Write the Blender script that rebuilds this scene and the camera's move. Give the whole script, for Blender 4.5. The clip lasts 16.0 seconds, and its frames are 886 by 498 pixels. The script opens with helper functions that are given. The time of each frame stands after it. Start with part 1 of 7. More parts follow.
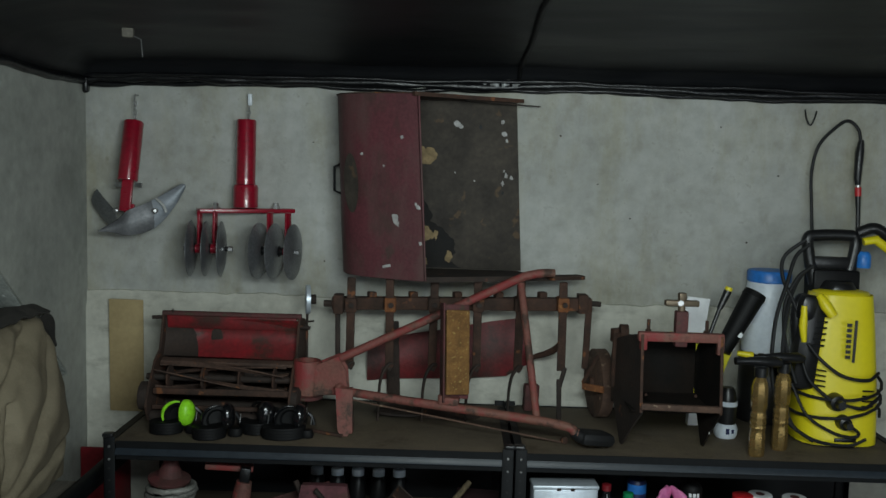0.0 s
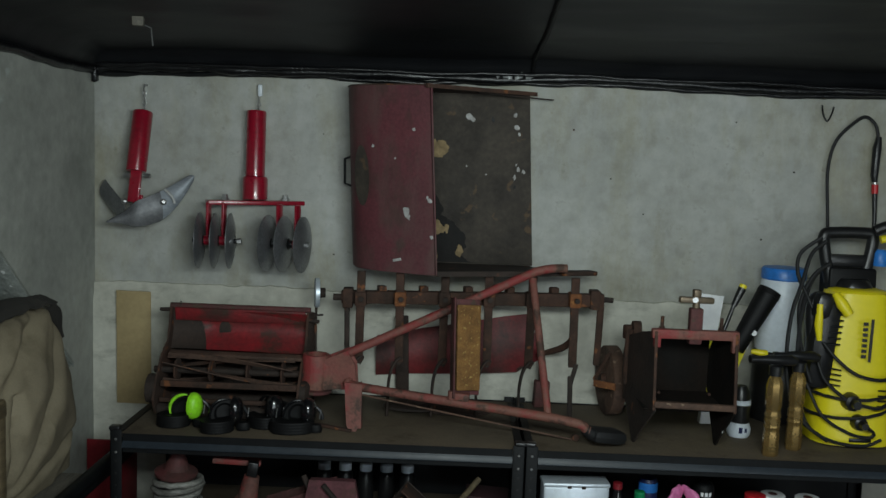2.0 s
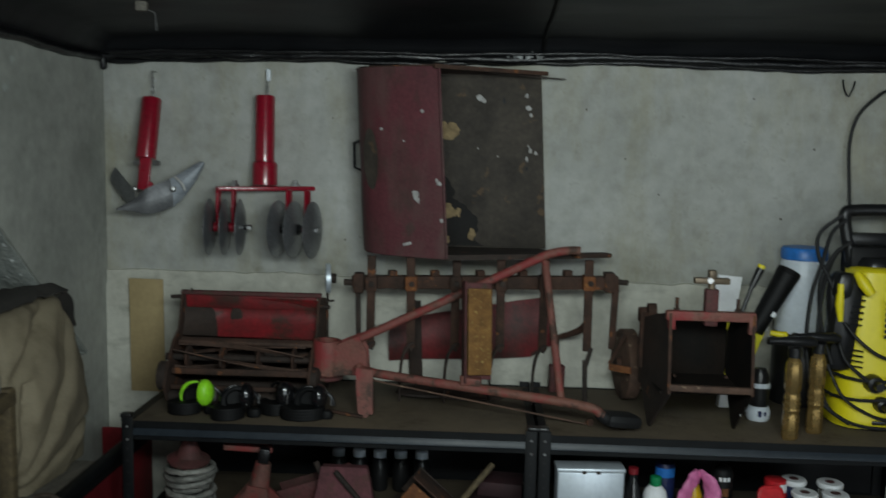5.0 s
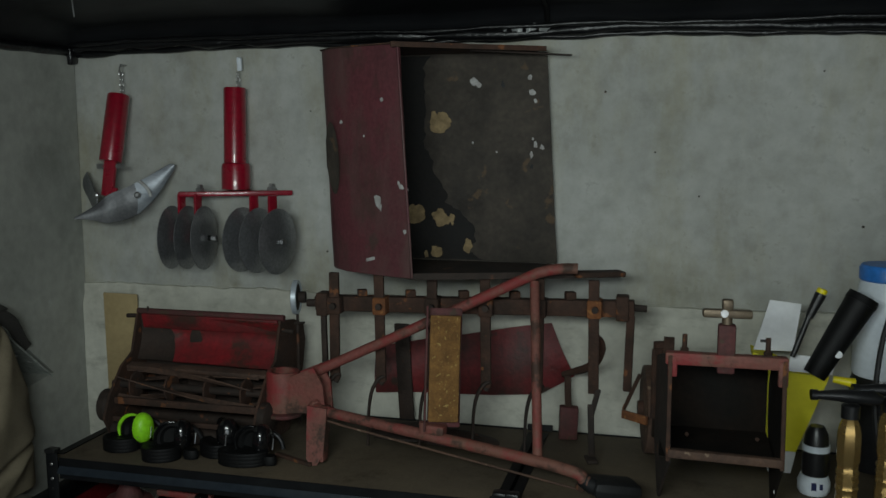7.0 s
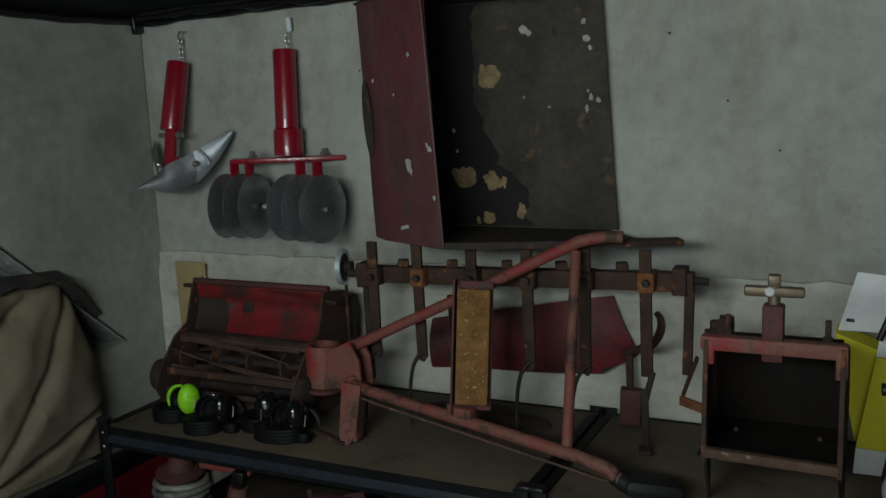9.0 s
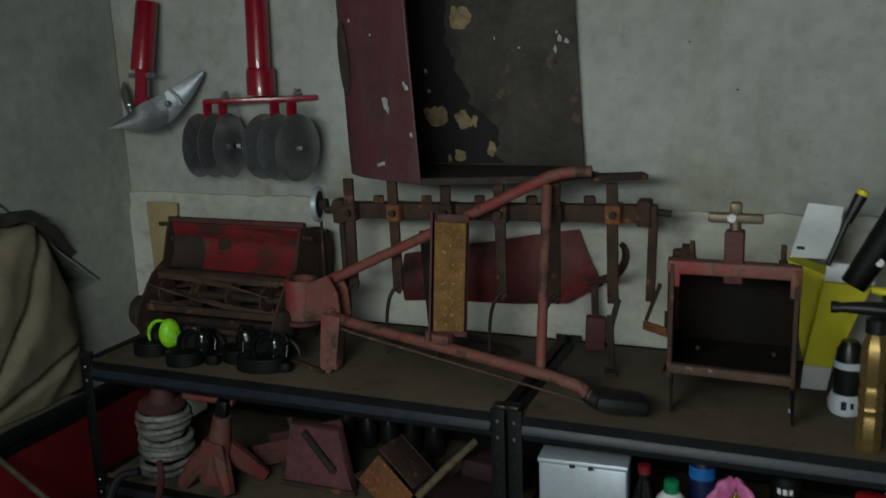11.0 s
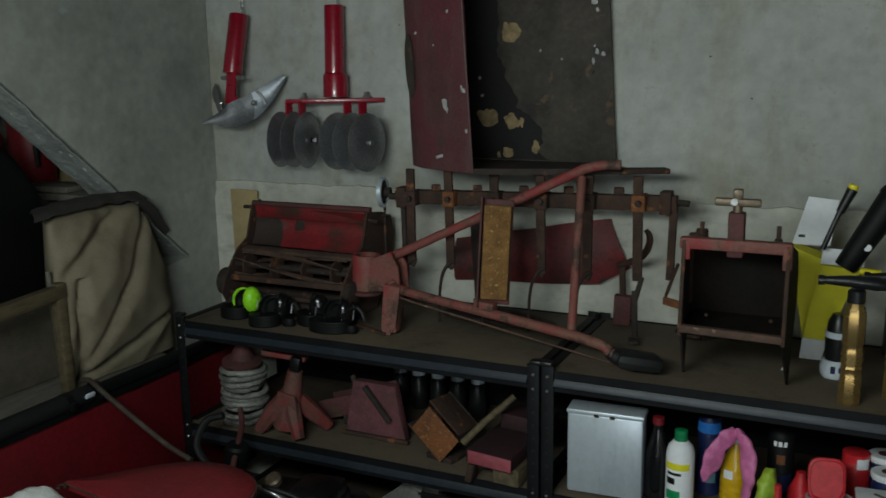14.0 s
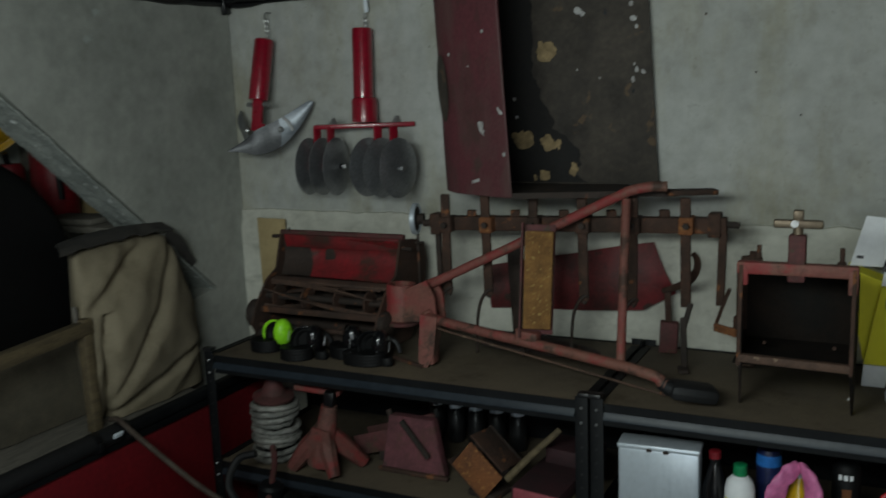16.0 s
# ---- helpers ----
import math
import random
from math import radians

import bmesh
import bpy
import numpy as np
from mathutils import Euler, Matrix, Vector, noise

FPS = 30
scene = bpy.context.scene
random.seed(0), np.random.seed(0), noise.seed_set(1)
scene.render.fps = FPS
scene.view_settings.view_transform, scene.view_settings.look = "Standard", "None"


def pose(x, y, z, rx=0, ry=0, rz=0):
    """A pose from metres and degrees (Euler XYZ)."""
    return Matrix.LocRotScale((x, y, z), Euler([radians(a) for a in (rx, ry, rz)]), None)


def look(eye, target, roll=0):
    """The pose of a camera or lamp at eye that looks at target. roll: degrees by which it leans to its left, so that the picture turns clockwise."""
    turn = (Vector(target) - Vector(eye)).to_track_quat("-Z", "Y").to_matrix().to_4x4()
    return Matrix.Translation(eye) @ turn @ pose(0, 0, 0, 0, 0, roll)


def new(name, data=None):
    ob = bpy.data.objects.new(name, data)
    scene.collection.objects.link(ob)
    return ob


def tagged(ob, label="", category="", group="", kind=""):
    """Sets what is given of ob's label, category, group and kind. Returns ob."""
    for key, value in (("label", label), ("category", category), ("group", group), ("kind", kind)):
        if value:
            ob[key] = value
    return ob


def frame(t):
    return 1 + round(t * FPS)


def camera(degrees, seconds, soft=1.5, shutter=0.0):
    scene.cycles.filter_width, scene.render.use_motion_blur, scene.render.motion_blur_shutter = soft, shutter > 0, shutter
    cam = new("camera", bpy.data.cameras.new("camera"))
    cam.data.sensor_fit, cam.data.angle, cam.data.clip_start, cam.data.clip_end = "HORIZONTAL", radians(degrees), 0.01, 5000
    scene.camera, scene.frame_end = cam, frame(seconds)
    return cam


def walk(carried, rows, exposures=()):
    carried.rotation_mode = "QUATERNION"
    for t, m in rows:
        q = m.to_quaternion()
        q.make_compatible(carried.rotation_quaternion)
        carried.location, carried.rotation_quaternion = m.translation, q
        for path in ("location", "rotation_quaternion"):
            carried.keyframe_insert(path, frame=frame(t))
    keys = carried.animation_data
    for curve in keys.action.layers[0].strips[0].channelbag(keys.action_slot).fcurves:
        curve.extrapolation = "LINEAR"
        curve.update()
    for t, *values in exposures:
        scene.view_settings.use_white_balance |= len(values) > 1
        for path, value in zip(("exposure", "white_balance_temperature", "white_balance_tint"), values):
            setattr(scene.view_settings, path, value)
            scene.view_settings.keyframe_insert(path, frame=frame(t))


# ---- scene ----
cam = camera(52.0, 16.0, shutter=0.5)
PATH = [
    (0, (-0.382, -0.536, 1.824), (-0.403, 1.454, 1.63), 1.6),
    (0.5, (-0.394, -0.528, 1.825), (-0.415, 1.463, 1.636), 1.8),
    (1, (-0.382, -0.508, 1.826), (-0.401, 1.482, 1.624), 2.0),
    (1.5, (-0.402, -0.5, 1.816), (-0.429, 1.489, 1.601), 2.2),
    (2, (-0.405, -0.501, 1.816), (-0.436, 1.488, 1.611), 2.1),
    (2.5, (-0.41, -0.503, 1.822), (-0.466, 1.484, 1.602), 2.4),
    (3, (-0.472, -0.513, 1.842), (-0.626, 1.472, 1.654), 2.7),
    (3.5, (-0.552, -0.542, 1.87), (-0.792, 1.437, 1.708), 3.5),
    (4, (-0.555, -0.539, 1.868), (-0.794, 1.438, 1.683), 3.5),
    (4.5, (-0.51, -0.528, 1.85), (-0.698, 1.454, 1.663), 3.2),
    (5, (-0.345, -0.458, 1.796), (-0.437, 1.526, 1.564), 1.2),
    (5.2, (-0.254, -0.419, 1.805), (-0.378, 1.561, 1.551), 0.5),
    (7.3, (0.315, 0.254, 1.804), (-0.26, 2.152, 1.549), -0.3),
    (7.5, (0.374, 0.311, 1.8), (-0.315, 2.172, 1.552), -1.2),
    (7.6, (0.401, 0.367, 1.795), (-0.382, 2.194, 1.579), -1.9),
    (7.8, (0.451, 0.421, 1.809), (-0.348, 2.241, 1.588), -2.0),
    (8, (0.487, 0.472, 1.808), (-0.343, 2.274, 1.553), -2.6),
    (8.2, (0.507, 0.496, 1.803), (-0.348, 2.283, 1.528), -2.7),
    (10.3, (0.564, 0.527, 1.791), (-0.297, 2.289, 1.4), -2.0),
    (10.5, (0.549, 0.504, 1.798), (-0.297, 2.274, 1.407), -1.9),
    (11, (0.518, 0.384, 1.776), (-0.241, 2.18, 1.33), -2.1),
    (11.5, (0.469, 0.187, 1.77), (-0.195, 2.015, 1.301), -1.5),
    (12, (0.523, 0.094, 1.755), (-0.223, 1.892, 1.295), -1.6),
    (12.5, (0.656, 0.065, 1.704), (-0.123, 1.835, 1.196), -2.2),
    (13, (0.701, 0.043, 1.734), (-0.094, 1.821, 1.281), -1.9),
    (13.5, (0.692, 0.016, 1.751), (-0.105, 1.807, 1.358), -0.7),
    (14, (0.671, 0.001, 1.751), (-0.182, 1.764, 1.345), -1.0),
    (14.5, (0.654, -0.003, 1.757), (-0.248, 1.735, 1.349), -1.9),
    (15, (0.667, 0.024, 1.758), (-0.306, 1.725, 1.355), -2.6),
    (15.5, (0.644, 0.037, 1.754), (-0.349, 1.727, 1.356), -3.0),
    (16, (0.56, 0.067, 1.751), (-0.325, 1.824, 1.393), -2.2),
]
walk(cam, [(t, look(eye, target, roll)) for t, eye, target, roll in PATH],
     [(0.0, 0.13, 6350, 10), (2.5, 0.12, 6400, 10), (3.3, 0.42, 6050, 18), (4.3, 0.40, 6100, 17), (5.0, 0.06, 6400, 10), (7.5, -0.28, 6500, 10), (8.3, -0.30, 6500, 10), (10.5, -0.28, 6500, 9), (11.5, -0.22, 6500, 9), (13.0, -0.14, 6500, 9), (14.2, -0.16, 6500, 9), (16.0, -0.24, 6500, 9)])


# ---- light and exposure ----
world = bpy.data.worlds.new("world")
scene.world = world
world.use_nodes = True
wn = world.node_tree.nodes
sky = wn.new("ShaderNodeTexSky")
sky.sky_type, sky.sun_disc, sky.sun_elevation, sky.sun_rotation = "NISHITA", False, radians(35), radians(200)
wn["Background"].inputs["Strength"].default_value = 0.08
world.node_tree.links.new(sky.outputs[0], wn["Background"].inputs[0])

door_light = new("daylight_through_doorway", bpy.data.lights.new("daylight_through_doorway", "AREA"))
door_light.data.shape, door_light.data.size, door_light.data.size_y = "RECTANGLE", 2.5, 1.9
door_light.data.energy, door_light.data.color = 40, (0.86, 1.0, 1.06)
door_light.matrix_world = look((1.75, -3.55, 1.15), (1.2, 3.0, 1.1))
ceiling_lamp = new("ceiling_lamp", bpy.data.lights.new("ceiling_lamp", "AREA"))
ceiling_lamp.data.shape, ceiling_lamp.data.size, ceiling_lamp.data.size_y = "RECTANGLE", 1.2, 0.25
ceiling_lamp.data.energy, ceiling_lamp.data.color = 31, (0.885, 1.0, 0.965)
ceiling_lamp.matrix_world = look((-0.15, 0.10, 1.98), (-0.15, 3.0, 1.30))

# ---- builders ----


class Shape:
    """Gathers solids into one bmesh, in world coordinates."""

    def __init__(self):
        self.bm = bmesh.new()

    def add(self, verts, faces):
        made = [self.bm.verts.new(v) for v in verts]
        for f in faces:
            try:
                self.bm.faces.new([made[i] for i in f])
            except ValueError:
                pass
        return self

    def box(self, c, s, rot=(0, 0, 0), bevel=0.0):
        m = pose(*c, *rot)
        x, y, z = (v / 2 for v in s)
        b = min(bevel, x * 0.9, y * 0.9, z * 0.9)
        if b <= 0:
            pts = [(i * x, j * y, k * z) for k in (-1, 1) for i, j in ((-1, -1), (1, -1), (1, 1), (-1, 1))]
            return self.add([m @ Vector(p) for p in pts],
                            [(3, 2, 1, 0), (4, 5, 6, 7), (0, 1, 5, 4), (1, 2, 6, 5), (2, 3, 7, 6), (3, 0, 4, 7)])
        tmp = bmesh.new()
        bmesh.ops.create_cube(tmp, size=1.0, matrix=m @ Matrix.Diagonal((*s, 1)))
        bmesh.ops.bevel(tmp, geom=tmp.edges[:], offset=b, segments=2, affect="EDGES", profile=0.5)
        return self.join(tmp)

    def join(self, tmp):
        tmp.verts.index_update()
        self.add([v.co.copy() for v in tmp.verts], [[v.index for v in f.verts] for f in tmp.faces])
        tmp.free()
        return self

    def tube(self, pts, r, seg=10, closed=False, flat=1.0):
        """A round bar along points; r is a radius or one per point; flat squeezes it across."""
        pts = [Vector(p) for p in pts]
        n = len(pts)
        rs = r if isinstance(r, (list, tuple)) else [r] * n
        rings, ref = [], None
        for i, p in enumerate(pts):
            a = pts[(i - 1) % n] if (closed or i) else p
            b = pts[(i + 1) % n] if (closed or i < n - 1) else p
            t = (b - a).normalized()
            if ref is None:
                ref = Vector((0, 0, 1)) if abs(t.z) < 0.9 else Vector((1, 0, 0))
            u = t.cross(ref).normalized()
            w = u.cross(t).normalized()
            ref = w
            rings.append([p + rs[i] * (math.cos(k * math.tau / seg) * u * flat + math.sin(k * math.tau / seg) * w) for k in range(seg)])
        verts = [v for ring in rings for v in ring]
        faces = []
        for i in range(n if closed else n - 1):
            j = (i + 1) % n
            for k in range(seg):
                l = (k + 1) % seg
                faces.append((i * seg + k, i * seg + l, j * seg + l, j * seg + k))
        if not closed:
            faces.append(list(range(seg))[::-1])
            faces.append([(n - 1) * seg + k for k in range(seg)])
        return self.add(verts, faces)

    def lathe(self, prof, c=(0, 0, 0), rot=(0, 0, 0), seg=28, squash=(1, 1)):
        """A profile of (radius, height) turned round z at the pose."""
        m = pose(*c, *rot)
        verts, faces = [], []
        n = len(prof)
        for r, h in prof:
            r = max(r, 1e-4)
            verts += [m @ Vector((r * squash[0] * math.cos(k * math.tau / seg), r * squash[1] * math.sin(k * math.tau / seg), h)) for k in range(seg)]
        for i in range(n - 1):
            for k in range(seg):
                l = (k + 1) % seg
                faces.append((i * seg + k, i * seg + l, (i + 1) * seg + l, (i + 1) * seg + k))
        faces.append(list(range(seg))[::-1])
        faces.append([(n - 1) * seg + k for k in range(seg)])
        return self.add(verts, faces)

    def prism(self, poly, a, b, plane="yz"):
        """A flat polygon drawn out between a and b along the axis that its plane leaves."""
        put = {"yz": lambda p, d: (d, p[0], p[1]), "xz": lambda p, d: (p[0], d, p[1]), "xy": lambda p, d: (p[0], p[1], d)}[plane]
        n = len(poly)
        verts = [put(p, a) for p in poly] + [put(p, b) for p in poly]
        faces = [list(range(n)), [n + i for i in range(n)][::-1]]
        faces += [(i, i + n, (i + 1) % n + n, (i + 1) % n) for i in range(n)]
        return self.add(verts, faces)

    def sheet(self, f, nu, nv, thick=0.0):
        """A surface f(u, v) over the unit square, given a thickness."""
        verts = [Vector(f(i / nu, j / nv)) for j in range(nv + 1) for i in range(nu + 1)]
        faces = [(j * (nu + 1) + i, j * (nu + 1) + i + 1, (j + 1) * (nu + 1) + i + 1, (j + 1) * (nu + 1) + i) for j in range(nv) for i in range(nu)]
        tmp = bmesh.new()
        made = [tmp.verts.new(v) for v in verts]
        for q in faces:
            tmp.faces.new([made[k] for k in q])
        if thick:
            tmp.normal_update()
            bmesh.ops.solidify(tmp, geom=tmp.faces[:], thickness=thick)
        return self.join(tmp)

    def roughen(self, amount, scale, seed=0.0):
        for v in self.bm.verts:
            p = v.co * scale + Vector((seed, seed * 1.7, -seed))
            v.co += amount * Vector((noise.noise(p), noise.noise(p + Vector((9, 0, 0))), noise.noise(p + Vector((0, 9, 0)))))
        return self

    def mesh(self, name, material, origin, sharp=38):
        bmesh.ops.recalc_face_normals(self.bm, faces=self.bm.faces[:])
        self.bm.transform(Matrix.Translation(-Vector(origin)))
        me = bpy.data.meshes.new(name)
        self.bm.to_mesh(me)
        self.bm.free()
        me.polygons.foreach_set("use_smooth", [True] * len(me.polygons))
        me.set_sharp_from_angle(angle=radians(sharp))
        me.materials.append(material)
        return me


def thing(name, base, label, category, group=""):
    """The Empty at a thing's base, under which its parts hang."""
    ob = new(name)
    ob.location = base
    ob.empty_display_size = 0.05
    ob["base"] = [float(v) for v in base]
    return tagged(ob, label, category, group)


def base_of(ob):
    while ob.parent:
        ob = ob.parent
    return ob["base"].to_list()


def part(name, shape, material, parent, label="", sharp=38):
    ob = new(name, shape.mesh(name, material, base_of(parent), sharp))
    ob.parent = parent
    return tagged(ob, label)


def solid(name, shape, material, base, label, category, group="", kind="", sharp=38):
    """A thing that is one mesh."""
    ob = new(name, shape.mesh(name, material, base, sharp))
    ob.location = base
    ob["base"] = [float(v) for v in base]
    return tagged(ob, label, category, group, kind)


def arc(c, r, a0, a1, n, plane="xz"):
    out = []
    for i in range(n + 1):
        a = radians(a0 + (a1 - a0) * i / n)
        u, v = r * math.cos(a), r * math.sin(a)
        out.append({"xz": (c[0] + u, c[1], c[2] + v), "yz": (c[0], c[1] + u, c[2] + v), "xy": (c[0] + u, c[1] + v, c[2])}[plane])
    return out


def spline(pts, n=8):
    """A smooth curve through points."""
    p = [Vector(v) for v in pts]
    p = [2 * p[0] - p[1]] + p + [2 * p[-1] - p[-2]]
    out = []
    for i in range(1, len(p) - 2):
        for k in range(n):
            t = k / n
            out.append(0.5 * (2 * p[i] + (p[i + 1] - p[i - 1]) * t + (2 * p[i - 1] - 5 * p[i] + 4 * p[i + 1] - p[i + 2]) * t * t
                              + (3 * p[i] - p[i - 1] - 3 * p[i + 1] + p[i + 2]) * t ** 3))
    return out + [p[-2]]


# ---- materials ----


def surf(name, col, rough=0.6, metal=0.0, other=None, share=0.5, scale=6.0, fine=60.0, bump=0.15, speck=None, speck_share=0.06,
         speck_scale=25.0, coat=0.0, spread=0.12, grit=0.55, stretch=(1, 1, 1)):
    """Base colour with a second tone in large patches, fine grain, specks of wear, and relief."""
    m = bpy.data.materials.new(name)
    m.use_nodes = True
    nt = m.node_tree
    N, L = nt.nodes, nt.links
    b = N["Principled BSDF"]
    co = N.new("ShaderNodeTexCoord")
    mp = N.new("ShaderNodeMapping")
    mp.inputs["Scale"].default_value = stretch
    rnd = N.new("ShaderNodeObjectInfo")
    L.new(co.outputs["Object"], mp.inputs["Vector"])
    big = N.new("ShaderNodeTexNoise")
    big.noise_dimensions = "4D"
    big.inputs["Scale"].default_value, big.inputs["Detail"].default_value, big.inputs["Roughness"].default_value = scale, 6, 0.65
    L.new(rnd.outputs["Random"], big.inputs["W"])
    small = N.new("ShaderNodeTexNoise")
    small.inputs["Scale"].default_value, small.inputs["Detail"].default_value = fine, 4
    for n in (big, small):
        L.new(mp.outputs[0], n.inputs["Vector"])
    ramp = N.new("ShaderNodeValToRGB")
    lo = 0.5 + (0.5 - share) * 0.4
    ramp.color_ramp.elements[0].position, ramp.color_ramp.elements[1].position = max(0.0, lo - spread), min(1.0, lo + spread)
    ramp.color_ramp.elements[0].color = (*col, 1)
    ramp.color_ramp.elements[1].color = (*(other or [c * 0.7 for c in col]), 1)
    L.new(big.outputs["Fac"], ramp.inputs[0])
    grain = N.new("ShaderNodeMix")
    grain.data_type, grain.blend_type = "RGBA", "MULTIPLY"
    grain.inputs[0].default_value = grit
    gr = N.new("ShaderNodeValToRGB")
    gr.color_ramp.elements[0].position, gr.color_ramp.elements[1].position = 0.3, 0.7
    gr.color_ramp.elements[0].color, gr.color_ramp.elements[1].color = (0.6, 0.6, 0.6, 1), (1.15, 1.15, 1.15, 1)
    L.new(small.outputs["Fac"], gr.inputs[0])
    L.new(ramp.outputs[0], grain.inputs[6])
    L.new(gr.outputs[0], grain.inputs[7])
    last = grain.outputs[2]
    if speck:
        sn = N.new("ShaderNodeTexNoise")
        sn.inputs["Scale"].default_value, sn.inputs["Detail"].default_value = speck_scale, 5
        L.new(mp.outputs[0], sn.inputs["Vector"])
        sr = N.new("ShaderNodeValToRGB")
        edge = 0.72 - speck_share
        sr.color_ramp.elements[0].position, sr.color_ramp.elements[1].position = edge, edge + 0.05
        L.new(sn.outputs["Fac"], sr.inputs[0])
        mix = N.new("ShaderNodeMix")
        mix.data_type = "RGBA"
        L.new(sr.outputs[0], mix.inputs[0])
        L.new(last, mix.inputs[6])
        mix.inputs[7].default_value = (*speck, 1)
        last = mix.outputs[2]
    L.new(last, b.inputs["Base Color"])
    rr = N.new("ShaderNodeMapRange")
    rr.inputs["To Min"].default_value, rr.inputs["To Max"].default_value = max(0.03, rough - 0.14), min(1, rough + 0.14)
    L.new(big.outputs["Fac"], rr.inputs["Value"])
    L.new(rr.outputs[0], b.inputs["Roughness"])
    b.inputs["Metallic"].default_value = metal
    b.inputs["Coat Weight"].default_value = coat
    if bump:
        bp = N.new("ShaderNodeBump")
        bp.inputs["Strength"].default_value, bp.inputs["Distance"].default_value = min(1, bump * 2), 0.004
        add = N.new("ShaderNodeMath")
        add.operation = "ADD"
        L.new(big.outputs["Fac"], add.inputs[0])
        L.new(small.outputs["Fac"], add.inputs[1])
        L.new(add.outputs[0], bp.inputs["Height"])
        L.new(bp.outputs[0], b.inputs["Normal"])
    return m


def clear(name, col, rough=0.1):
    m = bpy.data.materials.new(name)
    m.use_nodes = True
    b = m.node_tree.nodes["Principled BSDF"]
    b.inputs["Base Color"].default_value = (*col, 1)
    b.inputs["Roughness"].default_value, b.inputs["Transmission Weight"].default_value, b.inputs["IOR"].default_value = rough, 0.9, 1.4
    return m


CONCRETE = surf("concrete_render", (0.500, 0.505, 0.482), 0.9, other=(0.338, 0.342, 0.314), scale=1.7, fine=22, bump=0.16, speck=(0.29, 0.29, 0.26), speck_share=0.045, speck_scale=3.5, spread=0.24, grit=0.3)


def weather(m, tint, scale, low, high, stretch=(1, 1, 1), power=1.0, cover=False):
    """Lays a further mottling over a material's base colour: a tint, or with cover a coat of its own."""
    nt = m.node_tree
    N, L = nt.nodes, nt.links
    b = N["Principled BSDF"]
    before = b.inputs["Base Color"].links[0].from_socket
    co = N.new("ShaderNodeTexCoord")
    mp = N.new("ShaderNodeMapping")
    mp.inputs["Scale"].default_value = stretch
    L.new(co.outputs["Object"], mp.inputs["Vector"])
    n = N.new("ShaderNodeTexNoise")
    n.inputs["Scale"].default_value, n.inputs["Detail"].default_value, n.inputs["Roughness"].default_value = scale, 8, 0.7
    L.new(mp.outputs[0], n.inputs["Vector"])
    r = N.new("ShaderNodeMapRange")
    r.inputs["From Min"].default_value, r.inputs["From Max"].default_value = low, high
    L.new(n.outputs["Fac"], r.inputs["Value"])
    k = N.new("ShaderNodeMath")
    k.operation = "MULTIPLY"
    k.inputs[1].default_value = power
    L.new(r.outputs[0], k.inputs[0])
    x = N.new("ShaderNodeMix")
    x.data_type, x.blend_type = "RGBA", "MIX" if cover else "MULTIPLY"
    L.new(k.outputs[0], x.inputs[0])
    L.new(before, x.inputs[6])
    x.inputs[7].default_value = (*tint, 1)
    L.new(x.outputs[2], b.inputs["Base Color"])


weather(CONCRETE, (0.84, 0.79, 0.62), 1.6, 0.46, 0.66, (1.8, 1, 0.6), 0.9)
weather(CONCRETE, (0.62, 0.60, 0.55), 6.0, 0.52, 0.74, (1, 1, 0.7), 0.6)
weather(CONCRETE, (0.80, 0.79, 0.75), 15.0, 0.45, 0.65, (1, 1, 1), 0.5)
weather(CONCRETE, (0.45, 0.44, 0.42), 22.0, 0.60, 0.72, (1, 1, 1), 0.5)
CONCRETE_DARK = surf("concrete_grey", (0.400, 0.405, 0.368), 0.9, other=(0.278, 0.283, 0.256), scale=1.5, fine=25, bump=0.15, speck=(0.4, 0.42, 0.40), speck_share=0.0, speck_scale=7, spread=0.24, grit=0.3)
CONCRETE_CUT = surf("concrete_broken_edge", (0.36, 0.38, 0.35), 0.8, other=(0.26, 0.28, 0.26), scale=14, fine=70, bump=0.5, speck=(0.7, 0.72, 0.7), speck_share=0.08, speck_scale=30)
PLASTER = surf("plaster_lower", (0.62, 0.61, 0.53), 0.9, other=(0.50, 0.49, 0.43), scale=2.2, fine=30, bump=0.2, spread=0.2, grit=0.3)
weather(PLASTER, (0.45, 0.44, 0.42), 5.0, 0.54, 0.70, (1, 1, 2.5), 0.6)
weather(PLASTER, (0.62, 0.60, 0.57), 6.0, 0.50, 0.75, (1, 1, 1), 0.7)
weather(CONCRETE_DARK, (0.62, 0.64, 0.62), 5.0, 0.45, 0.72, (1, 1, 1), 0.7)
weather(CONCRETE_DARK, (1.25, 1.25, 1.22), 2.2, 0.52, 0.72, (1, 1.5, 0.5), 0.6)
FLOOR = surf("floor_concrete", (0.06, 0.06, 0.06), 0.85, other=(0.04, 0.04, 0.04), scale=2, fine=40)
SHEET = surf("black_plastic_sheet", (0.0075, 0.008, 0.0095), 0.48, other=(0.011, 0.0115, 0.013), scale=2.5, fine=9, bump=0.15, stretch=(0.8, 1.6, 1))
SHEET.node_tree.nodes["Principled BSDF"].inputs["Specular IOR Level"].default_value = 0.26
HEM = surf("black_plastic_hem", (0.004, 0.004, 0.005), 0.34, other=(0.006, 0.006, 0.007), scale=20, bump=0.3)
TAPE = surf("grey_tape", (0.35, 0.36, 0.36), 0.35, bump=0.2, scale=30)
MDF = surf("shelf_board", (0.130, 0.098, 0.062), 0.8, other=(0.078, 0.061, 0.043), scale=4, fine=120, bump=0.05, spread=0.25, grit=0.3)
weather(MDF, (0.6, 0.58, 0.55), 3.0, 0.48, 0.68, (1, 1, 1), 0.7)
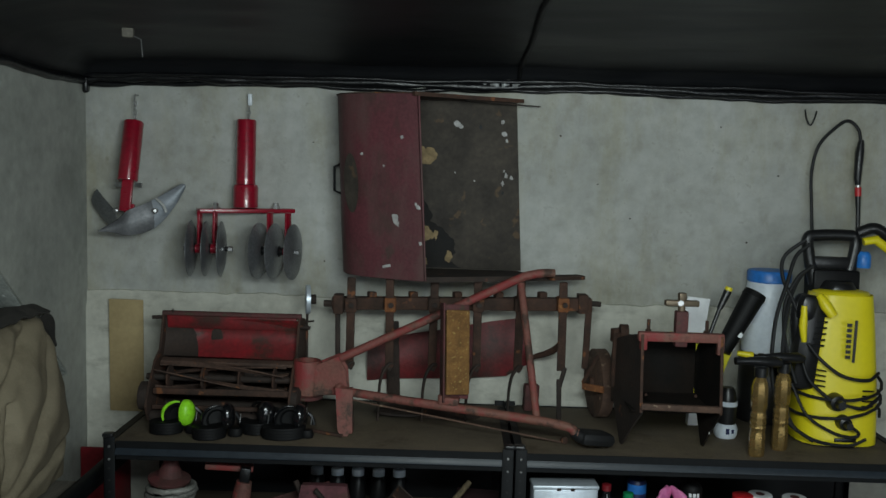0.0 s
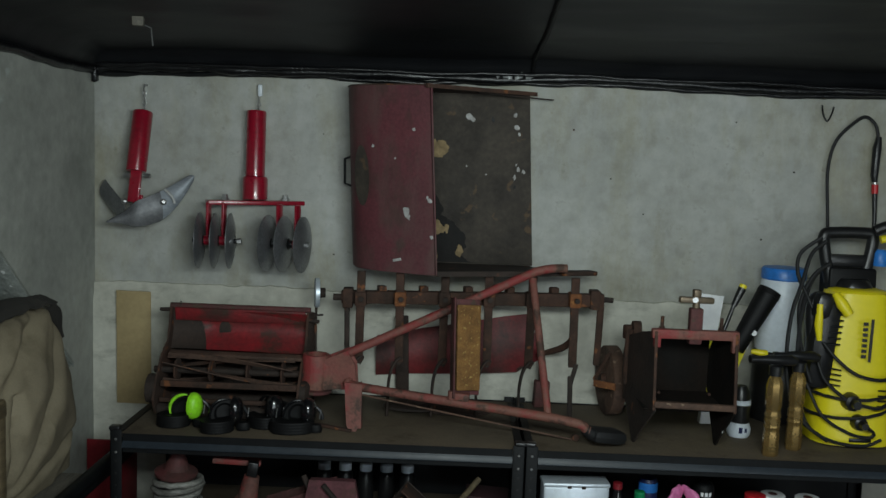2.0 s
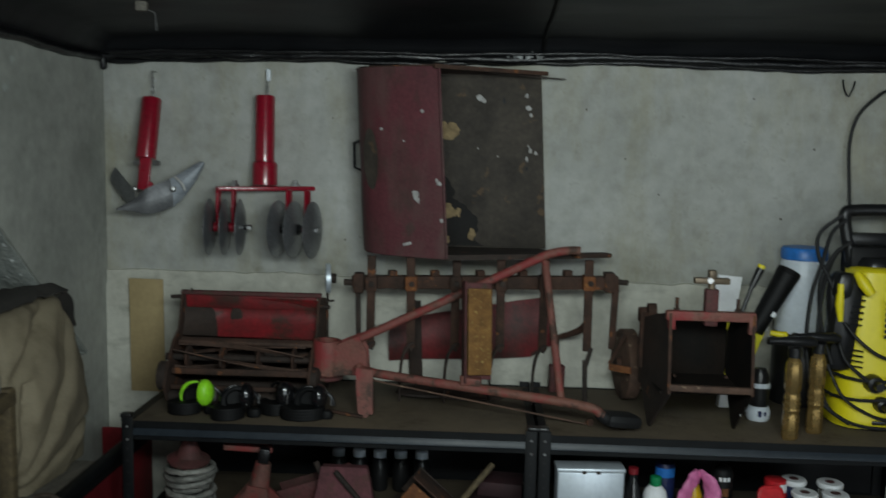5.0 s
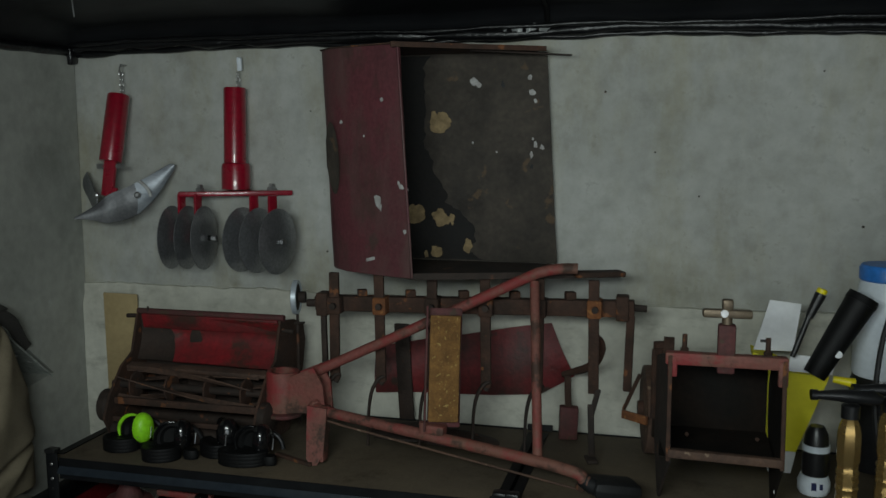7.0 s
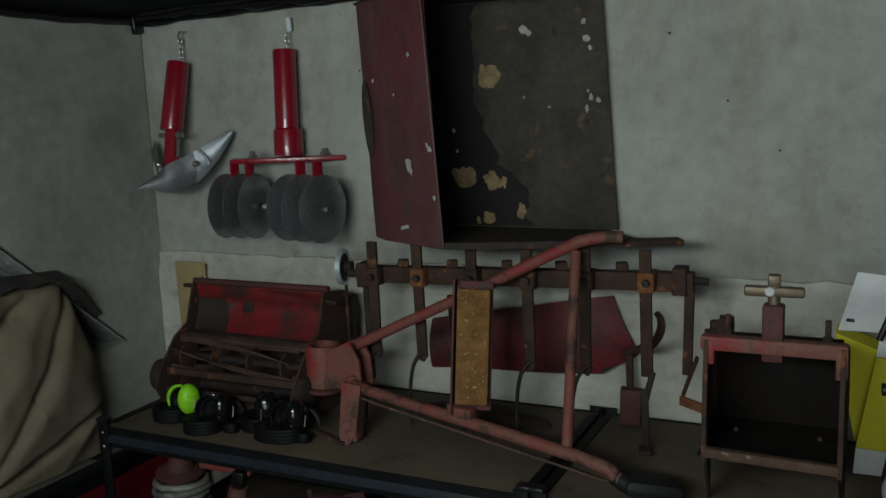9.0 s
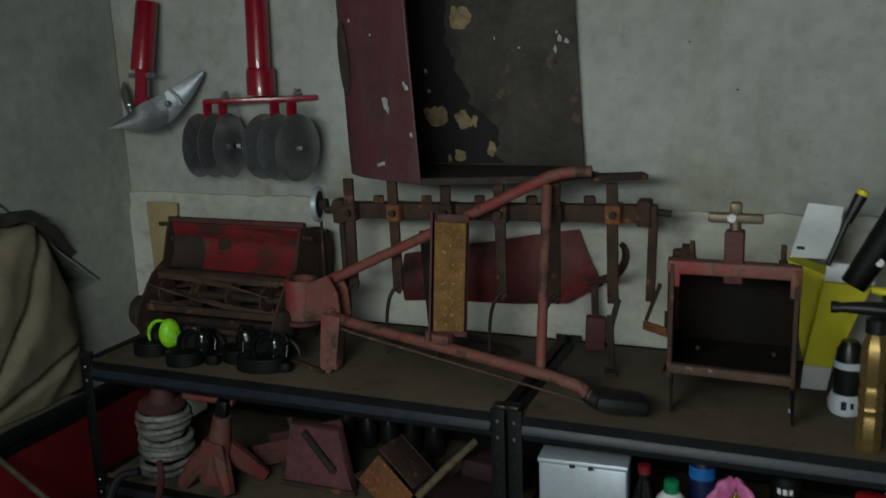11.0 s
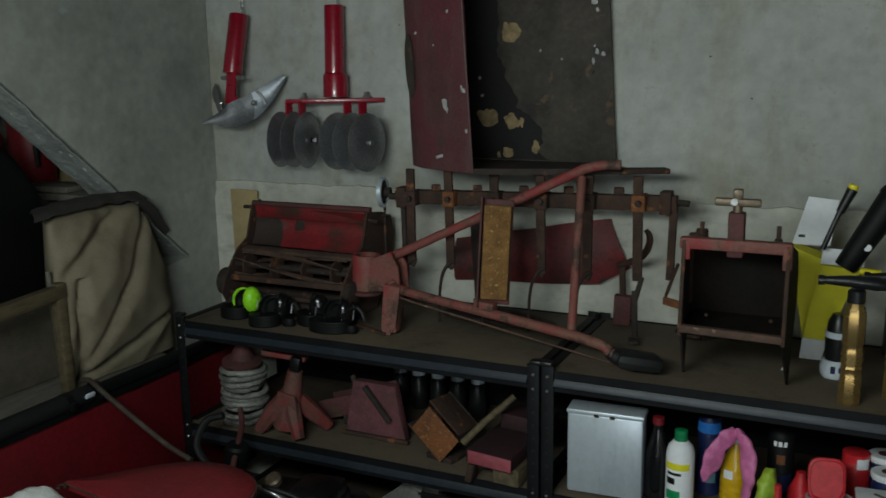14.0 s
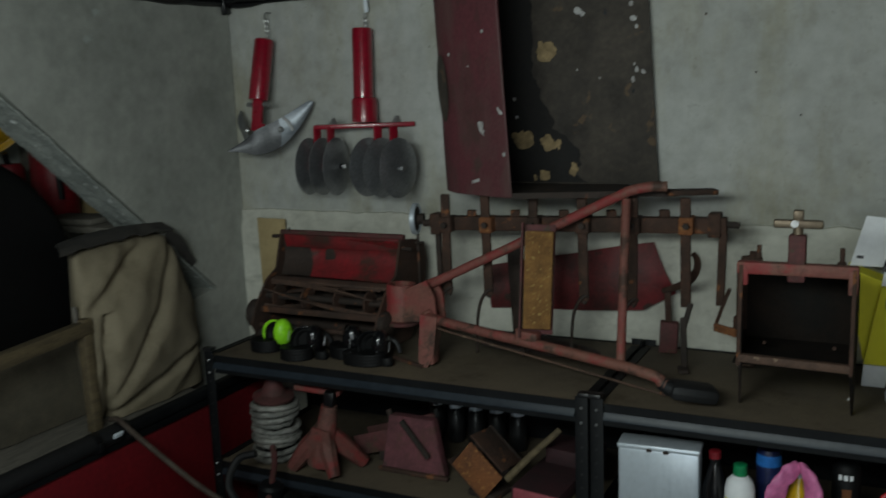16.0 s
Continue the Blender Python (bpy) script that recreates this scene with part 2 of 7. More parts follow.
weather(MDF, (0.45, 0.38, 0.30), 7.0, 0.56, 0.68, (1, 1, 1), 0.7)
weather(MDF, (0.50, 0.45, 0.40), 45.0, 0.62, 0.72, (1, 1, 1), 0.6)
BLACK_STEEL = surf("black_powder_coat", (0.0045, 0.005, 0.006), 0.58, other=(0.007, 0.008, 0.009), scale=10, bump=0.03)
BLACK_STEEL.node_tree.nodes["Principled BSDF"].inputs["Specular IOR Level"].default_value = 0.22
ZINC = surf("zinc", (0.6, 0.6, 0.6), 0.35, 0.9, bump=0.05, scale=30)
RED_NEW = surf("glossy_red_paint", (0.30, 0.007, 0.024), 0.3, other=(0.25, 0.007, 0.020), scale=5, bump=0.03, coat=0.4)
weather(RED_NEW, (0.7, 0.7, 0.7), 9.0, 0.55, 0.72, (1, 1, 0.5), 0.6)
RED_OLD = surf("old_red_paint", (0.27, 0.014, 0.020), 0.55, other=(0.075, 0.020, 0.018), share=0.42, scale=6, fine=80, bump=0.15, speck=(0.05, 0.028, 0.02), speck_share=0.07, speck_scale=12)
weather(RED_OLD, (0.050, 0.023, 0.016), 4.3, 0.48, 0.55, (1, 1, 1.4), 0.9, True)
weather(RED_OLD, (0.22, 0.060, 0.045), 7.0, 0.58, 0.68, (1, 1, 1), 0.6, True)
RED_HOOD = surf("faded_maroon_paint", (0.130, 0.031, 0.040), 0.62, other=(0.090, 0.030, 0.034), scale=3.5, fine=90, bump=0.12, speck=(0.06, 0.035, 0.03), speck_share=0.05, speck_scale=10, spread=0.2)
weather(RED_HOOD, (0.55, 0.58, 0.56), 4.5, 0.50, 0.70, (1.5, 1.5, 0.6), 0.9)
weather(RED_HOOD, (0.105, 0.056, 0.052), 2.6, 0.44, 0.58, (1.6, 1.6, 0.7), 0.85, True)
weather(RED_HOOD, (0.055, 0.030, 0.025), 6.5, 0.53, 0.64, (1.4, 1.4, 0.6), 0.7, True)
weather(RED_HOOD, (1.5, 1.5, 1.45), 26.0, 0.62, 0.72, (1, 1, 0.7), 0.5)
MOULD_RED = surf("worn_dark_red_paint", (0.20, 0.018, 0.022), 0.6, other=(0.060, 0.020, 0.017), share=0.5, scale=6, fine=80, bump=0.2, speck=(0.045, 0.026, 0.019), speck_share=0.08, speck_scale=12)
RED_PINK = surf("sun_faded_red_paint", (0.235, 0.058, 0.050), 0.7, other=(0.17, 0.080, 0.057), share=0.5, scale=7, fine=90, bump=0.25, speck=(0.13, 0.060, 0.040), speck_share=0.05, speck_scale=14, spread=0.2)
weather(RED_PINK, (0.50, 0.46, 0.42), 18.0, 0.52, 0.72, (1, 1, 1), 0.7)
weather(RED_PINK, (0.235, 0.024, 0.026), 5.0, 0.48, 0.55, (1, 1, 1), 0.85, True)
weather(RED_PINK, (0.165, 0.086, 0.058), 4.4, 0.48, 0.56, (1, 1, 1), 0.75, True)
weather(RED_PINK, (0.050, 0.027, 0.019), 9.0, 0.53, 0.60, (1, 1, 1), 0.9, True)
STAND_PINK = surf("worn_pink_red_paint", (0.36, 0.075, 0.095), 0.6, other=(0.28, 0.06, 0.075), scale=12, fine=80, bump=0.15, speck=(0.10, 0.04, 0.04), speck_share=0.05)
# Dark maroon with the upper shelf's shade put into the colour.
BOX_MAROON = surf("shaded_maroon_paint", (0.036, 0.008, 0.011), 0.75, other=(0.022, 0.008, 0.010), scale=8, bump=0.1)
STAND_PURPLE = surf("dusty_purple_red_paint", (0.16, 0.050, 0.060), 0.75, other=(0.09, 0.032, 0.036), scale=9, fine=80, bump=0.2, speck=(0.05, 0.03, 0.025), speck_share=0.07)
STAND_RED = surf("chalky_salmon_paint", (0.17, 0.042, 0.035), 0.75, other=(0.115, 0.060, 0.046), share=0.5, scale=7, fine=90, bump=0.25, speck=(0.05, 0.028, 0.022), speck_share=0.08)
weather(STAND_RED, (0.21, 0.018, 0.018), 7.0, 0.48, 0.54, (1, 1, 1), 0.7, True)
weather(STAND_RED, (0.050, 0.027, 0.019), 9.0, 0.52, 0.60, (1, 1, 1), 0.8, True)
weather(STAND_PURPLE, (0.075, 0.038, 0.026), 8.0, 0.50, 0.60, (1, 1, 1), 0.7, True)
RED_CART = surf("dark_red_panel", (0.20, 0.009, 0.015), 0.5, other=(0.13, 0.008, 0.012), scale=3, bump=0.08)
RUST = surf("brown_rust", (0.066, 0.029, 0.017), 0.85, other=(0.033, 0.018, 0.012), scale=12, fine=90, bump=0.4, speck=(0.17, 0.062, 0.022), speck_share=0.10, speck_scale=22)
RUST_ORANGE = surf("orange_rust", (0.22, 0.078, 0.024), 0.9, other=(0.12, 0.046, 0.02), scale=14, fine=130, bump=0.5, speck=(0.30, 0.13, 0.04), speck_share=0.12, speck_scale=70)
RUST_REEL = surf("reel_rust", (0.105, 0.058, 0.040), 0.8, other=(0.045, 0.026, 0.019), scale=11, fine=90, bump=0.4, speck=(0.17, 0.07, 0.03), speck_share=0.08, speck_scale=30)
RUST_BAR = surf("scraped_rust", (0.115, 0.062, 0.040), 0.8, other=(0.06, 0.034, 0.024), scale=12, fine=90, bump=0.4, speck=(0.22, 0.15, 0.10), speck_share=0.08, speck_scale=40)
BAR_STEEL = surf("tarnished_steel", (0.12, 0.095, 0.075), 0.6, 0.3, other=(0.07, 0.05, 0.04), scale=14, fine=90, bump=0.2)
RUST_DARK = surf("dark_rust", (0.036, 0.021, 0.015), 0.8, other=(0.019, 0.013, 0.010), scale=9, fine=80, bump=0.3, speck=(0.12, 0.046, 0.022), speck_share=0.07)
RUST_RED = surf("rusty_red_paint", (0.110, 0.028, 0.029), 0.75, other=(0.062, 0.026, 0.022), scale=10, fine=90, bump=0.3, speck=(0.06, 0.034, 0.022), speck_share=0.12, speck_scale=30)
weather(RUST_RED, (1.5, 1.25, 1.2), 8.0, 0.52, 0.66, (1, 1, 1), 0.7)
STEEL = surf("disc_steel", (0.33, 0.335, 0.35), 0.36, 0.72, other=(0.23, 0.235, 0.245), scale=8, fine=120, bump=0.06)
BLADE = surf("ground_steel", (0.35, 0.375, 0.41), 0.45, 0.6, other=(0.23, 0.25, 0.28), scale=7, fine=100, bump=0.06, stretch=(1, 1, 4), grit=0.3)
DARK_STEEL = surf("dark_steel", (0.010, 0.010, 0.011), 0.36, 0.3, scale=10, bump=0.15)
RUBBER = surf("black_rubber", (0.008, 0.008, 0.009), 0.65, scale=12, bump=0.15)
BLACK_PLASTIC = surf("black_plastic", (0.014, 0.014, 0.015), 0.35, scale=12, bump=0.05)
GLOSS_BLACK = surf("glossy_black_plastic", (0.008, 0.008, 0.009), 0.16, scale=8, bump=0.0, coat=0.5)
NEON = surf("neon_green_plastic", (0.34, 0.85, 0.02), 0.45, other=(0.28, 0.74, 0.02), scale=9, bump=0.02)
YELLOW = surf("yellow_plastic", (0.82, 0.69, 0.012), 0.40, other=(0.79, 0.66, 0.012), scale=4, bump=0.02, grit=0.10)
YELLOW_CARD = surf("yellow_carton", (0.80, 0.72, 0.015), 0.6, other=(0.76, 0.68, 0.015), scale=5, bump=0.04, grit=0.12)
WHITE_CARD = surf("white_card", (0.82, 0.83, 0.84), 0.7, other=(0.75, 0.76, 0.78), scale=5, bump=0.05, grit=0.15)
WHITE = surf("white_plastic", (0.72, 0.77, 0.83), 0.4, other=(0.65, 0.71, 0.78), scale=4, bump=0.04, grit=0.2)
BLUE = surf("blue_plastic", (0.03, 0.20, 0.62), 0.4, scale=6, bump=0.05, other=(0.025, 0.17, 0.55))
GREEN = surf("green_plastic", (0.01, 0.28, 0.10), 0.4, scale=6, bump=0.05)
GOLD = surf("gold_plastic", (0.47, 0.31, 0.12), 0.27, 0.8, other=(0.40, 0.26, 0.09), scale=8, bump=0.02, grit=0.2)
BRASS = surf("worn_brass", (0.24, 0.19, 0.13), 0.5, 0.7, other=(0.15, 0.11, 0.08), scale=30, bump=0.1)
TIN = surf("tin_plate", (0.66, 0.72, 0.78), 0.38, 0.45, other=(0.60, 0.66, 0.72), scale=4, bump=0.02, spread=0.3, grit=0.15)
# Broad upright streaks: the tin's dull reflections painted into its colour.
weather(TIN, (0.72, 0.75, 0.78), 3.0, 0.46, 0.62, (2.5, 1, 0.5), 0.7)
weather(TIN, (0.45, 0.44, 0.42), 24.0, 0.62, 0.72, (1, 1, 1), 0.6)
CARDBOARD = surf("brown_board", (0.42, 0.32, 0.16), 0.8, other=(0.35, 0.26, 0.13), scale=5, bump=0.1, grit=0.25)
WOOD = surf("old_timber", (0.145, 0.108, 0.055), 0.8, other=(0.085, 0.062, 0.034), scale=8, fine=60, bump=0.3, stretch=(6, 1, 6))
WOOD_GREY = surf("grey_timber", (0.20, 0.18, 0.15), 0.8, other=(0.13, 0.12, 0.10), scale=8, bump=0.3, stretch=(6, 1, 6))
CANVAS = surf("khaki_canvas", (0.245, 0.204, 0.136), 0.85, other=(0.166, 0.137, 0.092), scale=3, fine=220, bump=0.06, grit=0.25)
weather(CANVAS, (0.62, 0.60, 0.55), 5.0, 0.50, 0.66, (1, 1, 1), 0.7)
# Darker copy of the khaki canvas, for the part hanging in shade.
LOW_CANVAS = surf("shaded_canvas", (0.105, 0.088, 0.060), 0.9, other=(0.055, 0.047, 0.034), scale=5, fine=200, bump=0.1)
# Darker steel: shading on the front half of the plough blade is painted in.
SHARE_STEEL = surf("shaded_share_steel", (0.15, 0.152, 0.16), 0.5, 0.5, other=(0.09, 0.09, 0.095), scale=9, fine=110, bump=0.08)
DARK_CLOTH = surf("dark_cloth", (0.028, 0.026, 0.024), 0.9, other=(0.050, 0.044, 0.038), scale=6, fine=150, bump=0.3)
GREY_BAG = surf("grey_sack", (0.16, 0.155, 0.14), 0.85, other=(0.10, 0.10, 0.09), scale=6, fine=90, bump=0.3)
PINK = surf("pink_rubber", (0.72, 0.20, 0.42), 0.5, other=(0.62, 0.16, 0.36), scale=9, bump=0.08)
LIME = surf("lime_rubber", (0.45, 0.62, 0.06), 0.5, other=(0.36, 0.52, 0.05), scale=9, bump=0.1)
RED_PLASTIC = surf("red_plastic", (0.62, 0.022, 0.03), 0.4, other=(0.52, 0.02, 0.025), scale=8, bump=0.04)
NAVY = surf("navy_plastic", (0.015, 0.025, 0.10), 0.4, scale=8, bump=0.04)
TEAL = surf("teal_label", (0.20, 0.37, 0.42), 0.5, other=(0.13, 0.28, 0.34), scale=20, bump=0.02)
AMBER = surf("yellow_oil", (0.70, 0.42, 0.01), 0.25, other=(0.62, 0.36, 0.01), scale=6, bump=0.0, coat=0.5)
CABLE = surf("cream_cable", (0.68, 0.62, 0.47), 0.5, other=(0.56, 0.50, 0.38), scale=12, bump=0.05)
GREY_CABLE = surf("grey_cable", (0.16, 0.17, 0.18), 0.5, scale=12, bump=0.05)
HOSE_YELLOW = surf("yellow_hose", (0.50, 0.50, 0.03), 0.4, other=(0.40, 0.42, 0.03), scale=12, bump=0.05)
HELMET = surf("amber_helmet", (0.62, 0.36, 0.02), 0.28, scale=6, bump=0.02, coat=0.5, other=(0.56, 0.32, 0.02))
FLAKE = surf("peeled_paint_patch", (0.33, 0.235, 0.115), 0.8, other=(0.20, 0.14, 0.07), scale=30, bump=0.2)
# White of the paint splashes, also of the helmet's painted glints.
WHITE_PAINT = surf("white_splash_and_glint", (0.50, 0.50, 0.49), 0.6, scale=40, bump=0.2, other=(0.28, 0.26, 0.25))
STRIPE = surf("white_cloth", (0.74, 0.74, 0.72), 0.9, other=(0.64, 0.64, 0.62), scale=9, fine=160, bump=0.2, grit=0.25)
RED_STRIPE = surf("red_print", (0.48, 0.10, 0.10), 0.9, other=(0.40, 0.12, 0.11), scale=9, fine=160, bump=0.2, grit=0.25)
CLEAR = clear("clear_plastic", (0.66, 0.50, 0.53), 0.35)
CLEAR.node_tree.nodes["Principled BSDF"].inputs["Transmission Weight"].default_value = 0.4
MATT_BLACK = surf("matt_black", (0.0045, 0.0045, 0.005), 0.6, scale=6, bump=0.05)
MATT_BLACK.node_tree.nodes["Principled BSDF"].inputs["Specular IOR Level"].default_value = 0.25
# Near-black inner plates: the shade inside the hopper is put into their colour.
HOPPER_DARK = surf("shaded_rust", (0.007, 0.006, 0.005), 0.85, other=(0.017, 0.011, 0.008), scale=7, fine=70, bump=0.3)
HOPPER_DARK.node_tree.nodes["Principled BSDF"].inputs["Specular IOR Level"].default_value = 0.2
# Lighter bluish copy of the black coat: the rib's reflection is in the colour.
BEAM = surf("black_enamel_sheen", (0.016, 0.022, 0.030), 0.40, other=(0.020, 0.027, 0.035), scale=10, bump=0.02)
BEAM.node_tree.nodes["Principled BSDF"].inputs["Specular IOR Level"].default_value = 0.28
HOOD_RED = surf("dull_red_enamel", (0.30, 0.021, 0.027), 0.55, other=(0.19, 0.020, 0.024), scale=4, fine=70, bump=0.1, speck=(0.12, 0.05, 0.04), speck_share=0.04, speck_scale=18, spread=0.25)
PANEL_BROWN = surf("stained_brown_panel", (0.066, 0.053, 0.040), 0.8, other=(0.036, 0.030, 0.025), scale=5, fine=60, bump=0.2, speck=(0.10, 0.065, 0.038), speck_share=0.06, speck_scale=16)
weather(PANEL_BROWN, (0.45, 0.42, 0.40), 9.0, 0.48, 0.68, (1, 1, 1), 0.8)
TAR = surf("flaking_black_coat", (0.006, 0.0055, 0.005), 0.85, other=(0.012, 0.010, 0.009), scale=12, bump=0.3)
GLASS = clear("jar_glass", (0.9, 0.92, 0.93), 0.05)

# ---- the shed ----
solid("floor", Shape().box((0, -0.4, -0.06), (7.2, 7.2, 0.12)), FLOOR, (0, 0, 0), "dark dusty concrete floor of the shed", "floor", kind="structure")


def wall_face(u, v):
    x, z = -3.4 + 6.8 * u, 1.275 + 1.115 * v
    return x, 2.985 + 0.006 * noise.noise((x * 1.3, 0, z * 1.3)) + 0.003 * noise.noise((x * 7, 3, z * 7)), z


def LIP(x):
    return 0.010 * noise.noise((x * 4, 8, 0)) + 0.007 * noise.noise((x * 13, 4, 0)) + 0.005 * noise.noise((x * 37, 6, 0)) - 0.004


def plinth_face(u, v):
    x, z = -3.4 + 6.8 * u, 1.286 * v
    lip = 0.010 + 0.020 * max(0.0, noise.noise((x * 5, 1, 0))) + 0.008 * noise.noise((x * 31, 2, 0)) if v > 0.97 else 0.004 * noise.noise((x * 9, 3, z * 9))
    return x, 2.962 + lip + 0.006 * noise.noise((x * 1.7, 5, z * 1.7)), z + (LIP(x) if v > 0.97 else 0)


wall_n = solid("wall_north", Shape().sheet(wall_face, 120, 24).box((0, 3.11, 1.2), (6.8, 0.2, 2.4)), CONCRETE, (0, 3.0, 0),
      "stained grey cement-rendered back wall with faint marks", "wall", kind="structure", sharp=60)
for x, z, r in ((0.754, 1.54, 0.0055), (0.30, 1.62, 0.004), (0.86, 1.80, 0.005), (-0.88, 1.42, 0.005), (0.17, 1.75, 0.004), (0.02, 1.93, 0.005), (0.63, 1.98, 0.004), (-1.42, 1.42, 0.004), (-0.93, 1.88, 0.0035)):
    part("nail_hole", Shape().lathe([(0.001, 0.001), (r * 0.7, 0.0008), (r * 0.7, 0)], (x, 2.979, z), (90, 0, 0), 10), RUST_DARK, wall_n)
ledge = Shape().sheet(plinth_face, 420, 34)
ledge.sheet(lambda u, v: (-3.4 + 6.8 * u, 2.972 + 0.04 * v, 1.286 + LIP(-3.4 + 6.8 * u) + 0.006 * v), 420, 2)
solid("wall_north_base", ledge, PLASTER, (0, 2.96, 0), "paler cream rough plastered lower part of the back wall with a ragged top", "wall", kind="structure", sharp=60)

CUT = lambda z: 1.775 + (1.907 - z) / 0.897
solid("wall_west", Shape().prism([(2.98, 0), (2.98, 2.4), (CUT(2.4), 2.4), (CUT(1.0), 1.0), (2.50, 0.96), (2.50, 0)], -1.95, -1.81), CONCRETE_DARK, (-1.88, 2.8, 0),
      "grey concrete side wall ending in a slanting cut edge", "wall", kind="structure")


def cut_face(u, v):
    z = 2.3 - 1.3 * u
    k = 0.004 * noise.noise((z * 7, v * 2.0, 0)) + 0.004 * noise.noise((z * 34, v * 6, 2))
    return -1.806 - 0.148 * v + k * (1 - v) * 0.6, CUT(z) - 0.010 + k, z - 0.008 + k


solid("wall_west_edge", Shape().sheet(cut_face, 90, 10, 0.006), CONCRETE_CUT, (-1.88, 2.2, 1.0), "rough broken slanting edge of the concrete wall with white flecks", "wall", kind="structure", sharp=70)
solid("wall_far_west", Shape().box((-3.5, -0.4, 1.2), (0.2, 7.2, 2.4)), CONCRETE_DARK, (-3.5, 0, 0), "dark concrete wall of the side bay", "wall", kind="structure")
solid("wall_east", Shape().box((3.5, -0.4, 1.2), (0.2, 7.2, 2.4)), CONCRETE_DARK, (3.5, 0, 0), "plain cement-rendered side wall", "wall", kind="structure")
back = Shape().box((-1.475, -3.7, 1.2), (3.85, 0.2, 2.4)).box((3.2, -3.7, 1.2), (0.4, 0.2, 2.4)).box((1.725, -3.7, 2.25), (2.55, 0.2, 0.3))
solid("wall_south", back, CONCRETE_DARK, (0, -3.7, 0), "plain cement-rendered wall with a wide open doorway", "wall", kind="structure")


def sag(x, y):
    back, side = max(0.0, 2.95 - y), max(0.0, abs(x + 1.88) - 0.085)
    z = 2.118 + min(0.050 * min(1.0, back / 0.05) + 0.090 * min(1.0, back / 0.9), 0.050 * min(1.0, side / 0.05) + 0.090 * min(1.0, side / 0.36)) + 0.012 * noise.noise((x * 0.9, y * 0.9, 0)) - 0.022 * max(0.0, min(1.0, (-x - 1.0) / 0.9)) * max(0.0, min(1.0, (y - 0.5) / 2))
    z += 0.012 * noise.noise((x * 1.6 + 0.6 * y, y * 3.2, 4)) + 0.007 * noise.noise((x * 1.4 + 1.5 * y, y * 8.0 - 1.5 * x, 7)) * max(0.0, noise.noise((x * 0.8, y * 0.8, 2)) + 0.45)
    z += 0.003 * noise.noise((x * 5 + 3 * y, y * 11, 9)) + 0.010 * noise.noise((x * 1.1 + 2, y * 12 + x * 1.5, 5)) * max(0.0, min(1.0, 0.4 + 0.7 * x)) * max(0.0, noise.noise((x * 1.4, y * 2.0, 12)) + 0.35)
    return z


solid("ceiling", Shape().sheet(lambda u, v: (-3.4 + 6.8 * u, -3.6 + 6.59 * v, sag(-3.4 + 6.8 * u, -3.6 + 6.59 * v)), 220, 300).box((0, -0.35, 2.42), (6.8, 6.5, 0.1)),
      SHEET, (0, 0, 2.1), "sagging wrinkled black plastic sheeting under the roof", "ceiling", kind="structure", sharp=80)
for k, (r, dz, dy) in enumerate(((0.016, -0.006, -0.022), (0.009, -0.024, -0.012), (0.007, 0.006, -0.050))):
    pts = []
    for i in range(90):
        x = -1.80 + i * 5.2 / 89
        z = sag(x, 2.95) + dz - 0.010 * max(0, x - 0.3) + 0.010 * noise.noise((x * 2.2, k, 0)) + 0.006 * noise.noise((x * 8, k, 3))
        pts.append((x, 2.975 + dy + 0.006 * noise.noise((x * 5, k, 5)), z))
    hem = Shape().tube(pts, [r * (1 + 0.9 * noise.noise((p[0] * 9, k, 8))) for p in pts], 8)
    solid("ceiling_hem", hem, HEM, (0, 2.95, 2.1), "rolled shiny hem of black plastic sheet along the wall", "trim", kind="structure", sharp=80)
side_hem = Shape().tube([(-1.80 + 0.004 * noise.noise((i, 0, 0)), 2.93 - i * 0.05, sag(-1.84, 2.93 - i * 0.05) - 0.012 + 0.006 * noise.noise((i * 0.4, 2, 0))) for i in range(34)], 0.016, 8)
side_hem.box((-1.795, 2.95, 2.075), (0.02, 0.05, 0.06), (8, 0, 12), 0.006)
solid("ceiling_side_hem", side_hem, HEM, (-1.8, 2.5, 2.1), "rolled hem of black plastic sheet on the side wall", "trim", kind="structure", sharp=80)
seam = Shape().sheet(lambda u, v: (-0.150 + 0.020 * u + 0.006 * noise.noise((u * 6, 0, 0)) + 0.012 * (v - 0.5), 2.94 - 3.6 * u, sag(-0.15, 2.94 - 3.6 * u) - 0.006 - 0.004 * math.sin(math.pi * v)), 70, 4, 0.003)
solid("ceiling_seam", seam, MATT_BLACK, (-0.25, 1.5, 2.1), "taped overlap seam in the black plastic sheet", "trim", kind="structure", sharp=80)
tape = Shape()
for x, w, a in ((-0.29, 0.035, 20), (-0.245, 0.04, -10), (-0.20, 0.03, 35), (-0.16, 0.028, 5)):
    tape.sheet(lambda u, v: (x + w * (u - 0.5), 2.935 + 0.012 * math.sin(3 * u + a), 2.118 + 0.02 * (v - 0.5) + 0.006 * noise.noise((x * 40 + u * 3, v * 3, 0)) + 0.1 * (u - 0.5) * math.sin(radians(a)) * 0.2), 6, 4, 0.0015)
solid("tape_patch", tape, TAPE, (-0.24, 2.93, 2.1), "crumpled strips of shiny tape on the sheet's hem", "tape")

# ---- shelving ----


def beam_x(x0, x1, y, z, out):
    """A folded steel beam whose lower half leans out to the front; out: -1 faces the room."""
    prof = [(y, z + 0.004), (y, z - 0.058), (y - out * 0.003, z - 0.058), (y - out * 0.003, z + 0.004)]
    return Shape().prism(prof, x0, x1)


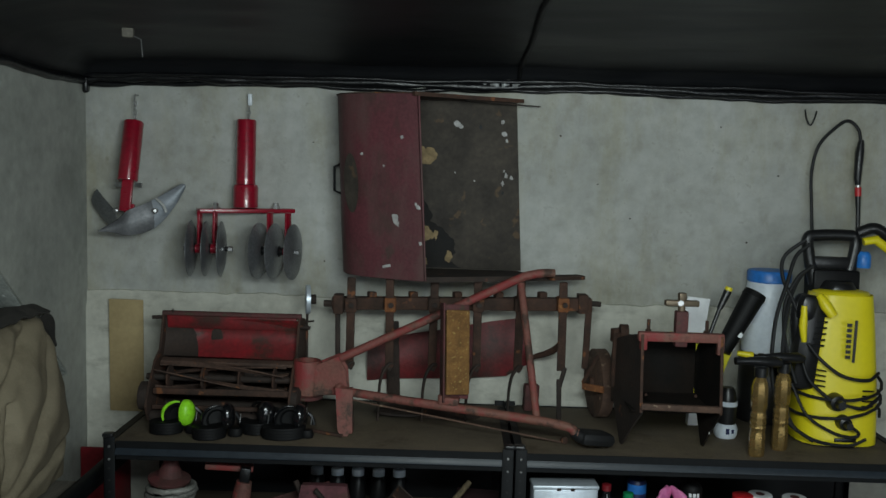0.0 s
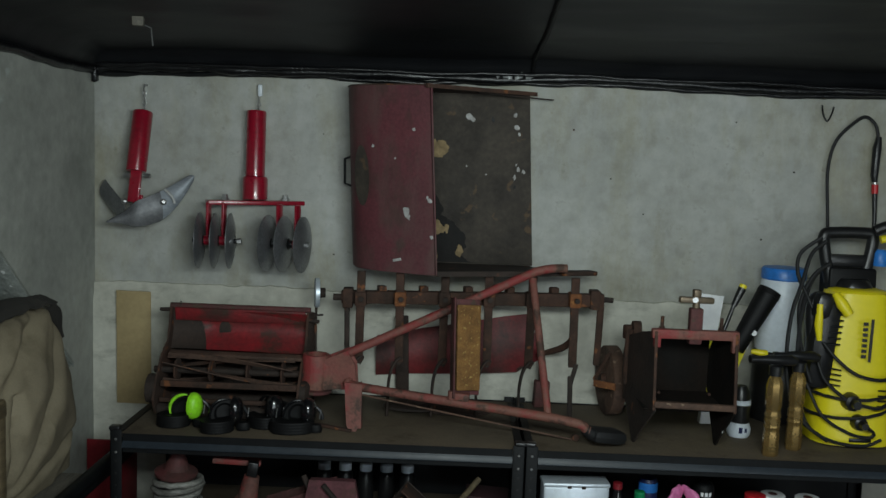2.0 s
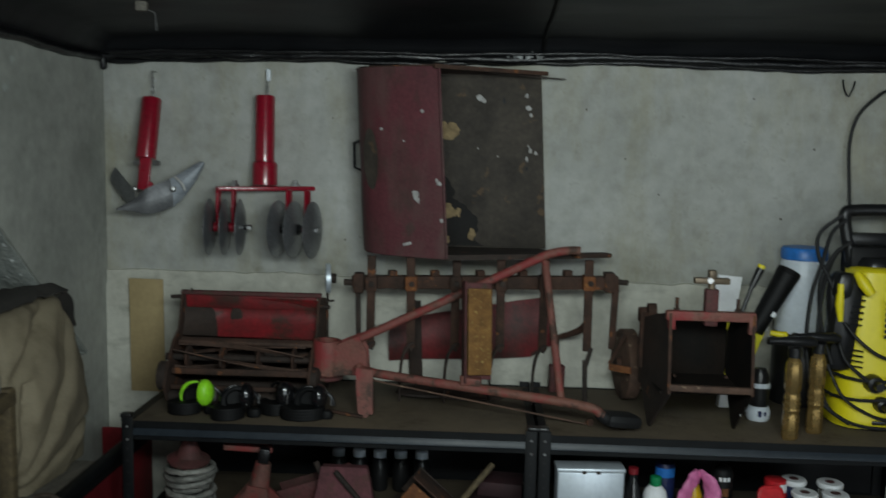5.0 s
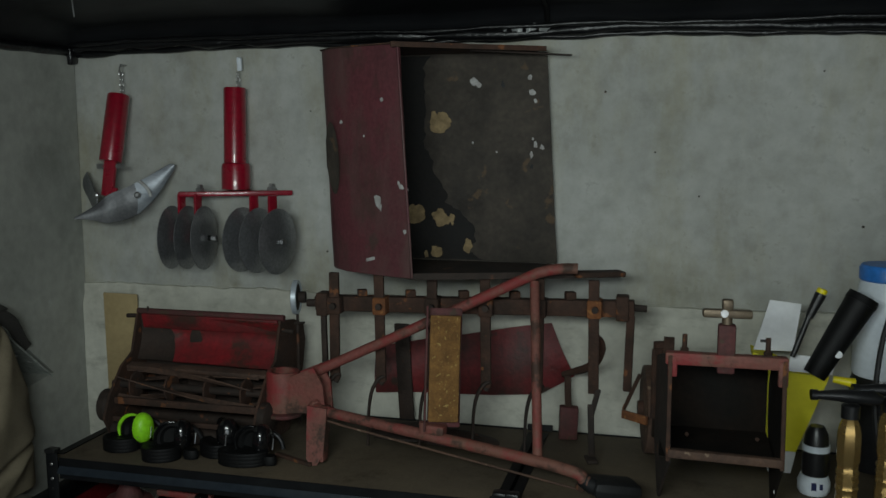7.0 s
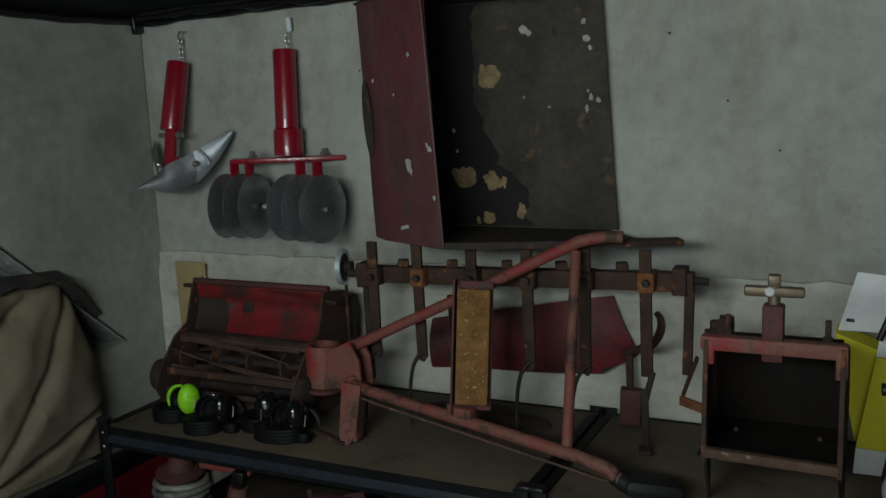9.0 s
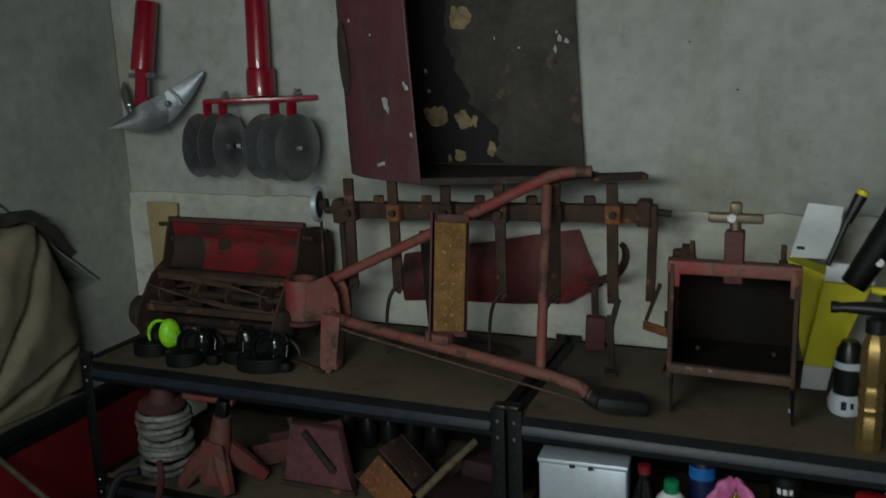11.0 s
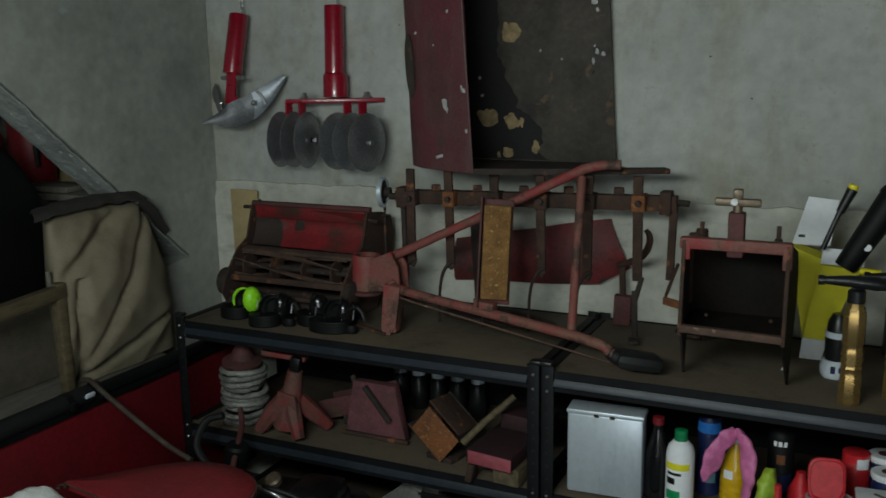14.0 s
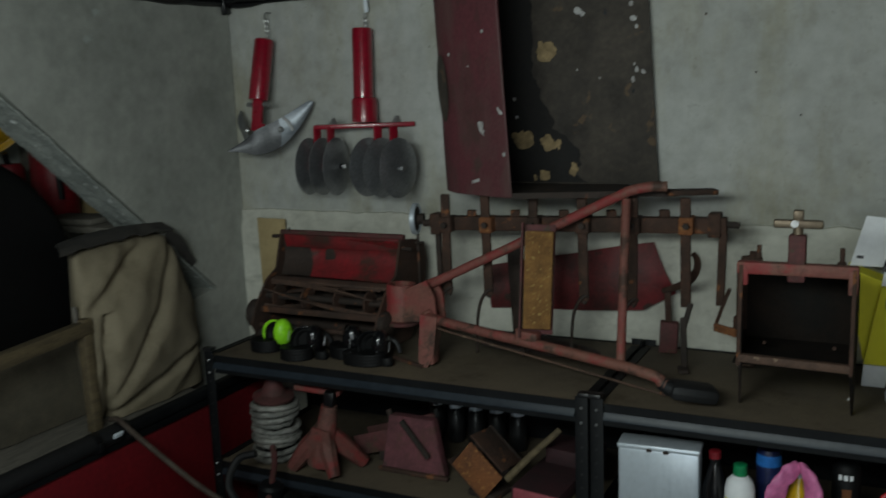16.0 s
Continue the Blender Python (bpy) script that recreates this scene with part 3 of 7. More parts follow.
def rib_x(x0, x1, y, z, out):
    """The sloping pressed rib along a beam's front."""
    return Shape().prism([(y, z - 0.020), (y + out * 0.0012, z - 0.0225), (y + out * 0.0105, z - 0.0375), (y + out * 0.0105, z - 0.040), (y, z - 0.044)], x0, x1)


def shelving_unit(x0, x1, label):
    y0, y1, h = 2.342, 2.945, 0.896
    u = thing("shelving_unit", ((x0 + x1) / 2, (y0 + y1) / 2, 0), label, "shelving unit", "boltless shelving units along the wall")
    for px, sx in ((x0, 1), (x1, -1)):
        for py, sy in ((y0, 1), (y1, -1)):
            s = Shape().box((px + sx * 0.019, py + sy * 0.0015, h / 2), (0.038, 0.003, h), bevel=0.0008)
            s.box((px + sx * 0.0015, py + sy * 0.019, h / 2), (0.003, 0.038, h), bevel=0.0008)
            post = part("post", s, BLACK_STEEL, u)
            if sy > 0:
                for z in (0.864, 0.821, 0.497, 0.455, 0.117, 0.075):
                    b = Shape().lathe([(0.0045, 0), (0.0045, 0.0015), (0.003, 0.003)], (px + sx * 0.0195, py - 0.0015, z), (90, 0, 0), 10)
                    part("bolt", b, ZINC, post)
                for k in range(22):
                    z = 0.03 + k * 0.04
                    if min(abs(z - q) for q in (0.864, 0.821, 0.497, 0.455, 0.117, 0.075)) > 0.012:
                        part("slot", Shape().lathe([(0.0042, 0), (0.0042, 0.0012)], (px + sx * 0.019, py - 0.0002, z), (90, 0, 0), 8), RUBBER, post)
                cap = Shape().box((px + sx * 0.014, py + 0.012, h + 0.004), (0.036, 0.032, 0.014), bevel=0.005)
                part("cap", cap, BLACK_PLASTIC, post)
    for z in (0.878, 0.50, 0.12):
        front = part("beam", beam_x(x0 + 0.039, x1 - 0.039, y0 + 0.005, z, -1), BLACK_STEEL, u)
        part("rib", rib_x(x0 + 0.039, x1 - 0.039, y0 + 0.0048, z, -1), BEAM, front, "pressed rib tinted blue for its sheen")
        part("beam", beam_x(x0 + 0.039, x1 - 0.039, y1 - 0.005, z, 1), BLACK_STEEL, u)
        for px, sx in ((x0, 1), (x1, -1)):
            part("side_beam", Shape().box((px + sx * 0.006, (y0 + y1) / 2, z - 0.026), (0.004, y1 - y0 - 0.08, 0.06), bevel=0.001).box((px + sx * 0.016, (y0 + y1) / 2, z + 0.0025), (0.026, y1 - y0 - 0.08, 0.003)), BLACK_STEEL, u)
        part("shelf_board", Shape().box(((x0 + x1) / 2, (y0 + y1) / 2 + 0.004, z - 0.006), (x1 - x0 - 0.014, y1 - y0 - 0.026, 0.012), bevel=0.001), MDF, u, "dusty brown fibreboard shelf")
    return u


shelving_unit(-1.505, -0.162, "black boltless steel shelving with fibreboard shelves holding rusty implements")
shelving_unit(-0.158, 1.185, "black boltless steel shelving with fibreboard shelves holding bottles and tubs")



# Added sheet, standing in for the shade behind the lower shelves.
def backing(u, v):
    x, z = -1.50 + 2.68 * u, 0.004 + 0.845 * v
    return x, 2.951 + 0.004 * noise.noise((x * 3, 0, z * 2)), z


solid("wall_north_lining", Shape().sheet(backing, 60, 16, 0.001), SHEET, (0, 2.951, 0), "added dark sheet standing in for the darkness behind the lower shelves", "plastic sheet", kind="structure", sharp=80)

# ---- implements hung on the wall ----


def chain(p, n, size, parent):
    s = Shape()
    for i in range(n):
        z = p[2] + i * size * 1.5
        plane = "xz" if i % 2 else "yz"
        s.tube([v if plane == "xz" else v for v in arc((p[0], p[1], z), size * 0.6, 0, 340, 10, plane)], size * 0.16, 6, True)
    part("chain", s, ZINC, parent, "short zinc chain")


def ridger():
    r = thing("ridging_plough", (-1.60, 2.9, 1.52), "red tubular ridging plough with bright steel wings hung on the wall", "plough")
    part("tube", Shape().lathe([(0.036, 0), (0.037, 0.004), (0.037, 0.225), (0.034, 0.23), (0.030, 0.23), (0.030, 0.19)], (-1.612, 2.875, 1.715), (-14, 1.5, 0), 24), RED_NEW, r)
    part("shank", Shape().box((-1.612, 2.865, 1.665), (0.042, 0.018, 0.13), (-8, 3, 0), 0.004).box((-1.60, 2.857, 1.60), (0.036, 0.016, 0.06), (-8, 3, 0), 0.004), RED_NEW, r)
    for x in (-1.640, -1.566):
        part("bolt", Shape().tube([(x - 0.012, 2.862, 1.700), (x + 0.012, 2.862, 1.700)], 0.010, 6), ZINC, r)
    # one long blade runs from the point, which reaches into the room, back to a raised tip
    upper = spline([(-1.676, 2.755, 1.534), (-1.622, 2.795, 1.572), (-1.594, 2.825, 1.606), (-1.538, 2.852, 1.632), (-1.486, 2.892, 1.664), (-1.432, 2.935, 1.703), (-1.416, 2.950, 1.704)], 6)
    under = spline([(-1.676, 2.755, 1.530), (-1.636, 2.782, 1.527), (-1.580, 2.815, 1.515), (-1.502, 2.848, 1.542), (-1.452, 2.900, 1.608), (-1.420, 2.938, 1.680), (-1.416, 2.950, 1.704)], 6)
    last = len(upper) - 1

    def blade(u, v):
        k = min(int(u * last), last - 1)
        w = u * last - k
        p = under[k].lerp(under[k + 1], w).lerp(upper[k].lerp(upper[k + 1], w), v)
        p.y += 0.010 * math.sin(math.pi * v) * math.sin(math.pi * u)
        return p
    part("wing", Shape().sheet(lambda u, v: blade(0.50 + 0.06 * v + (0.50 - 0.06 * v) * u, v), 24, 12, 0.004), BLADE, r, "bright ground steel wing", sharp=70)
    part("share", Shape().sheet(lambda u, v: blade((0.50 + 0.06 * v) * u, v), 24, 12, 0.004), SHARE_STEEL, r, "steel share, darkened for shade", sharp=70)
    part("back_wing", Shape().sheet(lambda u, v: (-1.640 - 0.115 * u - 0.02 * math.sin(math.pi * v) * u, 2.835 + 0.115 * u, 1.530 + 0.050 * u + (0.070 + 0.015 * u) * v + 0.012 * u * u), 14, 8, 0.004), STEEL, r, "dull steel wing", sharp=60)
    for x, y in ((-1.502, 2.868), (-1.640, 2.842)):
        part("bolt", Shape().lathe([(0.011, 0), (0.011, 0.004), (0.006, 0.009)], (x, y - 0.012, 1.605), (80, 0, 15 if x > -1.6 else -15), 14), ZINC, r)
    part("band", Shape().tube([(-1.470 - 0.036 * t + 0.010 * math.sin(3 * t), 2.884 - 0.012 * t, 1.600 + 0.052 * t) for t in (0, 0.25, 0.5, 0.75, 1)], 0.0055, 8), WHITE_PAINT, r, "pale painted band")
    chain((-1.607, 2.95, 1.955), 4, 0.012, r)
    part("wall_hook", Shape().tube([(-1.607, 2.985, 2.04), (-1.607, 2.95, 2.04), (-1.607, 2.94, 2.02), (-1.607, 2.95, 2.005)], 0.003, 6), ZINC, r)


def harrow():
    h = thing("disc_harrow", (-1.17, 2.88, 1.37), "small red disc harrow with grey steel discs hung on the wall", "harrow")
    part("tube", Shape().lathe([(0.0365, 0), (0.0365, 0.24), (0.034, 0.245), (0.029, 0.245), (0.029, 0.2)], (-1.178, 2.925, 1.712), (-3, 0, 0), 28), RED_NEW, h, "glossy red tube")
    part("sleeve", Shape().lathe([(0.047, 0), (0.047, 0.075), (0.043, 0.085), (0.038, 0.087)], (-1.178, 2.927, 1.625), (-2, 0, 0), 28), RED_NEW, h)
    part("crossbar", Shape().box((-1.172, 2.915, 1.613), (0.365, 0.065, 0.016), (0, 0, 26), 0.003), RED_NEW, h)
    for t in (-0.115, 0.115):
        c = (-1.172 + t * math.cos(radians(26)), 2.915 + t * math.sin(radians(26)), 1.619)
        part("bolt", Shape().lathe([(0.016, 0), (0.016, 0.011), (0.010, 0.013), (0.010, 0.024)], c, (0, 0, 0), 6), ZINC, h)
    # two gangs, toed towards each other
    for gang, (cx, cy, yaw, discs, spools, hangers) in enumerate(((-1.297, 2.825, 5, (-0.056, 0.0, 0.056), (-0.028, 0.028), (-0.030, 0.026)), (-1.030, 2.80, -9, (-0.068, -0.006, 0.066), (-0.044, 0.026), (-0.032, 0.038)))):
        d = Vector((math.cos(radians(yaw)), math.sin(radians(yaw)), 0))
        mid = Vector((cx, cy, 1.472))
        axle = part("axle", Shape().tube([mid - d * 0.085, mid + d * 0.085], 0.009, 10), DARK_STEEL, h)
        prof = [(0.012, 0.010), (0.045, 0.0085), (0.080, 0.004), (0.1035, -0.004), (0.1035, -0.0065), (0.080, 0.0005), (0.045, 0.005), (0.012, 0.0065)]
        for k in discs:
            part("disc", Shape().lathe(prof, mid + d * k, (0, 90, yaw), 40), STEEL, h, "dull grey dished steel disc", 60)
        for k in spools:
            part("spool", Shape().lathe([(0.022, -0.018), (0.014, -0.010), (0.014, 0.010), (0.022, 0.018)], mid + d * k, (0, 90, yaw), 16), BLACK_PLASTIC, axle)
        for k in hangers:
            p = Vector((cx, cy + 0.012, 1.545)) + d * k
            part("hanger", Shape().box(p + Vector((0, 0, 0.006)), (0.034, 0.010, 0.128), (0, 0, yaw + 78), 0.003), RED_NEW, h)
            part("hanger_foot", Shape().lathe([(0.018, -0.012), (0.018, 0.012)], mid + d * k, (0, 90, yaw), 16), RED_NEW, h)
        nut = Vector((cx, cy, 1.472)) + d * (0.085 if gang == 0 else 0.078)
        part("nut", Shape().lathe([(0.011, -0.008), (0.011, 0.008)], nut, (0, 90, yaw), 6), ZINC, h)
    chain((-1.172, 2.95, 1.965), 3, 0.012, h)
    part("wall_hook", Shape().box((-1.172, 2.965, 2.035), (0.016, 0.014, 0.045), (6, 0, 0), 0.004), WHITE, h, "white wall hook")


ridger()
harrow()


def hood():
    h = thing("engine_hood", (-0.48, 2.8, 1.40), "faded maroon sheet-metal engine hood standing open on end", "engine hood")
    plan = spline([(-0.490, 2.592, 0), (-0.60, 2.635, 0), (-0.715, 2.690, 0), (-0.775, 2.745, 0), (-0.800, 2.83, 0), (-0.802, 2.955, 0)], 6)
    n = len(plan) - 1

    def shell(u, v):
        k = u * n
        i = min(int(k), n - 1)
        p = plan[i].lerp(plan[i + 1], k - i)
        return p.x + 0.006 * v, p.y + 0.010 * v, 1.405 + 0.645 * v

    skin = part("shell", Shape().sheet(shell, 36, 24, 0.003).roughen(0.0025, 6), RED_HOOD, h, "faded maroon curved side", 60)
    part("back_panel", Shape().box((-0.462, 2.957, 1.7285), (0.665, 0.004, 0.643), (0, 0, 0), 0.001).roughen(0.002, 5), PANEL_BROWN, h, "dark brown stained inner panel", 60)
    edge = [(-0.80, 2.955), (-0.80, 2.83), (-0.775, 2.745), (-0.715, 2.69), (-0.60, 2.635), (-0.49, 2.588)]
    part("top_flange", Shape().prism(edge + [(-0.115, 2.83), (-0.16, 2.955)], 2.050, 2.054, "xy").box((-0.31, 2.70, 2.047), (0.46, 0.012, 0.014), (0, 0, 32.5)), RUST, h)
    part("strip", Shape().box((-0.19, 2.835, 2.038), (0.30, 0.02, 0.004), (0, 2, 22)), RUST_DARK, h)
    part("bottom_flange", Shape().prism(edge + [(-0.02, 2.74), (-0.02, 2.80), (-0.15, 2.955)], 1.402, 1.407, "xy").box((-0.255, 2.665, 1.410), (0.48, 0.012, 0.018), (0, 0, 17.5)), RUST_DARK, h)
    part("handle", Shape().tube([(-0.80, 2.88, 1.80), (-0.825, 2.878, 1.79), (-0.828, 2.878, 1.70), (-0.802, 2.88, 1.69)], 0.005, 8), BLACK_STEEL, h)
    part("lip", Shape().box((-0.488, 2.590, 1.728), (0.006, 0.010, 0.645), (-0.5, 0, 25), 0.002), RED_HOOD, h)
    vent = Shape().lathe([(0.001, 0), (0.05, 0.0015), (0.085, 0.001)], (-0.745, 2.712, 1.735), (90, 0, -38), 24, (0.42, 1.25))
    part("worn_patch", vent, PANEL_BROWN, skin, "dull worn oval patch")
    # paint splashes and peeled patches, each a thin irregular flake
    side = [(-0.50, 2.045), (-0.525, 1.949), (-0.52, 1.849), (-0.533, 1.761), (-0.498, 1.682), (-0.466, 1.592), (-0.423, 1.565), (-0.383, 1.502), (-0.397, 1.437), (-0.36, 1.412)]
    ragged = []
    for (xa, za), (xb, zb) in zip(side, side[1:]):
        for k in range(8):
            x, z = xa + (xb - xa) * k / 8, za + (zb - za) * k / 8
            ragged.append((x + 0.022 * noise.noise((z * 30, x * 30, 1)) + 0.008 * noise.noise((z * 90, 2, x * 90)), z))
    part("tar_coat", Shape().prism([(-0.79, 2.045)] + ragged + [(-0.36, 1.412), (-0.79, 1.412)], 2.9535, 2.9550, "xz"), TAR, h, "flaking black coating")
    rng = random.Random(4)

    def flake(c, r, yaw, mat, name, lab):
        s = Shape()
        s0 = rng.random() * 50
        poly = []
        for k in range(24):
            a = k * math.tau / 24
            w = r * (0.85 + 0.45 * noise.noise((math.cos(a) * 1.1 + s0, math.sin(a) * 1.1, 0)) + 0.22 * noise.noise((math.cos(a) * 3 + s0, math.sin(a) * 3, 5)))
            poly.append((w * math.cos(a) * (0.8 + 0.3 * math.sin(s0)), w * math.sin(a)))
        m = pose(*c, 90, 0, yaw)
        s.add([m @ Vector((x, y, 0.0008)) for x, y in poly] + [m @ Vector((0, 0, 0.0016))], [(i, (i + 1) % 24, 24) for i in range(24)])
        part(name, s, mat, skin, lab)

    def on_skin(t, z):
        v = (z - 1.405) / 0.645
        return (-0.49 - 0.225 * t + 0.006 * v, 2.588 + 0.099 * t + 0.010 * v - 0.006, z)

    for t, z, r in ((0.44, 1.615, 0.022), (0.40, 1.60, 0.012), (0.05, 1.535, 0.008), (0.07, 1.66, 0.009), (0.10, 1.67, 0.007), (0.30, 1.90, 0.007), (0.95, 1.84, 0.006), (0.60, 1.80, 0.004)):
        flake(on_skin(t, z), r, -24, WHITE_PAINT, "paint_spot", "white paint splash")
    part("tag", Shape().box(on_skin(0.60, 1.448), (0.032, 0.003, 0.009), (0, -14, -24)), WHITE_PAINT, skin, "small white tag")
    for x, z, r, m in ((-0.477, 1.835, 0.034, FLAKE), (-0.492, 1.852, 0.030, FLAKE), (-0.463, 1.85, 0.026, FLAKE), (-0.579, 1.554, 0.038, FLAKE), (-0.490, 1.545, 0.032, FLAKE), (-0.455, 1.54, 0.020, FLAKE), (-0.407, 1.456, 0.028, FLAKE), (-0.51, 1.435, 0.022, FLAKE), (-0.545, 1.425, 0.014, FLAKE),
                       (-0.36, 1.965, 0.014, WHITE_PAINT), (-0.345, 1.955, 0.010, WHITE_PAINT), (-0.185, 1.975, 0.010, WHITE_PAINT), (-0.18, 1.93, 0.012, WHITE_PAINT), (-0.172, 1.905, 0.008, WHITE_PAINT),
                       (-0.178, 1.772, 0.012, WHITE_PAINT), (-0.192, 1.742, 0.011, WHITE_PAINT), (-0.158, 1.765, 0.009, WHITE_PAINT), (-0.185, 1.79, 0.006, WHITE_PAINT), (-0.373, 1.779, 0.005, WHITE_PAINT), (-0.60, 1.69, 0.006, WHITE_PAINT), (-0.595, 1.63, 0.006, WHITE_PAINT), (-0.30, 1.75, 0.004, WHITE_PAINT)):
        flake((x, 2.9525, z), r, 0, m, "paint_flake", "peeled patch")
    flake((-0.27, 2.953, 1.955), 0.012, 0, RUBBER, "hole", "dark hole")
    flake((-0.193, 2.953, 1.706), 0.009, 0, RUBBER, "hole", "dark hole")


hood()
for ob in [o for o in bpy.data.objects if o.type == "MESH" and o.parent and (o.parent.name == "engine_hood" or (o.parent.parent and o.parent.parent.name == "engine_hood"))]:
    for v in ob.data.vertices:
        v.co.x += 0.014 - 0.058 * v.co.z
solid("cardboard_strip", Shape().box((-1.645, 2.948, 1.03), (0.135, 0.006, 0.445), (1, 0, 0), 0.001).roughen(0.002, 7), CARDBOARD, (-1.645, 2.948, 0.81), "strip of brown board leaning against the back wall", "board")

# ---- on the left shelf top ----


def reel_mower():
    m = thing("reel_mower", (-1.18, 2.62, 0.89), "old red cylinder mower cutting unit with rusty reel", "mower")
    x0, x1 = -1.425, -0.925
    seam_at = lambda v: 0.17 + 0.10 * v + 0.012 * noise.noise((v * 9, 3, 0))

    def hood_face(u, v):
        return x0 + 0.004 + (x1 - x0 - 0.010) * u, 2.722 - 0.030 * u - 0.03 * v + 0.045 * math.sin(math.pi * v) * min(1.0, 0.3 + 2.5 * u) - 0.02 * max(0.0, 0.25 - u), 1.240 - 0.140 * v

    part("hood", Shape().sheet(lambda u, v: hood_face(seam_at(v) + (1 - seam_at(v)) * u, v), 24, 12, 0.003).roughen(0.002, 8), RED_OLD, m, "red hood with black scorch and rust", 60)
    part("hood_end", Shape().sheet(lambda u, v: hood_face(seam_at(v) * u, v), 8, 12, 0.003).roughen(0.002, 8), RUST_DARK, m, "rusted bare end of the hood", 60)
    part("rim", Shape().tube([(x0 - 0.004, 2.720, 1.250), (x1 + 0.002, 2.720, 1.250)], 0.011, 12), RUST_RED, m)
    part("upper_lip", Shape().box((-1.175, 2.714, 1.222), (0.47, 0.010, 0.048), (14, 0, 0), 0.003), RED_OLD, m)
    part("back_plate", Shape().box((-1.175, 2.735, 1.0), (0.48, 0.006, 0.21), (0, 0, 0), 0.002), RUST_DARK, m)
    for x, z, r in ((-1.235, 1.165, 0.026), (-1.22, 1.145, 0.018), (-0.965, 1.155, 0.026)):
        part("scorch", Shape().lathe([(0.001, 0.001), (r, 0.0006), (r * 1.02, 0)], (x, 2.733, z), (84, 0, 0), 18, (0.8, 1.35)), RUST_DARK, m, "dark scorched patch")
    side = [(2.80, 1.232), (2.70, 1.246), (2.66, 1.13), (2.60, 1.10), (2.53, 1.02), (2.50, 0.96), (2.53, 0.905), (2.60, 0.892), (2.74, 0.892), (2.80, 0.96), (2.86, 1.06), (2.885, 1.15), (2.87, 1.205)]
    for x in (x0, x1 - 0.008):
        part("side_plate", Shape().prism(side, x, x + 0.008), RUST, m)
    part("scraper_bar", Shape().box((-1.165, 2.615, 1.100), (0.47, 0.034, 0.012), (12, 0, 0), 0.002).roughen(0.003, 9), RUST_REEL, m)
    part("bed_bar", Shape().box((-1.165, 2.545, 1.008), (0.485, 0.016, 0.022), (-8, 0, 0), 0.004), RUST, m)
    part("lower_bar", Shape().box((-1.165, 2.53, 0.955), (0.485, 0.012, 0.016), (0, 0, 0), 0.004), RUST, m)
    for k in range(5):
        def blade(u, v, k=k):
            a = k * math.tau / 5 + 1.5 * u
            r = 0.040 + 0.018 * v
            return x0 + 0.02 + (x1 - x0 - 0.05) * u, 2.595 + r * math.cos(a), 1.045 + r * math.sin(a)
        part("blade", Shape().sheet(blade, 24, 1, 0.004), RUST_REEL, m, sharp=70)
    for x in (x0 + 0.06, x0 + 0.18, x0 + 0.31, x0 + 0.43):
        part("spider", Shape().lathe([(0.016, -0.004), (0.042, -0.003), (0.044, 0.0), (0.042, 0.003), (0.016, 0.004)], (x, 2.595, 1.045), (0, 90, 0), 10), RUST, m)
    part("shaft", Shape().tube([(x0 - 0.02, 2.595, 1.045), (x1 + 0.015, 2.595, 1.045)], 0.012, 10), RUST_DARK, m)
    for y in (2.545, 2.71):
        part("roller", Shape().tube([(x0 + 0.01, y, 0.915), (x1 - 0.01, y, 0.915)], 0.024, 14), RUST_DARK, m)
    part("axle_pin", Shape().tube([(x0 - 0.04, 2.712, 1.235), (x0, 2.712, 1.237)], 0.007, 8), RUST_DARK, m)
    part("axle_pin", Shape().tube([(x1, 2.71, 1.215), (x1 + 0.035, 2.71, 1.212)], 0.007, 8), RUST_DARK, m)
    part("end_cover", Shape().lathe([(0.05, 0), (0.05, 0.02), (0.04, 0.03)], (x0 - 0.028, 2.56, 0.985), (0, 90, 0), 18), RUST_DARK, m)
    part("end_cover", Shape().lathe([(0.045, 0), (0.045, 0.02), (0.03, 0.03)], (x1, 2.56, 0.985), (0, 90, 0), 18), RUST_DARK, m)
    part("pin", Shape().tube([(-1.39, 2.712, 1.245), (-1.39, 2.712, 1.268)], 0.003, 6), RUST_DARK, m)


reel_mower()


def hand_wheel():
    w = thing("hand_wheel", (-0.905, 2.80, 1.20), "small spoked wheel with a bright rim on a wire bracket", "wheel")
    part("rim", Shape().lathe([(0.050, -0.009), (0.054, -0.007), (0.054, 0.007), (0.050, 0.009), (0.043, 0.007), (0.043, -0.007), (0.050, -0.009)], (-0.912, 2.79, 1.305), (0, 90, 12), 32), TIN, w, "worn steel rim")
    part("hub", Shape().lathe([(0.043, -0.004), (0.043, 0.004), (0.018, 0.008), (0.018, 0.03)], (-0.912, 2.79, 1.305), (0, 90, 12), 24), RUST_DARK, w)
    part("bracket", Shape().tube([(-0.915, 2.81, 0.892), (-0.918, 2.81, 1.20), (-0.916, 2.81, 1.30)], 0.005, 8).tube([(-0.95, 2.80, 1.215), (-0.89, 2.80, 1.222)], 0.004, 6), RUST_DARK, w)


hand_wheel()


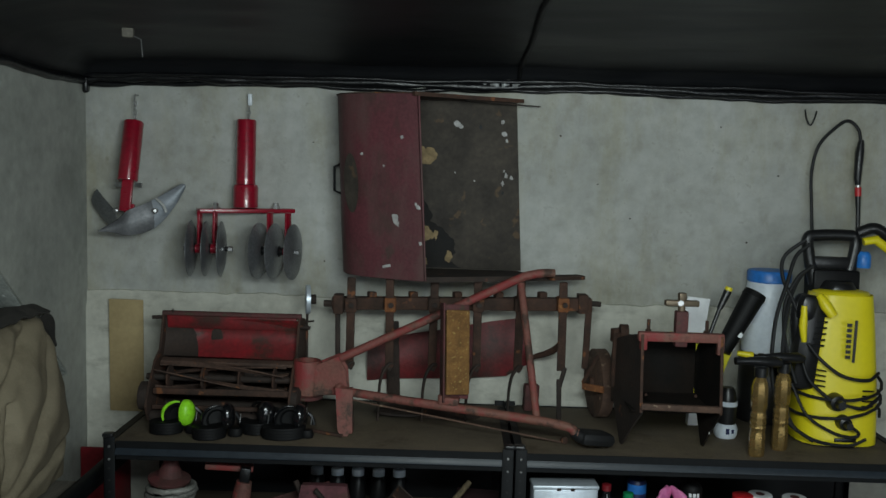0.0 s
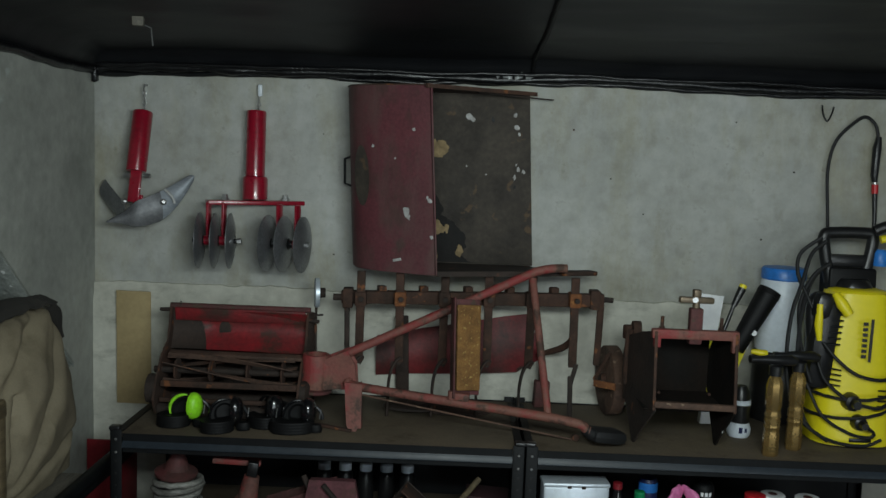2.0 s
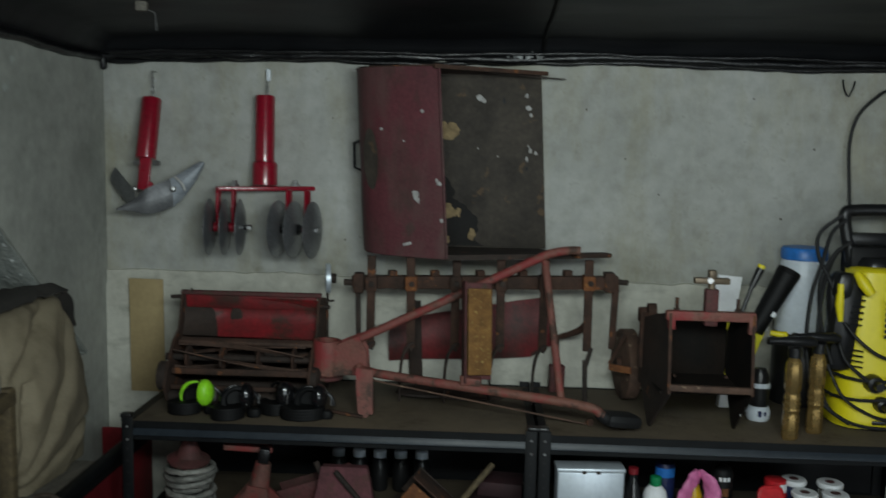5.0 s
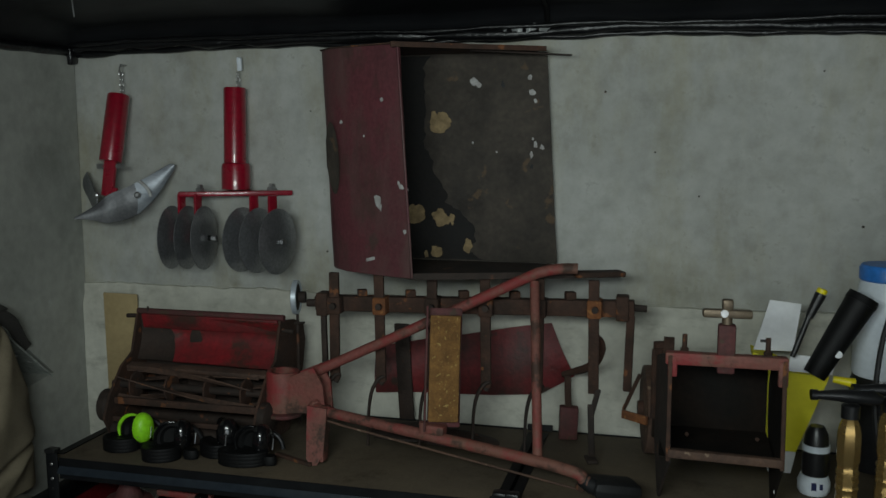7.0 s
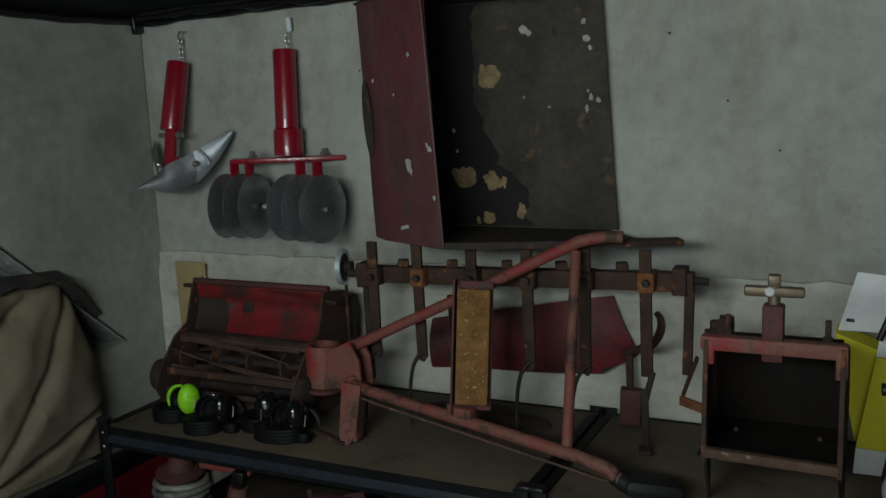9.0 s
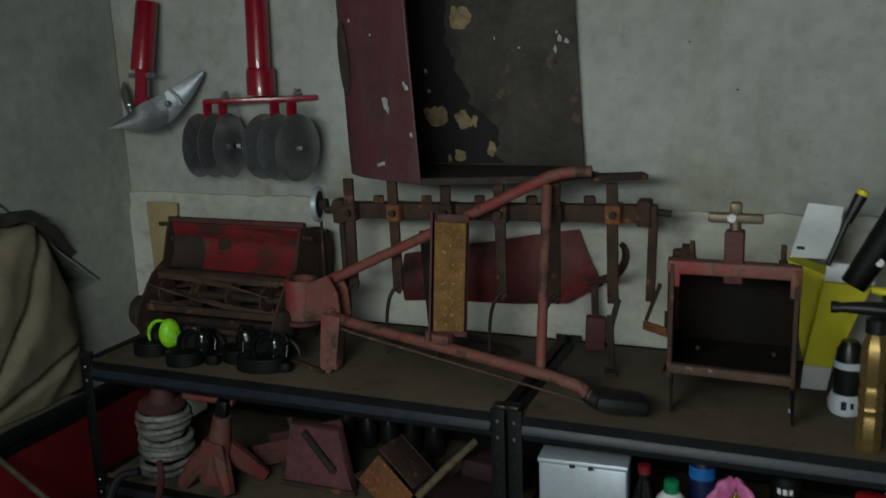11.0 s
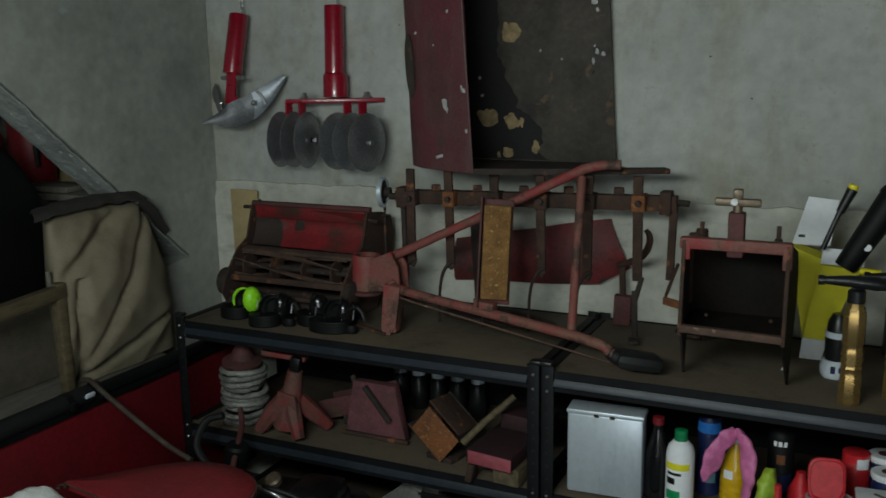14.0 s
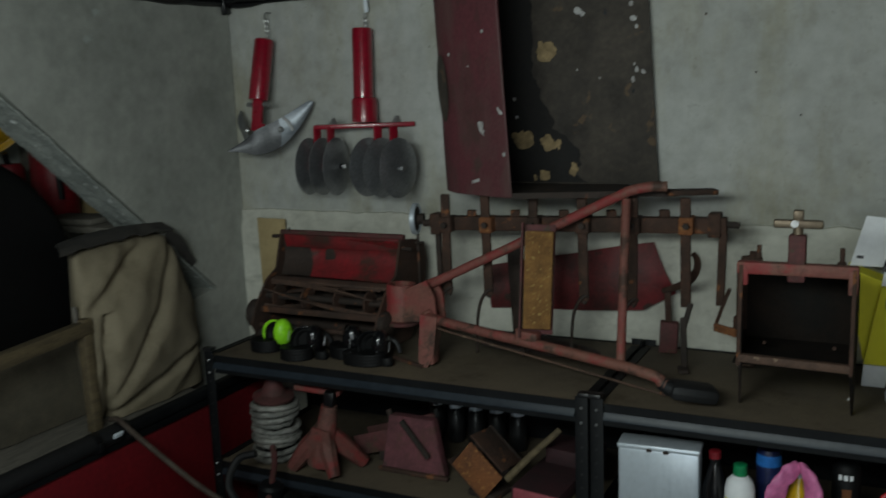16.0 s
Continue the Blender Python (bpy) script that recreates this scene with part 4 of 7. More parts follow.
def earmuff(x, y, turn, shell, label, shift=0.0, wide=1.05):
    e = thing("earmuff", (x, y, 0.886), label, "ear defenders", "ear defenders along the shelf's front")
    c, s = math.cos(radians(turn)), math.sin(radians(turn))

    def at(u, v, z):
        return x + u * c - v * s, y + u * s + v * c, 0.886 + z

    ribs = [(0.046, 0)]
    for k in range(4):
        ribs += [(0.052, 0.002 + 0.010 * k), (0.0535, 0.006 + 0.010 * k), (0.052, 0.0105 + 0.010 * k)]
    part("cushion", Shape().lathe(ribs + [(0.044, 0.043), (0.030, 0.036)], at(-0.022 - shift, -0.012 + 0.4 * shift, 0), (0, 0, turn), 32, (wide, 0.82)), MATT_BLACK, e, "ribbed black cushion", 50)
    dome = [(0.044, -0.010), (0.045, 0.0), (0.042, 0.009), (0.034, 0.017), (0.020, 0.022), (0.001, 0.024)]
    part("ear_pad", Shape().lathe([(0.042, -0.012), (0.044, 0), (0.042, 0.008), (0.032, 0.008), (0.026, -0.002), (0.001, -0.004)], at(-0.014, 0.020, 0.052), (78, 0, turn - 14), 32, (1.1, 1.12)), MATT_BLACK, e, "matt black ear pad")
    arch = [at(-0.014 + 0.050 * math.cos(a), 0.014, 0.052 + 0.050 * math.sin(a)) for a in (radians(80 + k * 10) for k in range(13))]
    part("cup_rim", Shape().tube(arch, [0.003 + 0.003 * math.sin(math.pi * k / 12) for k in range(13)], 8), shell, e)
    part("cup", Shape().lathe(dome, at(0.020, 0.006, 0.066), (90, 0, turn + 66), 32, (0.74, 1.02)), shell, e)
    part("cup_base", Shape().lathe([(0.022, -0.012), (0.025, 0.0), (0.020, 0.014)], at(0.042, -0.012, 0.014), (0, 0, 0), 20, (1.0, 0.7)), MATT_BLACK, e)
    part("headband", Shape().tube([at(0.02 + 0.045 * math.cos(a), 0.052, 0.026 + 0.050 * math.sin(a)) for a in (radians(k * 15) for k in range(13))], 0.007, 8), BLACK_PLASTIC, e)
    part("wire_arm", Shape().tube([at(0.016, -0.022, 0.046), at(0.017, -0.021, 0.078)], 0.0018, 6), ZINC, e)
    part("wire_arm", Shape().tube([at(0.056, -0.022, 0.048), at(0.060, -0.020, 0.080)], 0.0016, 6), ZINC, e)
    return e


earmuff(-1.290, 2.470, 4, NEON, "neon green and black folded ear defenders", 0.026)
earmuff(-1.140, 2.438, 20, GLOSS_BLACK, "glossy black folded ear defenders", 0.020)
earmuff(-1.020, 2.492, -35, GLOSS_BLACK, "glossy black ear defenders lying at the back")
earmuff(-0.900, 2.456, 8, GLOSS_BLACK, "black ear defenders with wire arms", 0.012, 1.38)


def cultivator():
    c = thing("tine_cultivator", (-0.34, 2.74, 0.89), "rusty cultivator bar with a row of clamped spring tines", "cultivator")
    a, b = Vector((-0.812, 2.715, 1.304)), Vector((0.13, 2.752, 1.326))
    yaw = math.degrees(math.atan2(b.y - a.y, b.x - a.x))
    mid, ln = (a + b) / 2, (b - a).length
    part("toolbar", Shape().box(mid, (ln, 0.040, 0.046), (0, -1.1, yaw), 0.004).roughen(0.002, 20), RUST, c)
    part("spindle", Shape().tube([a + Vector((-0.03, 0, 0)), a], 0.012, 8), RUST_DARK, c)
    part("spindle", Shape().tube([b, b + Vector((0.035, 0, -0.002))], 0.010, 8), RUST_DARK, c)
    for p in (a + (b - a) * 0.025, a + (b - a) * 0.965):
        part("end_clamp", Shape().box(p, (0.036, 0.056, 0.070), (0, 0, yaw), 0.005), RUST, c)
    part("end_drop", Shape().box((0.118, 2.745, 1.195), (0.024, 0.016, 0.22), (0, 1.5, 0), 0.004), RUST, c)
    part("end_drop", Shape().box((-0.79, 2.72, 1.14), (0.018, 0.016, 0.30), (0, -1, 0), 0.004), RUST_DARK, c)
    for i, x in enumerate((-0.740, -0.600, -0.443, -0.285, -0.133, 0.022)):
        t = (x - a.x) / (b.x - a.x)
        p = a + (b - a) * t
        y = p.y - 0.042
        tine = part("tine", Shape().box((x, y, 1.245), (0.030, 0.014, 0.325), (1.0, 0.6 * (-1) ** i, yaw), 0.003), RUST, c)
        if i < 5:
            tip = spline([(x - 0.002, y + 0.004, 1.075), (x + 0.010, y + 0.002, 1.098), (x - 0.004, y - 0.006, 1.092), (x - 0.022, y - 0.012, 1.060), (x - 0.031, y - 0.016, 1.01), (x - 0.033, y - 0.020, 0.95), (x - 0.034, y - 0.024, 0.893)], 5)
            part("spring_tine", Shape().tube(tip, [0.010 - 0.004 * k / (len(tip) - 1) for k in range(len(tip))], 8, flat=0.7), RUST_DARK, tine)
        else:
            part("link", Shape().box((x + 0.006, y, 1.055), (0.016, 0.012, 0.085), (0, 14, yaw), 0.003), RUST_DARK, tine)
            part("leg", Shape().box((x - 0.002, y - 0.004, 0.975), (0.018, 0.010, 0.155), (0, -2, yaw), 0.003).box((x, y - 0.02, 0.897), (0.030, 0.055, 0.010), (0, 0, yaw + 15), 0.003), RUST_DARK, tine)
        part("tine_clamp", Shape().box(p + Vector((0, -0.024, 0.002)), (0.042, 0.066, 0.052), (0, 0, yaw), 0.006), RUST_ORANGE if i in (1, 5) else RUST, c)
        part("bolt", Shape().lathe([(0.010, 0), (0.010, 0.012)], (p.x + 0.004, p.y - 0.062, p.z + 0.004), (90, 0, yaw), 6), RUST_DARK, c)
    for x in (-0.67, -0.52, -0.36, -0.21, -0.05):
        t = (x - a.x) / (b.x - a.x)
        p = a + (b - a) * t
        part("lug", Shape().box(p + Vector((0, 0.006, 0.032)), (0.03, 0.03, 0.022), (0, 0, yaw + 20), 0.004), RUST, c)


cultivator()
panel = thing("mouldboard", (-0.41, 2.94, 0.97), "dented dark red mouldboard plate leaning against the wall", "plough part")
part("plate", Shape().sheet(lambda u, v: (-0.70 + 0.57 * u + 0.075 * (1 - v) * u, 2.935 + 0.014 * v - 0.022 * math.sin(math.pi * v) + 0.006 * math.sin(7 * u), 0.972 + (0.150 + 0.075 * u) * v + 0.036 * min(u, 0.84) + 0.40 * max(0.0, u - 0.84) * (1 - v)), 38, 10, 0.005).roughen(0.003, 6), MOULD_RED, panel, sharp=60)
part("peg", Shape().box((-0.60, 2.925, 1.05), (0.05, 0.012, 0.32), (3, -2, 0), 0.004), RUST_DARK, panel)
for i, (x, z) in enumerate(((-0.40, 0.895), (-0.52, 0.90))):
    solid("plough_share", Shape().lathe([(0.12, 0), (0.115, 0.007), (0.05, 0.024), (0.012, 0.03)], (x, 2.78, 0.888 + 0.012 * i), (4 * i, 2, 20 * i), 26, (1.2, 0.6)), RUST_DARK, (x, 2.78, 0.888), "dark rusty dished blade lying on the shelf", "blade", "dished blades on the shelf")
claw = thing("claw_bracket", (-0.065, 2.885, 0.89), "rusty iron claw on a stem and block standing on the shelf", "bracket")
part("block", Shape().box((-0.065, 2.885, 0.937), (0.056, 0.036, 0.100), (0, 2, 10), 0.004).roughen(0.002, 20), RUST_RED, claw)
part("stem", Shape().box((-0.068, 2.888, 1.035), (0.020, 0.016, 0.110), (0, -2, 8), 0.003), RUST, claw)
part("arm", Shape().tube(spline([(-0.085, 2.885, 1.085), (-0.05, 2.87, 1.100), (-0.01, 2.835, 1.122), (0.022, 2.81, 1.150), (0.038, 2.80, 1.185), (0.036, 2.80, 1.212), (0.024, 2.80, 1.228)], 6), [0.008 + 0.005 * math.sin(math.pi * k / 36) for k in range(37)], 8, flat=0.8), RUST, claw)


def hitch():
    h = thing("hitch_frame", (-0.4, 2.53, 0.89), "faded pinkish-red triangular tubular hitch frame with a black rubber end", "hitch frame")
    top = spline([(-0.800, 2.625, 1.108), (-0.45, 2.637, 1.275), (-0.17, 2.640, 1.412), (-0.115, 2.640, 1.436), (-0.06, 2.645, 1.446), (-0.02, 2.650, 1.446)], 8)
    part("upper_tube", Shape().tube(top, 0.0152, 14).roughen(0.001, 25), RED_PINK, h)
    low = [(-0.765, 2.57, 1.035), (-0.70, 2.545, 1.020), (-0.06, 2.385, 0.985), (0.045, 2.365, 0.955)]
    part("lower_tube", Shape().tube(spline(low, 8), 0.0155, 14).roughen(0.001, 25), RED_PINK, h)
    part("boot", Shape().tube([(0.030, 2.366, 0.960), (0.055, 2.375, 0.942)], [0.018, 0.021], 14).box((0.102, 2.410, 0.930), (0.135, 0.088, 0.046), (0, 10, 27), 0.021), RUBBER, h, "scuffed black rubber end")
    part("brace", Shape().tube([(-0.137, 2.645, 1.405), (-0.088, 2.402, 0.992)], 0.0130, 14).roughen(0.001, 25), RED_PINK, h)
    part("socket", Shape().lathe([(0.046, 0), (0.050, 0.004), (0.050, 0.115), (0.046, 0.122), (0.036, 0.122), (0.036, 0.05)], (-0.884, 2.612, 0.995), (0, 2, 0), 28).roughen(0.0015, 20), RED_PINK, h)
    part("socket_flange", Shape().lathe([(0.058, 0), (0.062, 0.004), (0.062, 0.012), (0.05, 0.016)], (-0.888, 2.612, 0.982), (0, 3, 0), 28), RUST_RED, h)
    part("gusset", Shape().prism([(-0.850, 1.00), (-0.735, 1.005), (-0.742, 1.090), (-0.77, 1.140), (-0.850, 1.105)], 2.575, 2.583, "xz").prism([(-0.850, 1.00), (-0.735, 1.005), (-0.742, 1.090), (-0.77, 1.140), (-0.850, 1.105)], 2.635, 2.643, "xz"), RED_PINK, h)
    foot = Shape().prism([(-0.772, 1.040), (-0.712, 1.035), (-0.706, 0.915), (-0.722, 0.888), (-0.744, 0.888), (-0.756, 0.905)], 2.530, 2.538, "xz").box((-0.716, 2.555, 0.965), (0.012, 0.040, 0.14), (0, -4, 0), 0.003)
    for v in foot.bm.verts:
        v.co.y -= 0.40 * max(0.0, 1.035 - v.co.z)
    part("foot", foot, RED_PINK, h)
    part("foot_bar", Shape().box((-0.800, 2.492, 0.893), (0.135, 0.016, 0.010), (0, 2, -20), 0.003), RUST, h)
    part("linkage_rod", Shape().tube([(-0.715, 2.535, 1.000), (-0.66, 2.525, 0.992), (-0.02, 2.475, 0.895), (0.012, 2.475, 0.889)], 0.0034, 8), RUST_BAR, h, "thin rusty rod")
    part("rod_end", Shape().lathe([(0.012, -0.008), (0.012, 0.008)], (0.014, 2.475, 0.897), (80, 0, 20), 14), RUST, h)
    part("top_plate", Shape().box((0.03, 2.745, 1.420), (0.145, 0.05, 0.016), (0, 1, 28), 0.004), RUST, h)
    part("pivot", Shape().lathe([(0.012, 0), (0.012, 0.03)], (-0.405, 2.458, 1.015), (0, 0, 0), 10), RED_PINK, h)


hitch()


PAD = surf("fibre_pad", (0.270, 0.134, 0.036), 0.95, other=(0.160, 0.076, 0.022), scale=26, fine=200, bump=0.7, speck=(0.36, 0.24, 0.08), speck_share=0.10, speck_scale=120)


def brush_block():
    b = thing("foot_plate", (-0.365, 2.46, 1.02), "upright rusty channel holding a rough orange-brown pad", "foot plate")
    lean = (-11, 2, 16)
    for name, p, size in (("channel_flange", (-0.406, 2.487, 1.185), (0.006, 0.046, 0.335)), ("back_strip", (-0.359, 2.509, 1.185), (0.088, 0.005, 0.32))):
        part(name, Shape().box(p, size, lean, 0.002), RUST_RED, b)
    part("pad", Shape().box((-0.356, 2.491, 1.186), (0.082, 0.024, 0.285), lean, 0.005).roughen(0.003, 40), PAD, b, "rough orange-brown pad")
    part("base_bracket", Shape().box((-0.375, 2.462, 1.026), (0.060, 0.035, 0.026), (0, 3, -6), 0.004), RED_PINK, b)


brush_block()


def land_wheel():
    w = thing("land_wheel_assembly", (0.183, 2.82, 0.89), "narrow rusty iron land wheel with a bolted strap", "wheel")
    c = (0.183, 2.82, 1.016)
    part("tyre", Shape().lathe([(0.124, -0.024), (0.128, -0.021), (0.128, 0.021), (0.124, 0.024), (0.116, 0.022), (0.116, -0.022), (0.124, -0.024)], c, (0, 90, 7), 40).roughen(0.001, 20), RUST_BAR, w)
    part("web", Shape().lathe([(0.117, 0.006), (0.117, 0.012), (0.03, 0.014), (0.03, 0.002)], c, (0, 90, 7), 32), RUST_DARK, w)
    part("hub", Shape().lathe([(0.024, -0.040), (0.024, 0.036)], c, (0, 90, 7), 16), RUST, w)
    part("fork_edge", Shape().tube([(0.152, 2.680, 1.152), (0.128, 2.705, 1.090), (0.108, 2.730, 1.036)], 0.007, 8, flat=0.6), RUST, w)
    part("strap", Shape().box((0.140, 2.690, 1.028), (0.085, 0.010, 0.024), (0, 0, -35), 0.002), RUST_ORANGE, w, "orange-rusted flat strap")


land_wheel()


def hopper():
    h = thing("seed_hopper", (0.35, 2.5, 0.888), "open rusty furrow opener frame with a brass cross handle on top", "hopper")
    x0, x1 = 0.230, 0.490
    side = [(2.335, 1.298), (2.306, 1.045), (2.40, 0.965), (2.484, 0.888), (2.502, 0.888), (2.575, 0.985), (2.64, 1.08), (2.64, 1.17), (2.58, 1.235), (2.45, 1.272)]
    for x, t in ((x0, 0), (x1 - 0.006, 0)):
        plate = Shape().prism(side, x, x + 0.006).roughen(0.0012, 14)
        for v in plate.bm.verts:
            v.co.x -= 0.13 * (v.co.y - 2.335) if x == x0 else 0.0
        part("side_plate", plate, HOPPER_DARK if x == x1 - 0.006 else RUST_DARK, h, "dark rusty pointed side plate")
    for x in (x0 + 0.003, x1 - 0.003):
        part("front_edge", Shape().box((x, 2.319, 1.172), (0.010, 0.008, 0.25), (-6.5, 0, 0), 0.002), RUST, h)
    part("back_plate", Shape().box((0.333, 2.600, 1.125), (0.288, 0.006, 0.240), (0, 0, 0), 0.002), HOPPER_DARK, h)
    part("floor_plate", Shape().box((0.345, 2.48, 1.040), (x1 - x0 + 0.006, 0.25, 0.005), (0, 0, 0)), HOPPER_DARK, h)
    part("top_bar", Shape().box((0.358, 2.346, 1.288), (x1 - x0 + 0.014, 0.030, 0.030), (0, 0, 0), 0.005).box((x0 + 0.008, 2.34, 1.27), (0.022, 0.022, 0.05), (0, 0, 0), 0.004).box((x1 - 0.006, 2.34, 1.265), (0.022, 0.022, 0.06), (0, 0, 0), 0.004), RED_PINK, h, "pinkish-red top bar")
    part("top_plate", Shape().box((0.348, 2.475, 1.252), (x1 - x0 - 0.006, 0.25, 0.006), (-12, 0, 0), 0.002), RUST_DARK, h)
    part("stem", Shape().box((0.358, 2.352, 1.315), (0.040, 0.036, 0.115), (0, 0, 0), 0.005), RUST_RED, h)
    part("screw", Shape().tube([(0.358, 2.355, 1.365), (0.358, 2.355, 1.43)], 0.012, 12), BRASS, h)
    handle = part("cross_handle", Shape().box((0.358, 2.355, 1.397), (0.112, 0.024, 0.020), (0, 1, 6), 0.005).box((0.358, 2.355, 1.418), (0.024, 0.024, 0.026), (0, 0, 6), 0.004), BRASS, h, "worn brass cross handle")
    part("bright_ring", Shape().lathe([(0.009, -0.006), (0.009, 0.006)], (0.351, 2.345, 1.399), (90, 0, 0), 14), ZINC, handle)
    part("bottom_bar", Shape().box((0.360, 2.308, 1.066), (x1 - x0 - 0.006, 0.020, 0.020), (0, 1, 0), 0.003).roughen(0.001, 30), RUST_BAR, h, "scraped rusty cross bar")
    for x in (x0 + 0.035, x1 - 0.035):
        part("top_bolt", Shape().tube([(x, 2.40, 1.265), (x, 2.40, 1.300), (x, 2.40, 1.302), (x, 2.40, 1.334)], [0.010, 0.010, 0.006, 0.006], 8), RUST, h)
        part("inner_nut", Shape().lathe([(0.005, 0), (0.005, 0.008)], (x + (0.012 if x < 0.35 else -0.012), 2.45, 1.072), (90, 0, 0), 6), RUST, h)
    part("shoulder_bracket", Shape().box((0.206, 2.60, 1.155), (0.05, 0.012, 0.19), (0, 0, 40), 0.003).lathe([(0.028, -0.014), (0.028, 0.014)], (0.228, 2.62, 1.249), (0, 90, 0), 16).box((0.213, 2.645, 1.233), (0.05, 0.03, 0.05), (0, 0, 20), 0.006), RUST, h)
    part("chip", Shape().box((0.478 + 0.004, 2.40, 0.96), (0.003, 0.004, 0.007), (0, 0, 0)), WHITE_PAINT, h)


hopper()

# ---- on the right shelf top ----


def parts_box():
    b = thing("accessory_carton", (0.54, 2.76, 0.886), "opened yellow and white carton standing on the shelf", "carton")
    part("sleeve", Shape().prism([(0.504, 0.952), (0.571, 0.950), (0.646, 1.163), (0.540, 1.170)], 2.735, 2.772, "xz"), YELLOW_CARD, b, "leaning yellow front")
    part("side_panel", Shape().prism([(0.500, 0.952), (0.530, 0.952), (0.560, 1.172), (0.452, 1.212)], 2.776, 2.870, "xz"), YELLOW_CARD, b)
    part("base_band", Shape().prism([(0.500, 0.888), (0.560, 0.888), (0.571, 0.948), (0.504, 0.950)], 2.736, 2.772, "xz"), WHITE_CARD, b, "white lower band")
    part("flap", Shape().prism([(0.540, 1.176), (0.652, 1.172), (0.660, 1.216), (0.546, 1.223)], 2.728, 2.732, "xz"), WHITE_CARD, b, "open white flap")
    part("back_flap", Shape().prism([(0.456, 1.214), (0.560, 1.214), (0.576, 1.348), (0.494, 1.356)], 2.800, 2.804, "xz"), WHITE_CARD, b, "tall white flap")
    part("print", Shape().box((0.482, 2.798, 1.240), (0.018, 0.003, 0.008), (-3, 0, -4)), BLACK_PLASTIC, b, "small dark print")


parts_box()
lance = thing("spray_lance", (0.575, 2.70, 1.25), "slim black spray lance with a yellow collar in the carton", "spray lance")
part("tube", Shape().tube([(0.545, 2.69, 1.225), (0.588, 2.70, 1.350)], 0.0075, 10), BLACK_PLASTIC, lance)
part("grip", Shape().tube([(0.582, 2.70, 1.330), (0.610, 2.705, 1.394)], [0.011, 0.015], 12), BLACK_PLASTIC, lance)
part("collar", Shape().lathe([(0.013, 0), (0.014, 0.006), (0.012, 0.012)], (0.610, 2.705, 1.396), (0, 20, 0), 14), YELLOW, lance, "yellow collar")
sleeve = thing("nozzle_tube", (0.66, 2.75, 1.16), "thick black plastic washer accessory tube leaning against the canister", "tube")
part("body", Shape().tube([(0.604, 2.715, 1.172), (0.716, 2.745, 1.372)], [0.030, 0.041], 20), MATT_BLACK, sleeve)
part("end_ring", Shape().tube([(0.713, 2.744, 1.367), (0.723, 2.747, 1.385)], [0.043, 0.040], 20), MATT_BLACK, sleeve)
part("emblem", Shape().lathe([(0.010, 0), (0.010, 0.002)], (0.659, 2.695, 1.236), (75, 0, -10), 12), WHITE_CARD, sleeve, "small pale emblem")
small = thing("yellow_nozzle", (0.66, 2.66, 1.17), "short yellow spray nozzle", "nozzle")
part("nozzle", Shape().tube([(0.645, 2.67, 1.176), (0.688, 2.66, 1.172)], [0.009, 0.012], 14), YELLOW, small)
part("cap", Shape().tube([(0.686, 2.66, 1.172), (0.696, 2.66, 1.171)], 0.013, 14), YELLOW, small)


def canister():
    c = thing("sprayer_canister", (0.80, 2.865, 0.886), "white translucent sprayer canister with a blue lid and black base", "sprayer")
    part("tank", Shape().lathe([(0.082, 0), (0.088, 0.01), (0.086, 0.20), (0.077, 0.262), (0.070, 0.275)], (0.81, 2.865, 1.145), (0, 0, 0), 36), WHITE, c)
    part("lid", Shape().lathe([(0.076, 0), (0.080, 0.004), (0.080, 0.036), (0.074, 0.044), (0.02, 0.046)], (0.81, 2.865, 1.412), (0, 0, 0), 36), BLUE, c, "bright blue screw lid")
    part("base", Shape().lathe([(0.090, 0), (0.094, 0.01), (0.090, 0.24), (0.084, 0.262)], (0.81, 2.865, 0.886), (0, 0, 0), 32), BLACK_PLASTIC, c)


canister()
jug = thing("trigger_sprayer", (0.575, 2.60, 0.886), "black trigger sprayer with a pale rounded base", "spray bottle")
part("base", Shape().lathe([(0.034, 0), (0.040, 0.010), (0.041, 0.03), (0.034, 0.05)], (0.602, 2.615, 0.886), (0, 0, 0), 26), WHITE, jug, "pale rounded base")
part("label", Shape().box((0.597, 2.575, 0.915), (0.012, 0.004, 0.02)).box((0.615, 2.577, 0.915), (0.008, 0.004, 0.014)), NAVY, jug, "dark marks on the base")
part("body", Shape().lathe([(0.032, 0), (0.034, 0.06), (0.028, 0.11), (0.018, 0.13)], (0.604, 2.617, 0.934), (0, 0, 0), 24), BLACK_PLASTIC, jug)
part("band", Shape().lathe([(0.0345, 0), (0.034, 0.016)], (0.604, 2.617, 1.00), (0, 0, 0), 24), WHITE, jug)


